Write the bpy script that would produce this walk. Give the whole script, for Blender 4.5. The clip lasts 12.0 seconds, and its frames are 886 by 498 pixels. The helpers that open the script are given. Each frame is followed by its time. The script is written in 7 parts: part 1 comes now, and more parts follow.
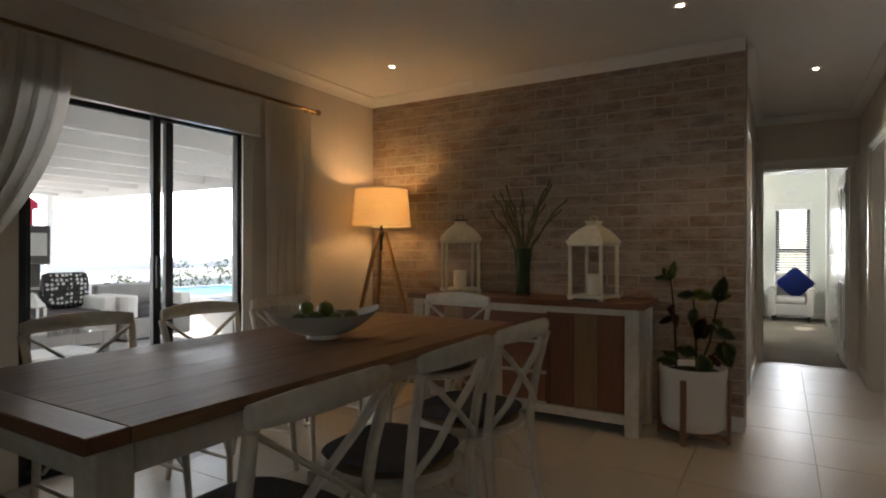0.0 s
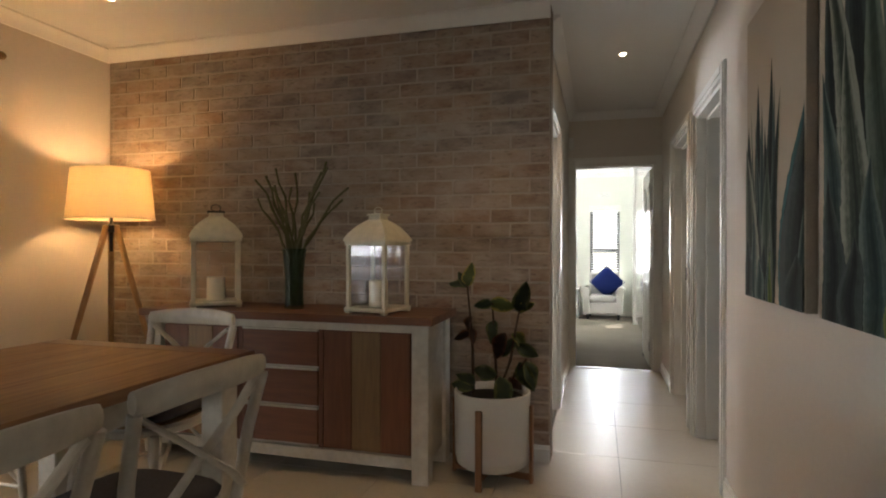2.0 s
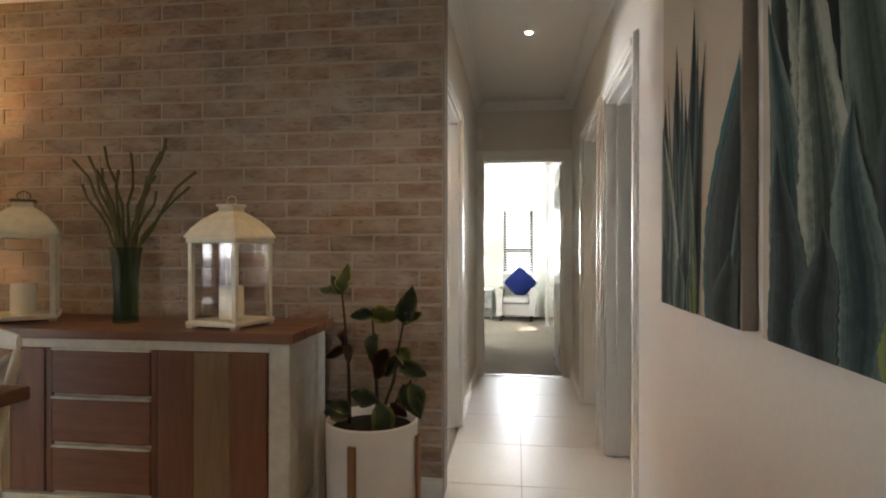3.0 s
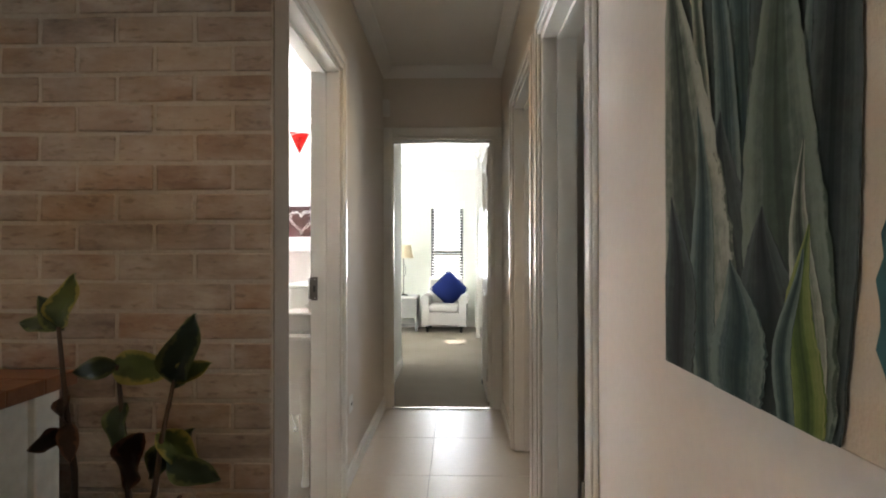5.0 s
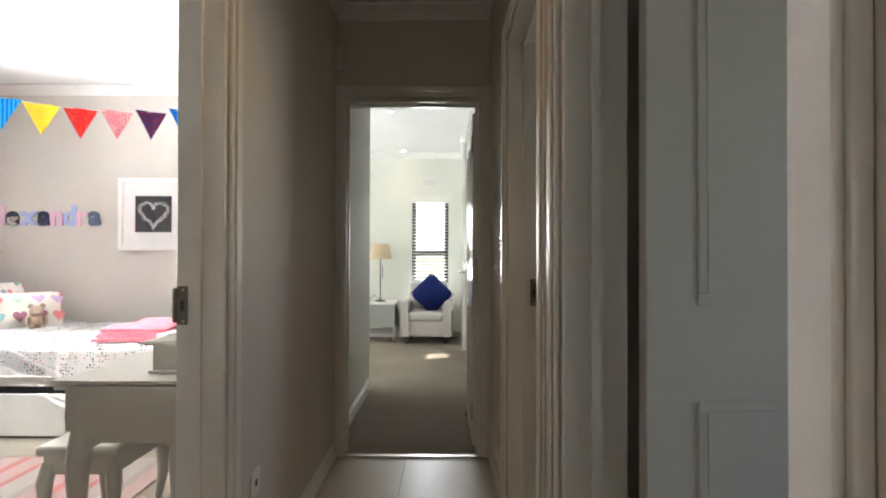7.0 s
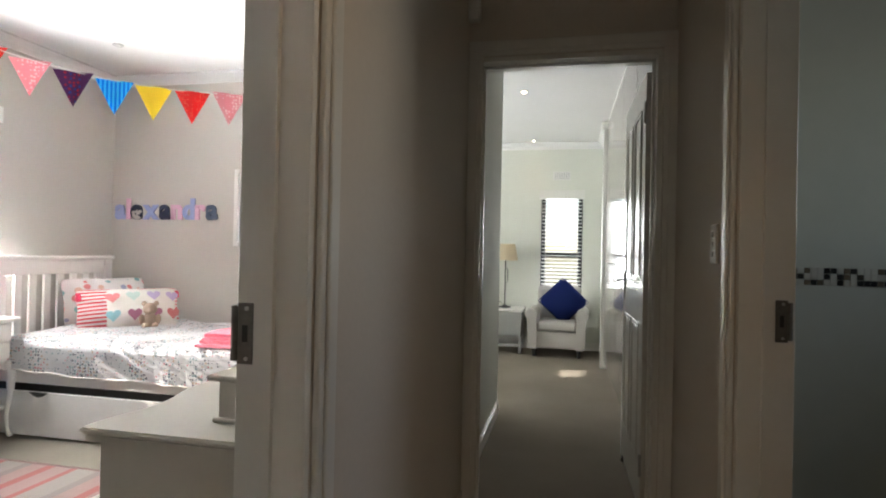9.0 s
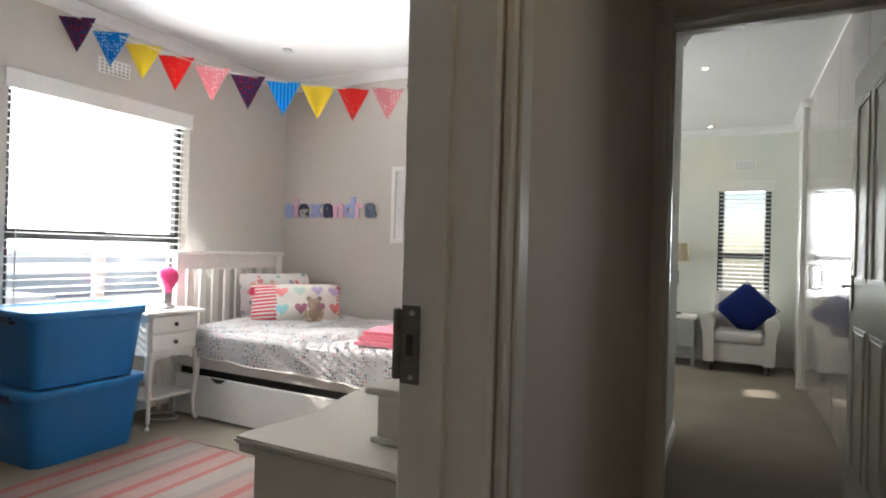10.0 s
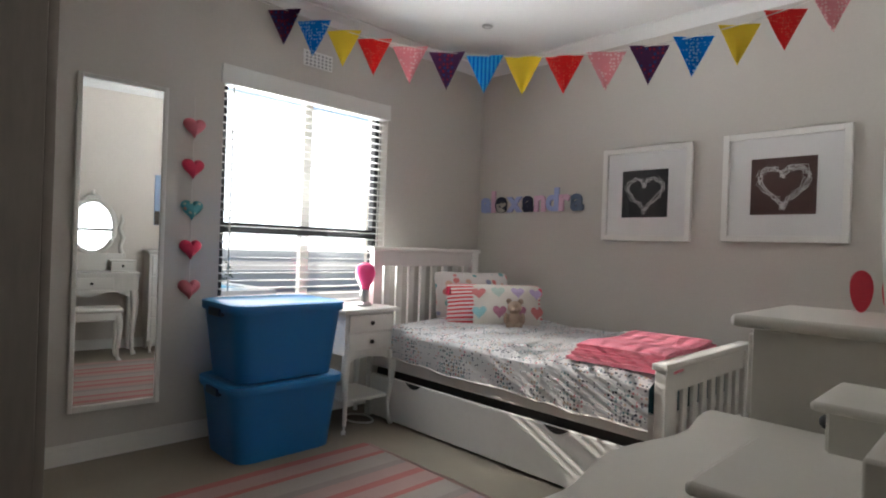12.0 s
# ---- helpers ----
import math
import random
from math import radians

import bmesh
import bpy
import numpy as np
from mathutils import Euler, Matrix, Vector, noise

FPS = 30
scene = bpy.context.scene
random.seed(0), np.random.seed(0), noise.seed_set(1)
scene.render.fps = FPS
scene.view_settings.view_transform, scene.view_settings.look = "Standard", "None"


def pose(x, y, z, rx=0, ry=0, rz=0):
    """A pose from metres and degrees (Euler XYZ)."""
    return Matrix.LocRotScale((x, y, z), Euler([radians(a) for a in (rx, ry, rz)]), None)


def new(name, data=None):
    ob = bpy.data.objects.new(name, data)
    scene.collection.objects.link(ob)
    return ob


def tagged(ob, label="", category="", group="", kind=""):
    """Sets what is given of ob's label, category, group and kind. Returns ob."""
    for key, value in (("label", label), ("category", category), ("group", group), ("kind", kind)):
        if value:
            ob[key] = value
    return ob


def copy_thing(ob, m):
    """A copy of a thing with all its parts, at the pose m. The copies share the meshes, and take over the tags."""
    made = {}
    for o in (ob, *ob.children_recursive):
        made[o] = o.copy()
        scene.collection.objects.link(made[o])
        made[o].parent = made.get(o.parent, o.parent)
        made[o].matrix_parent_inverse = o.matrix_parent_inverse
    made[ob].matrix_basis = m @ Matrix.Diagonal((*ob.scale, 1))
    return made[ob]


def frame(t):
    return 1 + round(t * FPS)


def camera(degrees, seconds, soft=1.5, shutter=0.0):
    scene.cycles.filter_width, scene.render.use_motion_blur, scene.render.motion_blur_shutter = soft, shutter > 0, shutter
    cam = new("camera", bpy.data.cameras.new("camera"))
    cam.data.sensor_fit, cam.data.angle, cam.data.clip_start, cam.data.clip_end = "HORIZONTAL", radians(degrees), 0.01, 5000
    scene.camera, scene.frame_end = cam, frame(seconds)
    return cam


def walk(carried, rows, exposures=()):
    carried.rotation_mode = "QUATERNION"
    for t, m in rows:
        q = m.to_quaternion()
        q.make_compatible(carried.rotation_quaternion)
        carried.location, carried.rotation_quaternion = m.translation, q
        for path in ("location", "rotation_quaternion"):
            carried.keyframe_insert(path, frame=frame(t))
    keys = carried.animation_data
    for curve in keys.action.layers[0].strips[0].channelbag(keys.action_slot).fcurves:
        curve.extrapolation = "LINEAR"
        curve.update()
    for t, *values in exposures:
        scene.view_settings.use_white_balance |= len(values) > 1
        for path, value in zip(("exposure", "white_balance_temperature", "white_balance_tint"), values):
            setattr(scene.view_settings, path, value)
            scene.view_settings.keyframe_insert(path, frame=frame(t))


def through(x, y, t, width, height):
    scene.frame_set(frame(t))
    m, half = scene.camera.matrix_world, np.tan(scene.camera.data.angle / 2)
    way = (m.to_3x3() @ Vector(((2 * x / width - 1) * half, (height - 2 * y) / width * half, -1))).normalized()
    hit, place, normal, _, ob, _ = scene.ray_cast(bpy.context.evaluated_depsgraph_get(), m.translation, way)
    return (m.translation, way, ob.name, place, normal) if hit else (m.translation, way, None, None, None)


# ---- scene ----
cam = camera(76.0, 12.0, soft=2.0)
LAMP_W, DOWN_W, BUNT_SAG = 2.5, 4.2, 0.385
EXPOSURES = [(0.0, 1.75), (1.5, 2.1), (2.5, 2.7), (3.0, 2.85), (5.0, 2.65), (6.0, 2.25), (6.5, 2.1), (8.5, 1.62), (9.5, 1.3), (11.0, 0.5), (12.0, 0.08)]

PATH = [
    (0.0, -0.098, -0.050, 1.203, 30.85, -0.10, -0.13),
    (0.5, -0.107, 0.134, 1.203, 28.02, -0.10, -0.14),
    (1.0, -0.087, 0.365, 1.202, 24.22, -0.15, -0.12),
    (1.5, -0.058, 0.621, 1.202, 20.16, -0.13, -0.09),
    (2.0, -0.040, 0.911, 1.201, 15.36, -0.03, -0.11),
    (2.5, 0.007, 1.175, 1.198, 10.41, 0.01, -0.09),
    (3.0, 0.048, 1.444, 1.193, 7.45, 0.03, -0.06),
    (3.2, 0.064, 1.580, 1.191, 6.78, 0.07, -0.03),
    (4.8, 0.193, 2.399, 1.179, 1.86, 0.29, 0.08),
    (5.0, 0.215, 2.549, 1.177, 1.37, 0.37, 0.08),
    (5.5, 0.249, 2.794, 1.173, 0.95, 0.55, 0.07),
    (6.0, 0.284, 3.041, 1.167, 0.41, 0.64, 0.04),
    (6.5, 0.304, 3.279, 1.159, 0.33, 0.53, -0.02),
    (6.7, 0.305, 3.408, 1.156, 0.35, 0.52, -0.07),
    (8.3, 0.224, 4.070, 1.164, 4.60, 0.72, -0.90),
    (8.5, 0.189, 4.138, 1.163, 6.63, 0.69, -1.00),
    (9.0, 0.102, 4.280, 1.158, 12.07, 0.49, -1.20),
    (9.5, 0.027, 4.405, 1.152, 18.80, 0.38, -1.40),
    (10.0, -0.055, 4.510, 1.142, 26.94, 0.14, -1.60),
    (10.5, -0.156, 4.588, 1.118, 33.95, -0.02, -1.78),
    (11.0, -0.270, 4.657, 1.115, 39.10, -0.10, -1.98),
    (11.5, -0.370, 4.747, 1.106, 42.75, -0.13, -2.06),
    (12.0, -0.460, 4.859, 1.096, 45.55, -0.14, -2.04),
]
walk(cam, [(t, pose(x, y, z, 90 + pitch, 0, yaw) @ pose(0, 0, 0, 0, 0, -roll)) for t, x, y, z, yaw, pitch, roll in PATH], EXPOSURES)

# ---- light ----
world = bpy.data.worlds.new("world")
scene.world = world
world.use_nodes = True
SUN = Vector((1.0, 0.30, -0.516)).normalized()
sky = world.node_tree.nodes.new("ShaderNodeTexSky")
sky.sky_type, sky.sun_disc = "NISHITA", False
sky.sun_elevation = math.asin(-SUN.z)
sky.sun_rotation = math.atan2(-SUN.x, -SUN.y)
background = world.node_tree.nodes["Background"]
world.node_tree.links.new(sky.outputs[0], background.inputs[0])
background.inputs[1].default_value = 0.12
sun = new("sun", bpy.data.lights.new("sun", "SUN"))
sun.data.energy, sun.data.angle, sun.data.color = 5.0, radians(0.5), (1.0, 0.94, 0.86)
sun.rotation_euler = SUN.to_track_quat("-Z", "Y").to_euler()


def window_light(name, x, y, z, w, h, rz, watts, color=(0.93, 0.97, 1.0), up=0, spread=110):
    """Daylight in a window's opening, turned by rz; up is the lift that a blind's slats give it."""
    lamp = new(name, bpy.data.lights.new(name, "AREA"))
    lamp.data.shape, lamp.data.size, lamp.data.size_y = "RECTANGLE", w, h
    lamp.data.energy, lamp.data.color = watts, color
    lamp.data.spread = radians(spread)
    lamp.matrix_world = pose(x, y, z, 90 + up, 0, rz)
    return lamp


window_light("bedroom_window_light", -3.80, 6.775, 1.30, 1.05, 1.36, -90, 60, up=40, spread=96)
window_light("bedroom_window_low_light", -3.81, 6.775, 1.30, 1.05, 1.36, -90, 13, up=-46, spread=96)
window_light("master_window_light", 0.065, 11.68, 1.20, 0.46, 1.4, 180, 8, up=15)
window_light("master_side_light", -3.80, 9.45, 1.30, 1.5, 1.4, -90, 40, up=20)
window_light("sliding_door_light", -3.60, 2.015, 1.05, 1.3, 1.9, -90, 0.4, (1.0, 0.97, 0.92))
window_light("rear_window_light", 0.0, -2.72, 1.45, 1.4, 1.0, 0, 0.7, (1.0, 0.86, 0.70))
window_light("bathroom_window_light", 2.46, 6.2, 1.7, 0.75, 0.75, 90, 0.8)
window_light("study_window_light", 3.34, 4.0, 1.5, 1.0, 1.0, 90, 0.9)

# ---- materials ----


def mat(name, color, rough=0.6, metal=0.0, grain=0.0, scale=20.0, bump=0.0, color2=None, stretch=(1, 1, 1), coat=0.0, spec=0.5, vary=0.0, big=2.0, span=(0.65, 1.35)):
    """A surface with grain at a fine and a coarse scale, real-size object coordinates, and a slight change from piece to piece."""
    m = bpy.data.materials.new(name)
    m.use_nodes = True
    nt = m.node_tree
    n, ln = nt.nodes, nt.links
    b = n["Principled BSDF"]
    b.inputs["Roughness"].default_value, b.inputs["Metallic"].default_value = rough, metal
    b.inputs["Coat Weight"].default_value = coat
    b.inputs["Specular IOR Level"].default_value = spec
    b.inputs["Base Color"].default_value = (*color, 1)
    if grain or bump or color2 or vary:
        geo = n.new("ShaderNodeNewGeometry")
        mp = n.new("ShaderNodeMapping")
        mp.inputs["Scale"].default_value = stretch
        ln.new(geo.outputs["Position"], mp.inputs["Vector"])
        fine = n.new("ShaderNodeTexNoise")
        fine.inputs["Scale"].default_value, fine.inputs["Detail"].default_value = scale, 5
        coarse = n.new("ShaderNodeTexNoise")
        coarse.inputs["Scale"].default_value, coarse.inputs["Detail"].default_value = big, 3
        ln.new(mp.outputs[0], fine.inputs["Vector"])
        ln.new(mp.outputs[0], coarse.inputs["Vector"])
        add = n.new("ShaderNodeMath")
        add.operation = "ADD"
        ln.new(fine.outputs[0], add.inputs[0])
        ln.new(coarse.outputs[0], add.inputs[1])
        last = add
        if vary:
            info = n.new("ShaderNodeObjectInfo")
            mul = n.new("ShaderNodeMath")
            mul.operation, mul.inputs[1].default_value = "MULTIPLY_ADD", vary
            ln.new(info.outputs["Random"], mul.inputs[0])
            ln.new(add.outputs[0], mul.inputs[2])
            last = mul
        ramp = n.new("ShaderNodeMapRange")
        ramp.inputs["From Min"].default_value, ramp.inputs["From Max"].default_value = span[0], span[1] + vary
        ln.new(last.outputs[0], ramp.inputs["Value"])
        mix = n.new("ShaderNodeMix")
        mix.data_type = "RGBA"
        c2 = color2 or tuple(min(1, c * (1 - grain)) for c in color)
        mix.inputs["A"].default_value, mix.inputs["B"].default_value = (*color, 1), (*c2, 1)
        ln.new(ramp.outputs[0], mix.inputs["Factor"])
        ln.new(mix.outputs["Result"], b.inputs["Base Color"])
        if bump:
            bm_ = n.new("ShaderNodeBump")
            bm_.inputs["Strength"].default_value, bm_.inputs["Distance"].default_value = bump, 0.004
            ln.new(fine.outputs[0], bm_.inputs["Height"])
            ln.new(bm_.outputs[0], b.inputs["Normal"])
    return m


def glow(name, color, strength):
    m = bpy.data.materials.new(name)
    m.use_nodes = True
    b = m.node_tree.nodes["Principled BSDF"]
    b.inputs["Base Color"].default_value = (*color, 1)
    b.inputs["Emission Color"].default_value = (*color, 1)
    b.inputs["Emission Strength"].default_value = strength
    return m


def glass_mat(name, tint=(1, 1, 1), rough=0.0):
    """Clear thin glass: mostly see-through, glossy by the angle."""
    m = bpy.data.materials.new(name)
    m.use_nodes = True
    n, ln = m.node_tree.nodes, m.node_tree.links
    n.remove(n["Principled BSDF"])
    tr, gl, mx = n.new("ShaderNodeBsdfTransparent"), n.new("ShaderNodeBsdfGlossy"), n.new("ShaderNodeMixShader")
    tr.inputs[0].default_value = (*tint, 1)
    gl.inputs["Roughness"].default_value = rough
    lw, pw, ml = n.new("ShaderNodeLayerWeight"), n.new("ShaderNodeMath"), n.new("ShaderNodeMath")
    lw.inputs["Blend"].default_value = 0.5
    pw.operation, pw.inputs[1].default_value = "POWER", 4.0
    ml.operation, ml.inputs[1].default_value, ml.inputs[2].default_value = "MULTIPLY_ADD", 0.6, 0.03
    ln.new(lw.outputs["Facing"], pw.inputs[0])
    ln.new(pw.outputs[0], ml.inputs[0])
    ln.new(ml.outputs[0], mx.inputs[0])
    ln.new(tr.outputs[0], mx.inputs[1])
    ln.new(gl.outputs[0], mx.inputs[2])
    ln.new(mx.outputs[0], n["Material Output"].inputs[0])
    return m


def cloth_mat(name, color, through=0.3, rough=0.9, color2=None, scale=220.0):
    """Thin fabric that lets some light through."""
    m = mat(name, color, rough, grain=0.08, scale=scale, bump=0.25, color2=color2, spec=0.2)
    n, ln = m.node_tree.nodes, m.node_tree.links
    tl, mx = n.new("ShaderNodeBsdfTranslucent"), n.new("ShaderNodeMixShader")
    tl.inputs[0].default_value = (*color, 1)
    mx.inputs[0].default_value = through
    ln.new(n["Principled BSDF"].outputs[0], mx.inputs[1])
    ln.new(tl.outputs[0], mx.inputs[2])
    ln.new(mx.outputs[0], n["Material Output"].inputs[0])
    return m


def pattern_mat(name, base, kind, colors, scale, rough=0.85):
    """Printed cloth: dots in a few colours, or stripes along one axis of the object."""
    m = mat(name, base, rough, grain=0.05, scale=150, bump=0.2, spec=0.2)
    n, ln = m.node_tree.nodes, m.node_tree.links
    b = n["Principled BSDF"]
    tc = n.new("ShaderNodeTexCoord")
    mix = n.new("ShaderNodeMix")
    mix.data_type = "RGBA"
    mix.inputs["A"].default_value = (*base, 1)
    if kind == "dots":
        v = n.new("ShaderNodeTexVoronoi")
        v.inputs["Scale"].default_value = scale
        v.inputs["Randomness"].default_value = 0.45
        ln.new(tc.outputs["Object"], v.inputs["Vector"])
        lt = n.new("ShaderNodeMath")
        lt.operation, lt.inputs[1].default_value = "LESS_THAN", 0.34
        ln.new(v.outputs["Distance"], lt.inputs[0])
        ln.new(lt.outputs[0], mix.inputs["Factor"])
        cr = n.new("ShaderNodeValToRGB")
        cr.color_ramp.interpolation = "CONSTANT"
        el = cr.color_ramp.elements
        el[0].color = (*colors[0], 1)
        el[1].position, el[1].color = 1 / len(colors), (*colors[1 % len(colors)], 1)
        for i in range(2, len(colors)):
            e = el.new(i / len(colors))
            e.color = (*colors[i], 1)
        sep = n.new("ShaderNodeSeparateColor")
        ln.new(v.outputs["Color"], sep.inputs[0])
        ln.new(sep.outputs[0], cr.inputs[0])
        ln.new(cr.outputs[0], mix.inputs["B"])
    else:
        sep = n.new("ShaderNodeSeparateXYZ")
        ln.new(tc.outputs["Object"], sep.inputs[0])
        mul = n.new("ShaderNodeMath")
        mul.operation, mul.inputs[1].default_value = "MULTIPLY", scale
        ln.new(sep.outputs["XYZ".index(kind)], mul.inputs[0])
        fr = n.new("ShaderNodeMath")
        fr.operation = "FRACT"
        ln.new(mul.outputs[0], fr.inputs[0])
        lt = n.new("ShaderNodeMath")
        lt.operation, lt.inputs[1].default_value = "LESS_THAN", 0.5
        ln.new(fr.outputs[0], lt.inputs[0])
        ln.new(lt.outputs[0], mix.inputs["Factor"])
        mix.inputs["B"].default_value = (*colors[0], 1)
    ln.new(mix.outputs["Result"], b.inputs["Base Color"])
    return m


WALL = mat("wall_paint", (0.68, 0.62, 0.55), 0.75, grain=0.06, scale=60, bump=0.12, spec=0.3)
WALL_BED = mat("bedroom_wall_paint", (0.585, 0.55, 0.505), 0.8, grain=0.05, scale=60, bump=0.12, spec=0.3)
WALL_MASTER = mat("master_wall_paint", (0.72, 0.73, 0.66), 0.8, grain=0.05, scale=60, bump=0.12, spec=0.3)
CEIL = mat("ceiling_paint", (0.80, 0.79, 0.77), 0.85, grain=0.04, scale=40, bump=0.08)
GLOSS = mat("white_gloss_paint", (0.78, 0.76, 0.71), 0.28, grain=0.04, scale=50, bump=0.05, coat=0.2)
TILE = mat("beige_porcelain_tile", (0.56, 0.51, 0.43), 0.34, grain=0.14, scale=35, bump=0.03, vary=0.25)
GROUT = mat("grey_grout", (0.22, 0.20, 0.17), 0.9, grain=0.2, scale=200)
CARPET = mat("beige_carpet", (0.32, 0.28, 0.225), 0.97, grain=0.25, scale=400, bump=0.8, spec=0.1)


def brick_mat(name):
    """Tumbled clay bricks: grey, tan, plum and red-brown ones side by side under an uneven whitewash."""
    m = bpy.data.materials.new(name)
    m.use_nodes = True
    n, ln = m.node_tree.nodes, m.node_tree.links
    b = n["Principled BSDF"]
    b.inputs["Roughness"].default_value = 0.92
    b.inputs["Specular IOR Level"].default_value = 0.15
    geo, info, sm, fr = n.new("ShaderNodeNewGeometry"), n.new("ShaderNodeObjectInfo"), n.new("ShaderNodeMath"), n.new("ShaderNodeMath")
    sm.operation, fr.operation = "ADD", "FRACT"
    ln.new(info.outputs["Random"], sm.inputs[0])
    ln.new(geo.outputs["Random Per Island"], sm.inputs[1])
    ln.new(sm.outputs[0], fr.inputs[0])
    cr = n.new("ShaderNodeValToRGB")
    el = cr.color_ramp.elements
    el[0].position, el[0].color = 0.0, (0.235, 0.155, 0.112, 1)
    el[1].position, el[1].color = 1.0, (0.300, 0.225, 0.170, 1)
    for q, c in ((0.18, (0.30, 0.22, 0.165)), (0.36, (0.215, 0.185, 0.170)), (0.52, (0.27, 0.165, 0.115)), (0.70, (0.33, 0.255, 0.195)), (0.86, (0.180, 0.140, 0.125))):
        el.new(q).color = (*c, 1)
    ln.new(fr.outputs[0], cr.inputs[0])
    mp, fine, wash = n.new("ShaderNodeMapping"), n.new("ShaderNodeTexNoise"), n.new("ShaderNodeTexNoise")
    mp.inputs["Scale"].default_value = (0.6, 1, 1.5)
    ln.new(geo.outputs["Position"], mp.inputs["Vector"])
    fine.inputs["Scale"].default_value, fine.inputs["Detail"].default_value = 42, 6
    wash.inputs["Scale"].default_value, wash.inputs["Detail"].default_value, wash.inputs["Roughness"].default_value = 9, 6, 0.65
    ln.new(mp.outputs[0], fine.inputs["Vector"])
    ln.new(mp.outputs[0], wash.inputs["Vector"])
    r1, r2 = n.new("ShaderNodeMapRange"), n.new("ShaderNodeMapRange")
    r1.inputs["From Min"].default_value, r1.inputs["From Max"].default_value, r1.inputs["To Max"].default_value = 0.36, 0.68, 0.85
    r2.inputs["From Min"].default_value, r2.inputs["From Max"].default_value, r2.inputs["To Max"].default_value = 0.56, 0.72, 0.55
    ln.new(wash.outputs[0], r1.inputs["Value"])
    ln.new(fine.outputs[0], r2.inputs["Value"])
    m1, m2 = n.new("ShaderNodeMix"), n.new("ShaderNodeMix")
    m1.data_type = m2.data_type = "RGBA"
    m1.inputs["B"].default_value = (0.44, 0.375, 0.31, 1)
    m2.inputs["B"].default_value = (0.125, 0.085, 0.065, 1)
    ln.new(cr.outputs[0], m1.inputs["A"])
    ln.new(r1.outputs[0], m1.inputs["Factor"])
    ln.new(m1.outputs["Result"], m2.inputs["A"])
    ln.new(r2.outputs[0], m2.inputs["Factor"])
    ln.new(m2.outputs["Result"], b.inputs["Base Color"])
    bp = n.new("ShaderNodeBump")
    bp.inputs["Strength"].default_value, bp.inputs["Distance"].default_value = 0.45, 0.004
    ln.new(fine.outputs[0], bp.inputs["Height"])
    ln.new(bp.outputs[0], b.inputs["Normal"])
    return m


BRICK = brick_mat("whitewashed_brick")
MORTAR = mat("pale_mortar", (0.46, 0.395, 0.325), 0.95, grain=0.25, scale=90, bump=0.6)
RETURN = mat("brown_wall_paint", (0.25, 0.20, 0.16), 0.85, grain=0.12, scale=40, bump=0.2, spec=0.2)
WOOD = mat("oiled_table_wood", (0.33, 0.18, 0.085), 0.50, spec=0.35, scale=9, bump=0.12, color2=(0.16, 0.075, 0.033), stretch=(9, 0.7, 9), vary=0.18, big=3, coat=0.04)
WOOD_SB = mat("sideboard_top_wood", (0.22, 0.10, 0.05), 0.4, scale=9, bump=0.12, color2=(0.11, 0.045, 0.022), stretch=(0.7, 9, 9), vary=0.4, big=3)
WOOD_RED = mat("red_brown_board", (0.25, 0.098, 0.042), 0.5, scale=8, bump=0.15, color2=(0.13, 0.046, 0.022), stretch=(9, 9, 0.8), vary=0.5, big=3)
WOOD_RED_H = mat("red_brown_drawer", (0.25, 0.098, 0.042), 0.5, scale=8, bump=0.15, color2=(0.13, 0.046, 0.022), stretch=(0.8, 9, 9), vary=0.5, big=3)
WOOD_TAN = mat("tan_board", (0.34, 0.21, 0.085), 0.5, scale=8, bump=0.15, color2=(0.19, 0.11, 0.05), stretch=(9, 9, 0.8), vary=0.4, big=3)
LEGWOOD = mat("teak_leg", (0.30, 0.15, 0.07), 0.5, scale=10, bump=0.1, color2=(0.2, 0.09, 0.04), stretch=(8, 8, 1))
OAK = mat("light_oak_leg", (0.42, 0.26, 0.13), 0.5, scale=10, bump=0.1, color2=(0.30, 0.17, 0.08), stretch=(8, 8, 1))
DISTRESSED = mat("distressed_white_paint", (0.70, 0.645, 0.545), 0.55, scale=26, bump=0.2, color2=(0.53, 0.475, 0.39), big=6)
WHITEWOOD = mat("white_painted_wood", (0.80, 0.78, 0.74), 0.42, grain=0.05, scale=30, bump=0.06)
CREAMWOOD = mat("cream_satin_paint", (0.64, 0.61, 0.55), 0.35, grain=0.04, scale=30, bump=0.05)
RATTAN = mat("woven_seat", (0.45, 0.32, 0.17), 0.8, grain=0.4, scale=180, bump=0.7)
CUSHION = mat("charcoal_cushion", (0.14, 0.13, 0.135), 0.95, grain=0.35, scale=160, bump=0.6, spec=0.1)
CERAMIC = mat("white_ceramic", (0.70, 0.67, 0.62), 0.3, grain=0.04, scale=20, coat=0.3)
POTWHITE = mat("matt_white_pot", (0.80, 0.78, 0.74), 0.55, grain=0.05, scale=40, bump=0.1)
FRUIT = mat("green_fruit", (0.20, 0.24, 0.05), 0.4, grain=0.4, scale=40, bump=0.15)
SHADE = cloth_mat("linen_shade", (0.82, 0.72, 0.55), 0.45)
BULB = glow("warm_bulb", (1.0, 0.62, 0.28), 12)
DOWN = glow("downlight_lamp", (1.0, 0.80, 0.5), 14)
CURTAIN = cloth_mat("sheer_white_curtain", (0.80, 0.77, 0.72), 0.55)
BRASS = mat("antique_brass", (0.22, 0.14, 0.06), 0.35, 1.0, grain=0.2)
CHROME = mat("brushed_steel", (0.55, 0.54, 0.52), 0.3, 1.0, grain=0.1, scale=80)
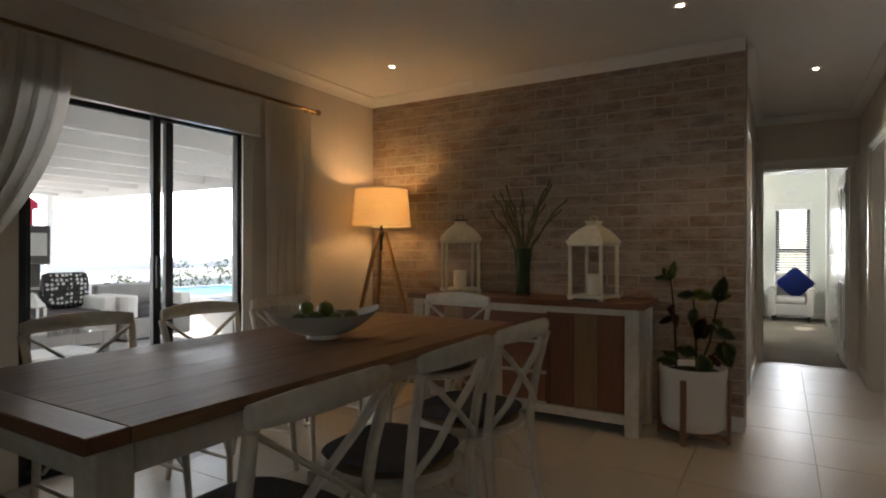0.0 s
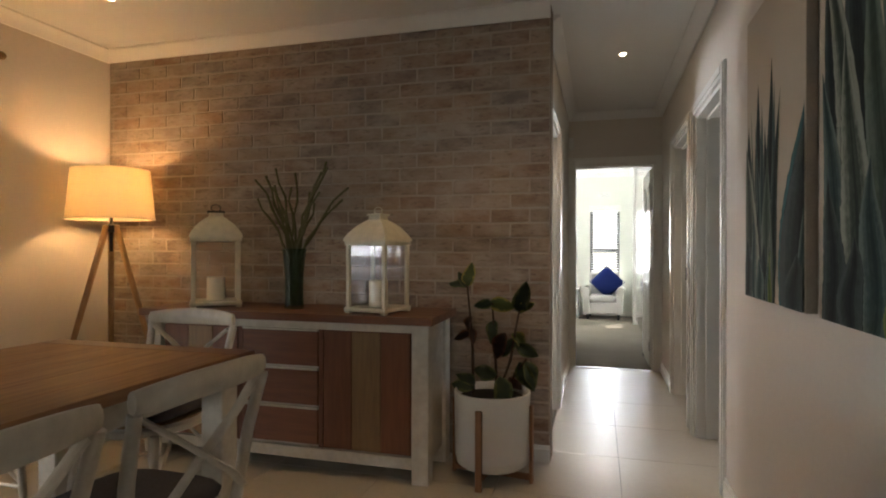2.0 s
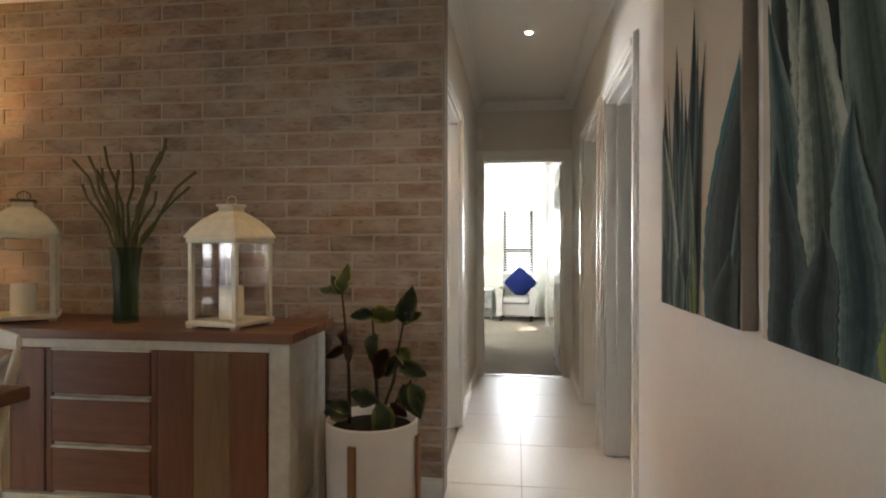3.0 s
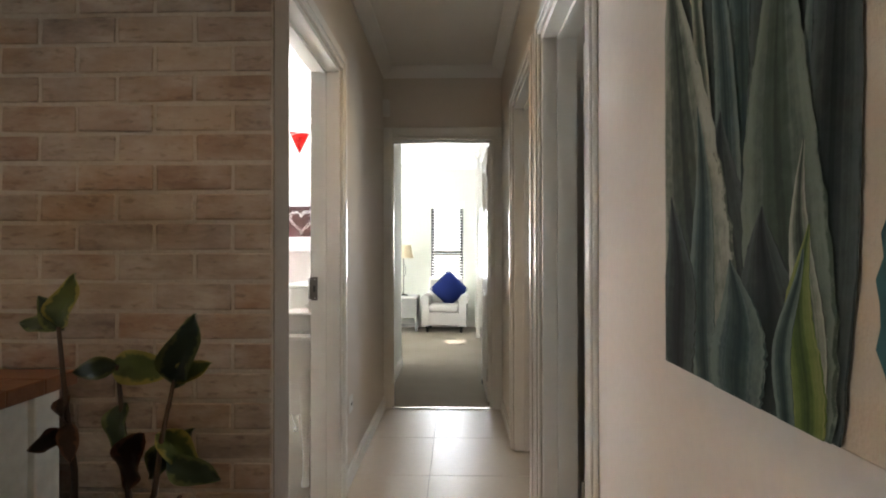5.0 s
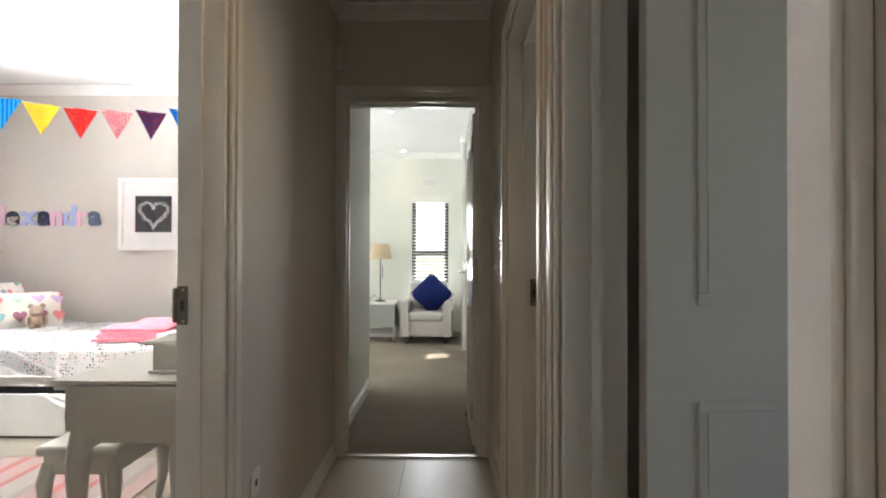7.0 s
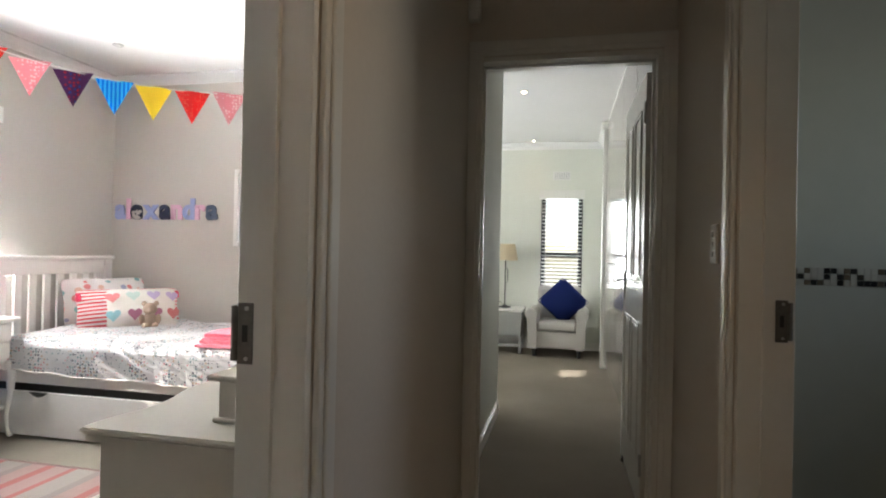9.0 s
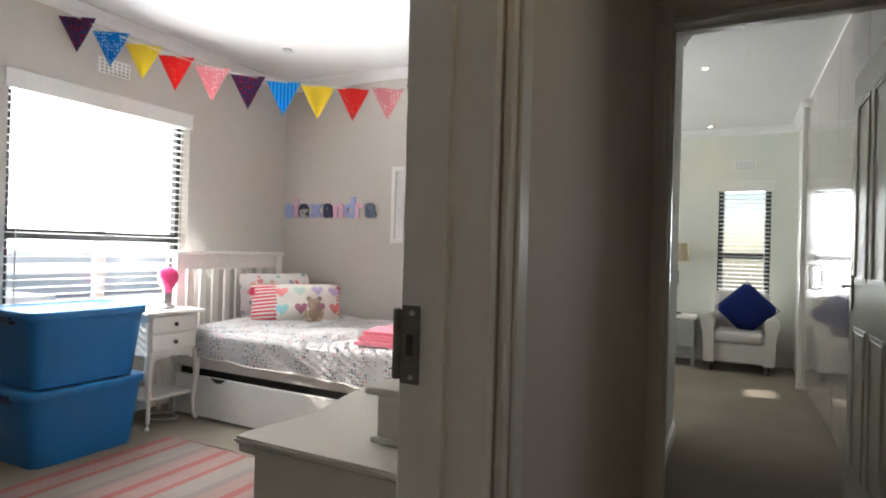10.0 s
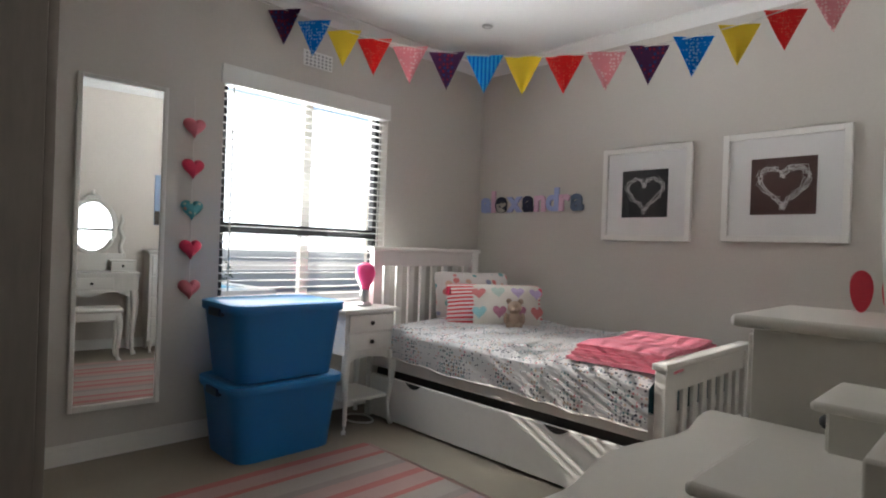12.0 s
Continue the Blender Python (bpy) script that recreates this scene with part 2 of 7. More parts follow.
STRIKE = mat("worn_steel", (0.20, 0.185, 0.165), 0.5, 0.6, grain=0.4, scale=70)
BLACKALU = mat("black_aluminium", (0.012, 0.013, 0.016), 0.4, grain=0.2)
BLACK = mat("black_iron", (0.02, 0.018, 0.016), 0.5, grain=0.3)
GLASS = glass_mat("clear_glass")
VASEGLASS = glass_mat("green_tinted_glass", (0.62, 0.74, 0.68))
MIRROR = mat("silvered_mirror", (0.92, 0.93, 0.93), 0.01, 1.0)
CREAMTIN = mat("cream_enamel_tin", (0.70, 0.65, 0.50), 0.5, grain=0.25, scale=30, bump=0.1)
CANDLE = mat("ivory_wax", (0.80, 0.74, 0.58), 0.5, grain=0.05)
LEAF = mat("dark_rubber_leaf", (0.030, 0.055, 0.018), 0.4, scale=25, color2=(0.012, 0.022, 0.010), bump=0.1, vary=0.3)
LEAF2 = mat("variegated_leaf", (0.16, 0.20, 0.05), 0.4, scale=18, color2=(0.03, 0.06, 0.02), bump=0.1, vary=0.3)
LEAF3 = mat("bronze_leaf", (0.085, 0.035, 0.022), 0.45, scale=25, color2=(0.03, 0.02, 0.012), bump=0.1, vary=0.3)
STEM = mat("brown_stem", (0.06, 0.035, 0.02), 0.8, grain=0.3)
TWIG = mat("dry_green_twig", (0.125, 0.120, 0.048), 0.85, grain=0.4, scale=60, bump=0.5)
SOIL = mat("potting_soil", (0.03, 0.02, 0.014), 1.0, grain=0.5, scale=90, bump=1.0)
CANVAS = mat("canvas_ground", (0.50, 0.42, 0.32), 0.85, grain=0.07, scale=250, bump=0.3)
CANVAS_EDGE = mat("canvas_edge", (0.30, 0.25, 0.195), 0.9, grain=0.2, scale=150)


def blade_mat(name, core, body, rim):
    """Brushed paint on canvas: from a leaf's dark middle to its pale rim, across its own width, with streaks along it."""
    m = bpy.data.materials.new(name)
    m.use_nodes = True
    n, ln = m.node_tree.nodes, m.node_tree.links
    b = n["Principled BSDF"]
    b.inputs["Roughness"].default_value = 0.8
    b.inputs["Specular IOR Level"].default_value = 0.2
    uv, mp, ns, sep = n.new("ShaderNodeUVMap"), n.new("ShaderNodeMapping"), n.new("ShaderNodeTexNoise"), n.new("ShaderNodeSeparateXYZ")
    info = n.new("ShaderNodeObjectInfo")
    add = n.new("ShaderNodeVectorMath")
    add.operation = "ADD"
    ln.new(uv.outputs[0], mp.inputs["Vector"])
    mp.inputs["Scale"].default_value = (9, 1.6, 1)
    ln.new(mp.outputs[0], add.inputs[0])
    ln.new(info.outputs["Location"], add.inputs[1])
    ln.new(add.outputs[0], ns.inputs["Vector"])
    ns.inputs["Scale"].default_value, ns.inputs["Detail"].default_value = 1.3, 6
    ln.new(uv.outputs[0], sep.inputs[0])
    ab, ms, mr = n.new("ShaderNodeMath"), n.new("ShaderNodeMath"), n.new("ShaderNodeMath")
    ms.operation, ms.inputs[1].default_value = "SUBTRACT", 0.5
    ab.operation = "ABSOLUTE"
    mr.operation, mr.inputs[1].default_value = "MULTIPLY_ADD", 0.9
    off = n.new("ShaderNodeMath")
    off.operation, off.inputs[1].default_value, off.inputs[2].default_value = "MULTIPLY_ADD", 1.9, -0.45
    ln.new(sep.outputs[0], ms.inputs[0])
    ln.new(ms.outputs[0], ab.inputs[0])
    ln.new(ab.outputs[0], off.inputs[0])
    ln.new(ns.outputs[0], mr.inputs[0])
    ln.new(off.outputs[0], mr.inputs[2])
    geo, sp, sa = n.new("ShaderNodeNewGeometry"), n.new("ShaderNodeTexNoise"), n.new("ShaderNodeMath")
    sp.inputs["Scale"].default_value, sp.inputs["Detail"].default_value, sp.inputs["Roughness"].default_value = 38, 8, 0.75
    ln.new(geo.outputs["Position"], sp.inputs["Vector"])
    sa.operation, sa.inputs[1].default_value = "MULTIPLY_ADD", 0.75
    ln.new(sp.outputs[0], sa.inputs[0])
    ln.new(mr.outputs[0], sa.inputs[2])
    mr = n.new("ShaderNodeMath")
    mr.operation, mr.inputs[1].default_value = "SUBTRACT", 0.38
    ln.new(sa.outputs[0], mr.inputs[0])
    cr = n.new("ShaderNodeValToRGB")
    el = cr.color_ramp.elements
    el[0].position, el[0].color = 0.02, (*core, 1)
    el[1].position, el[1].color = 0.98, (*body, 1)
    for q, c in ((0.36, body), (0.78, rim), (0.90, rim)):
        el.new(q).color = (*c, 1)
    ln.new(mr.outputs[0], cr.inputs[0])
    ln.new(cr.outputs[0], b.inputs["Base Color"])
    bp = n.new("ShaderNodeBump")
    bp.inputs["Strength"].default_value, bp.inputs["Distance"].default_value = 0.3, 0.002
    ln.new(ns.outputs[0], bp.inputs["Height"])
    ln.new(bp.outputs[0], b.inputs["Normal"])
    return m


BLADE1 = blade_mat("painted_teal_blade", (0.014, 0.032, 0.032), (0.040, 0.066, 0.060), (0.13, 0.165, 0.145))
BLADE2 = blade_mat("painted_grey_green_blade", (0.022, 0.032, 0.026), (0.070, 0.088, 0.066), (0.30, 0.31, 0.25))
BLADE3 = blade_mat("painted_dark_blade", (0.010, 0.015, 0.015), (0.024, 0.033, 0.031), (0.065, 0.080, 0.074))
BLADE4 = blade_mat("painted_moss_blade", (0.035, 0.060, 0.016), (0.085, 0.125, 0.028), (0.19, 0.21, 0.07))
BLADE5 = blade_mat("painted_sage_blade", (0.028, 0.042, 0.030), (0.060, 0.085, 0.062), (0.15, 0.18, 0.145))
BLADE6 = blade_mat("painted_petrol_blade", (0.010, 0.030, 0.038), (0.020, 0.060, 0.070), (0.05, 0.12, 0.125))
BLUEBIN = mat("blue_plastic", (0.008, 0.16, 0.42), 0.42, grain=0.08, scale=60, bump=0.05)
NAVYCLIP = mat("navy_plastic", (0.008, 0.03, 0.085), 0.4, grain=0.1)
BLUELID = mat("blue_lid_plastic", (0.015, 0.22, 0.52), 0.35, grain=0.08, scale=60)
SLAT = cloth_mat("white_blind_slat", (0.80, 0.79, 0.76), 0.05, 0.5)
PINKGLASS = mat("pink_lamp_glass", (0.85, 0.05, 0.22), 0.35, grain=0.05)
HEARTPINK = mat("pink_padded_fabric", (0.75, 0.20, 0.24), 0.7, grain=0.15, scale=90, bump=0.3)
HEARTRED = mat("red_padded_fabric", (0.70, 0.035, 0.10), 0.6, grain=0.15, scale=90, bump=0.3)
HEARTTEAL = pattern_mat("teal_print_fabric", (0.12, 0.35, 0.36), "dots", [(0.6, 0.25, 0.2), (0.05, 0.18, 0.2), (0.5, 0.5, 0.4)], 40)
STRING = mat("white_string", (0.7, 0.68, 0.64), 0.9)
DUVET = pattern_mat("dotted_duvet", (0.87, 0.85, 0.85), "dots", [(0.03, 0.04, 0.07), (0.20, 0.36, 0.38), (0.70, 0.30, 0.33), (0.10, 0.10, 0.13), (0.62, 0.45, 0.32), (0.35, 0.36, 0.42)], 54)
PILLOWSTRIPE = pattern_mat("red_striped_cotton", (0.80, 0.74, 0.72), "Z", [(0.68, 0.07, 0.10)], 38)
PILLOWPRINT = pattern_mat("pastel_print_cotton", (0.74, 0.70, 0.68), "dots", [(0.70, 0.24, 0.24), (0.25, 0.45, 0.45), (0.68, 0.45, 0.36), (0.35, 0.36, 0.5)], 14)
PILLOWCREAM = mat("cream_cotton", (0.76, 0.72, 0.66), 0.9, grain=0.06, scale=150, bump=0.3)
BLANKET = mat("pink_knit_blanket", (0.74, 0.12, 0.20), 0.95, scale=70, bump=0.9, color2=(0.80, 0.34, 0.40), stretch=(1, 3, 3), big=9)
BLUECUSH = mat("navy_cushion", (0.010, 0.022, 0.13), 0.9, grain=0.2, scale=200, bump=0.4, spec=0.2)
CHAIRCLOTH = mat("pale_grey_linen", (0.56, 0.53, 0.50), 0.9, grain=0.1, scale=180, bump=0.4)
GREYBOX = mat("grey_painted_wood", (0.40, 0.40, 0.38), 0.6, grain=0.1, scale=30)
WARDROBE = mat("glossy_wardrobe_board", (0.30, 0.27, 0.24), 0.14, grain=0.12, scale=6, stretch=(1, 1, 5), coat=0.4)
BEARFUR = mat("beige_plush", (0.45, 0.33, 0.25), 1.0, grain=0.3, scale=260, bump=0.9)
BEARDRESS = mat("mauve_plush", (0.36, 0.22, 0.30), 1.0, grain=0.3, scale=200, bump=0.7)
DARKTEAL = mat("dark_teal_sheet", (0.015, 0.07, 0.09), 0.9, grain=0.1)
RUBBER = mat("black_rubber", (0.02, 0.02, 0.02), 0.8)
PLASTIC = mat("white_plastic", (0.76, 0.75, 0.71), 0.4, grain=0.03)
SOLE = mat("red_rubber", (0.62, 0.03, 0.06), 0.5, grain=0.1)
BATHTILE = mat("pale_green_grey_tile", (0.52, 0.54, 0.48), 0.25, grain=0.06, scale=12)
PAVING = mat("pale_paving", (0.52, 0.49, 0.45), 0.8, grain=0.15, scale=30, bump=0.2)
WICKER = mat("grey_wicker", (0.42, 0.40, 0.38), 0.8, grain=0.3, scale=90, bump=0.6)
OUTWHITE = mat("white_plaster", (0.80, 0.79, 0.77), 0.85, grain=0.05, scale=30, bump=0.2)
PERGOLA = mat("white_pergola_paint", (0.78, 0.78, 0.78), 0.6, grain=0.06, scale=20)
SHRUB = mat("garden_shrub_leaf", (0.07, 0.11, 0.035), 0.6, scale=12, color2=(0.03, 0.055, 0.03), vary=0.5)
POOL = mat("pool_water", (0.03, 0.36, 0.55), 0.45, grain=0.1, scale=6, bump=0.1)

# ---- building helpers ----


def box(bm, x0, y0, z0, x1, y1, z1, bevel=0.0, seg=2):
    vs = [bm.verts.new(p) for p in ((x0, y0, z0), (x1, y0, z0), (x1, y1, z0), (x0, y1, z0), (x0, y0, z1), (x1, y0, z1), (x1, y1, z1), (x0, y1, z1))]
    fs = [bm.faces.new([vs[i] for i in f]) for f in ((3, 2, 1, 0), (4, 5, 6, 7), (0, 1, 5, 4), (1, 2, 6, 5), (2, 3, 7, 6), (3, 0, 4, 7))]
    if bevel:
        edges = list({e for f in fs for e in f.edges})
        bmesh.ops.bevel(bm, geom=edges, offset=bevel, segments=seg, affect="EDGES", profile=0.5)
    return vs


def boxes(*rows, bevel=0.0):
    bm = bmesh.new()
    for r in rows:
        box(bm, *r, bevel=bevel)
    return bm


def lathe(profile, seg=32, bm=None, centre=(0, 0, 0)):
    """Turns (radius, z) pairs about the z axis."""
    bm = bm or bmesh.new()
    rings = []
    for r, z in profile:
        rings.append([bm.verts.new((centre[0] + r * math.cos(2 * math.pi * i / seg), centre[1] + r * math.sin(2 * math.pi * i / seg), centre[2] + z)) for i in range(seg)])
    for a, b in zip(rings, rings[1:]):
        for i in range(seg):
            bm.faces.new((a[i], a[(i + 1) % seg], b[(i + 1) % seg], b[i]))
    bm.faces.new(rings[0][::-1])
    bm.faces.new(rings[-1])
    return bm


def tube(points, radii, seg=8, bm=None, flat=1.0):
    """A rod along points; radii is one number or one a point; flat squashes it."""
    bm = bm or bmesh.new()
    pts = [Vector(p) for p in points]
    if isinstance(radii, (int, float)):
        radii = [radii] * len(pts)
    rings = []
    for i, p in enumerate(pts):
        d = (pts[min(i + 1, len(pts) - 1)] - pts[max(i - 1, 0)]).normalized()
        up = Vector((0, 0, 1)) if abs(d.z) < 0.95 else Vector((0, 1, 0))
        a = d.cross(up).normalized()
        b = a.cross(d).normalized()
        rings.append([bm.verts.new(p + radii[i] * (math.cos(2 * math.pi * k / seg) * a + flat * math.sin(2 * math.pi * k / seg) * b)) for k in range(seg)])
    for r, s in zip(rings, rings[1:]):
        for k in range(seg):
            bm.faces.new((r[k], r[(k + 1) % seg], s[(k + 1) % seg], s[k]))
    bm.faces.new(rings[0][::-1])
    bm.faces.new(rings[-1])
    return bm


def grid(fn, nu, nv, bm=None):
    """A sheet of nu by nv cells; fn(u, v) gives its points, u and v from 0 to 1."""
    bm = bm or bmesh.new()
    vs = [[bm.verts.new(fn(i / nu, j / nv)) for j in range(nv + 1)] for i in range(nu + 1)]
    for i in range(nu):
        for j in range(nv):
            bm.faces.new((vs[i][j], vs[i + 1][j], vs[i + 1][j + 1], vs[i][j + 1]))
    return bm


def blob(fn, seg=20, rings=12, bm=None):
    """A closed round form: fn(direction) gives the point for each unit direction."""
    bm = bm or bmesh.new()
    start = len(bm.verts)
    made = bmesh.ops.create_uvsphere(bm, u_segments=seg, v_segments=rings, radius=1)
    for v in made["verts"]:
        v.co = Vector(fn(v.co.normalized()))
    return bm


def outline(points, depth, bm=None, place=None):
    """A flat outline of (u, v) pairs given a thickness; place maps (u, v, w) to the room."""
    bm = bm or bmesh.new()
    place = place or (lambda u, v, w: (u, w, v))
    a = [bm.verts.new(place(u, v, 0)) for u, v in points]
    b = [bm.verts.new(place(u, v, depth)) for u, v in points]
    n = len(points)
    bm.faces.new(a)
    bm.faces.new(b[::-1])
    for i in range(n):
        bm.faces.new((a[i], b[i], b[(i + 1) % n], a[(i + 1) % n]))
    bmesh.ops.recalc_face_normals(bm, faces=bm.faces)
    return bm


def mesh_of(name, bm, material, smooth=None):
    bmesh.ops.recalc_face_normals(bm, faces=bm.faces)
    for e in bm.edges:
        if len(e.link_faces) == 2:
            a, b = e.link_faces
            lo, hi = sorted((a.calc_area(), b.calc_area()))
            if hi > 8 * lo + 1e-9 or a.normal.dot(b.normal) < 0.62:
                e.smooth = False
    me = bpy.data.meshes.new(name)
    bm.to_mesh(me)
    bm.free()
    me.materials.append(material)
    if smooth is None:
        smooth = len(me.polygons) > 40
    if smooth:
        me.polygons.foreach_set("use_smooth", [True] * len(me.polygons))
    return me


def part(name, bm, material, parent=None, label="", smooth=None):
    ob = new(name, mesh_of(name, bm, material, smooth))
    ob.parent = parent
    if label:
        tagged(ob, label)
    return ob


def thing(name, label, category, at=(0, 0, 0), rz=0, group="", kind=""):
    ob = new(name)
    ob.empty_display_size = 0.1
    ob.matrix_world = pose(*at, 0, 0, rz)
    return tagged(ob, label, category, group, kind)


def solid(name, bm, material, label, category, kind="", group="", at=(0, 0, 0), rz=0, smooth=None):
    ob = new(name, mesh_of(name, bm, material, smooth))
    ob.matrix_world = pose(*at, 0, 0, rz)
    return tagged(ob, label, category, group, kind)


def setting(name, bm, material, label, category):
    return solid(name, bm, material, label, category, kind="structure")


H = 2.57


def wall_rows(axis, face, back, a0, a1, holes=(), z0=0.0, z1=H):
    """Boxes of a wall between two faces, from a0 to a1, cut by holes (start, end, low, high)."""
    cuts = sorted({a0, a1, *[h[0] for h in holes], *[h[1] for h in holes]})
    rows = []
    for s, e in zip(cuts, cuts[1:]):
        mid = (s + e) / 2
        spans = [(z0, z1)]
        for h in holes:
            if h[0] < mid < h[1]:
                spans = [p for lo, hi in spans for p in ((lo, min(hi, h[2])), (max(lo, h[3]), hi)) if p[1] - p[0] > 1e-4]
        for lo, hi in spans:
            f0, f1 = min(face, back), max(face, back)
            rows.append((f0, s, lo, f1, e, hi) if axis == "x" else (s, f0, lo, e, f1, hi))
    return rows


def wall(name, axis, face, back, a0, a1, holes=(), material=None, label="", z0=0.0, z1=H):
    return setting(name, boxes(*wall_rows(axis, face, back, a0, a1, holes, z0, z1)), material or WALL, label or "plain painted plaster wall", "wall")


# ---- the shell ----
XL, XR = -3.36, 0.555          # dining window wall, long right wall
XB, YN, YM = -3.61, 8.35, 11.51   # bedroom window wall, bedroom back wall, far bedroom back wall
HL = -0.335                   # hall's left face
YB, YE = 4.13, 6.82           # brick wall's face, end wall's face
wall("wall_dining_window", "x", XL, XL - 0.22, -2.6, YB + 0.05, [(1.29, 2.74, -0.1, 2.10)], label="warm beige plaster wall round the sliding door")
wall("wall_rear", "y", -2.6, -2.75, XL, XR, [(-0.75, 0.75, 0.9, 2.0)], label="beige plaster wall behind the dining room")
wall("wall_right", "x", XR, XR + 0.14, -2.75, YE, [(3.98, 4.83, 0, 2.052), (5.06, 5.94, 0, 2.052)], label="long beige plaster wall along the hall with two doorways")
wall("wall_brick_core", "y", YB + 0.0095, YB + 0.11, XL, -0.304, material=MORTAR, label="pale recessed mortar behind whitewashed bricks")
wall("wall_bedroom_south", "y", YB + 0.11, YB + 0.12, XB, HL - 0.138, material=WALL_BED, label="plain pale plaster bedroom wall")
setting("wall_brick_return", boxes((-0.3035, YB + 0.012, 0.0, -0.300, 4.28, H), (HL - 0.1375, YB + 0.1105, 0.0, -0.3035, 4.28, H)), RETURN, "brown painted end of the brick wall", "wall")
wall("wall_hall_left", "x", HL, HL - 0.138, 4.2805, YE + 0.15, [(4.2805, 5.225, 0, 2.052)], label="beige plaster hall wall with the bedroom doorway")
wall("wall_end", "y", YE, YE + 0.15, HL, XR + 0.14, [(-0.30, 0.50, 0, 2.052)], label="plaster end wall over the doorway")
wall("wall_bedroom_window", "x", XB, XB - 0.22, YB + 0.11, 8.45, [(6.19, 7.36, 0.55, 2.05)], material=WALL_BED, label="pale plaster bedroom wall round the window")
wall("wall_bedroom_back", "y", YN, 8.43, XB, -0.4735, material=WALL_BED, label="pale plaster bedroom wall behind the bed")
wall("wall_bedroom_side", "x", -0.473, -0.40, YE + 0.15, 8.43, material=WALL_BED, label="pale plaster bedroom wall behind the dressing table")
wall("wall_passage_left", "x", -0.36, -0.40, YE + 0.15, 8.43, material=WALL_MASTER, label="pale plaster passage wall")
wall("wall_master_south", "y", 8.43, 8.45, XB, -0.36, material=WALL_MASTER, label="pale plaster wall")
wall("wall_master_back", "y", YM, YM + 0.2, -3.83, 0.80, [(-0.19, 0.32, 0.45, 1.95)], material=WALL_MASTER, label="pale green-white plaster wall round the far window")
wall("wall_master_side", "x", XB, XB - 0.22, 8.45, YM, [(8.65, 10.25, 0.55, 2.14)], material=WALL_MASTER, label="pale plaster wall with a side window")
wall("wall_master_right", "x", 0.56, 0.80, 10.40, YM, material=WALL_MASTER, label="pale plaster wall beside the wardrobe")
wall("wall_wardrobe_back", "x", 1.16, 1.24, 6.99, 10.60, material=WALL_MASTER, label="plaster wall behind the wardrobe")
wall("wall_study_east", "x", 3.2, 3.3, 1.5, 5.0, [(3.4, 4.6, 0.9, 2.0)], label="plain plaster wall of the side room")
wall("wall_study_north", "y", 4.95, 5.0, 0.72, 3.2, label="plain plaster wall of the side room")
wall("wall_study_south", "y", 1.5, 1.6, 0.72, 3.2, label="plain plaster wall of the side room")
wall("wall_bath_north", "y", 6.955, 6.985, 0.695, 2.5, material=BATHTILE, label="pale tiled bathroom wall")
wall("wall_bath_east", "x", 2.4, 2.5, 5.0, 6.955, [(5.8, 6.6, 1.3, 2.1)], material=BATHTILE, label="pale tiled bathroom wall with a window")
setting("ceiling", boxes((XB - 0.22, -2.75, H, 3.3, YM + 0.2, H + 0.12)), CEIL, "smooth white painted ceiling", "ceiling")
setting("floor", boxes((XL - 0.2, -2.75, -0.12, 3.3, YB + 0.1, -0.009), (-0.47, YB + 0.1, -0.12, 3.3, YE + 0.02, -0.009), (0.72, YE + 0.02, -0.12, 2.5, 7.15, -0.009)), GROUT, "grey grout bed under beige floor tiles", "floor")
bm = boxes((-0.40, YE + 0.02, -0.1, 1.2, YM + 0.05, 0.004), (XB - 0.05, 8.43, -0.1, -0.40, YM + 0.05, 0.004))
setting("floor_master_carpet", bm, CARPET, "beige cut-pile carpet in the far bedroom", "carpet")
setting("floor_bedroom_carpet", boxes((XB - 0.05, YB + 0.1, -0.1, -0.475, 8.42, 0.004), (-0.475, 4.29, -0.005, -0.355, 5.22, 0.004)), CARPET, "beige cut-pile carpet in the bedroom", "carpet")


def cornice(name, runs):
    """A coved strip under the ceiling; runs are (axis, face, side, start, end)."""
    bm = bmesh.new()
    prof = [(0, -0.075), (0.012, -0.075), (0.03, -0.045), (0.06, -0.018), (0.075, -0.012), (0.075, 0.0), (0, 0.0)]
    for axis, face, side, s, e in runs:
        rings = []
        for a in (s, e):
            rings.append([bm.verts.new((face + side * d, a, H + z) if axis == "x" else (a, face + side * d, H + z)) for d, z in prof])
        n = len(prof)
        for i in range(n):
            bm.faces.new((rings[0][i], rings[0][(i + 1) % n], rings[1][(i + 1) % n], rings[1][i]))
        bm.faces.new(rings[0])
        bm.faces.new(rings[1][::-1])
    return setting(name, bm, CEIL, "white coved plaster cornice under the ceiling", "cornice")


cornice("cornice_hall", [("x", XR, -1, -2.6, YE), ("x", HL, 1, 4.282, YE), ("y", YE, -1, HL, XR), ("y", YB, -1, XL, -0.302), ("x", XL, 1, -2.6, YB)])
cornice("cornice_bedroom", [("x", XB, 1, YB + 0.12, YN), ("y", YN, -1, XB, -0.473), ("x", -0.473, -1, YB + 0.12, YN)])
cornice("cornice_master", [("y", YM, -1, XB, 0.56), ("x", XB, 1, 8.45, YM), ("x", 0.56, -1, 10.40, YM), ("x", -0.36, 1, YE + 0.15, 8.43)])


def skirting(name, runs, h=0.10):
    bm = bmesh.new()
    for axis, face, side, s, e in runs:
        f0, f1 = sorted((face + side * 0.001, face + side * 0.014))
        g0, g1 = sorted((face + side * 0.001, face + side * 0.008))
        if axis == "x":
            box(bm, f0, s, 0.003, f1, e, h - 0.02)
            box(bm, g0, s, h - 0.02, g1, e, h)
        else:
            box(bm, s, f0, 0.003, e, f1, h - 0.02)
            box(bm, s, g0, h - 0.02, e, g1, h)
    return setting(name, bm, GLOSS, "white gloss-painted wooden skirting board", "skirting")


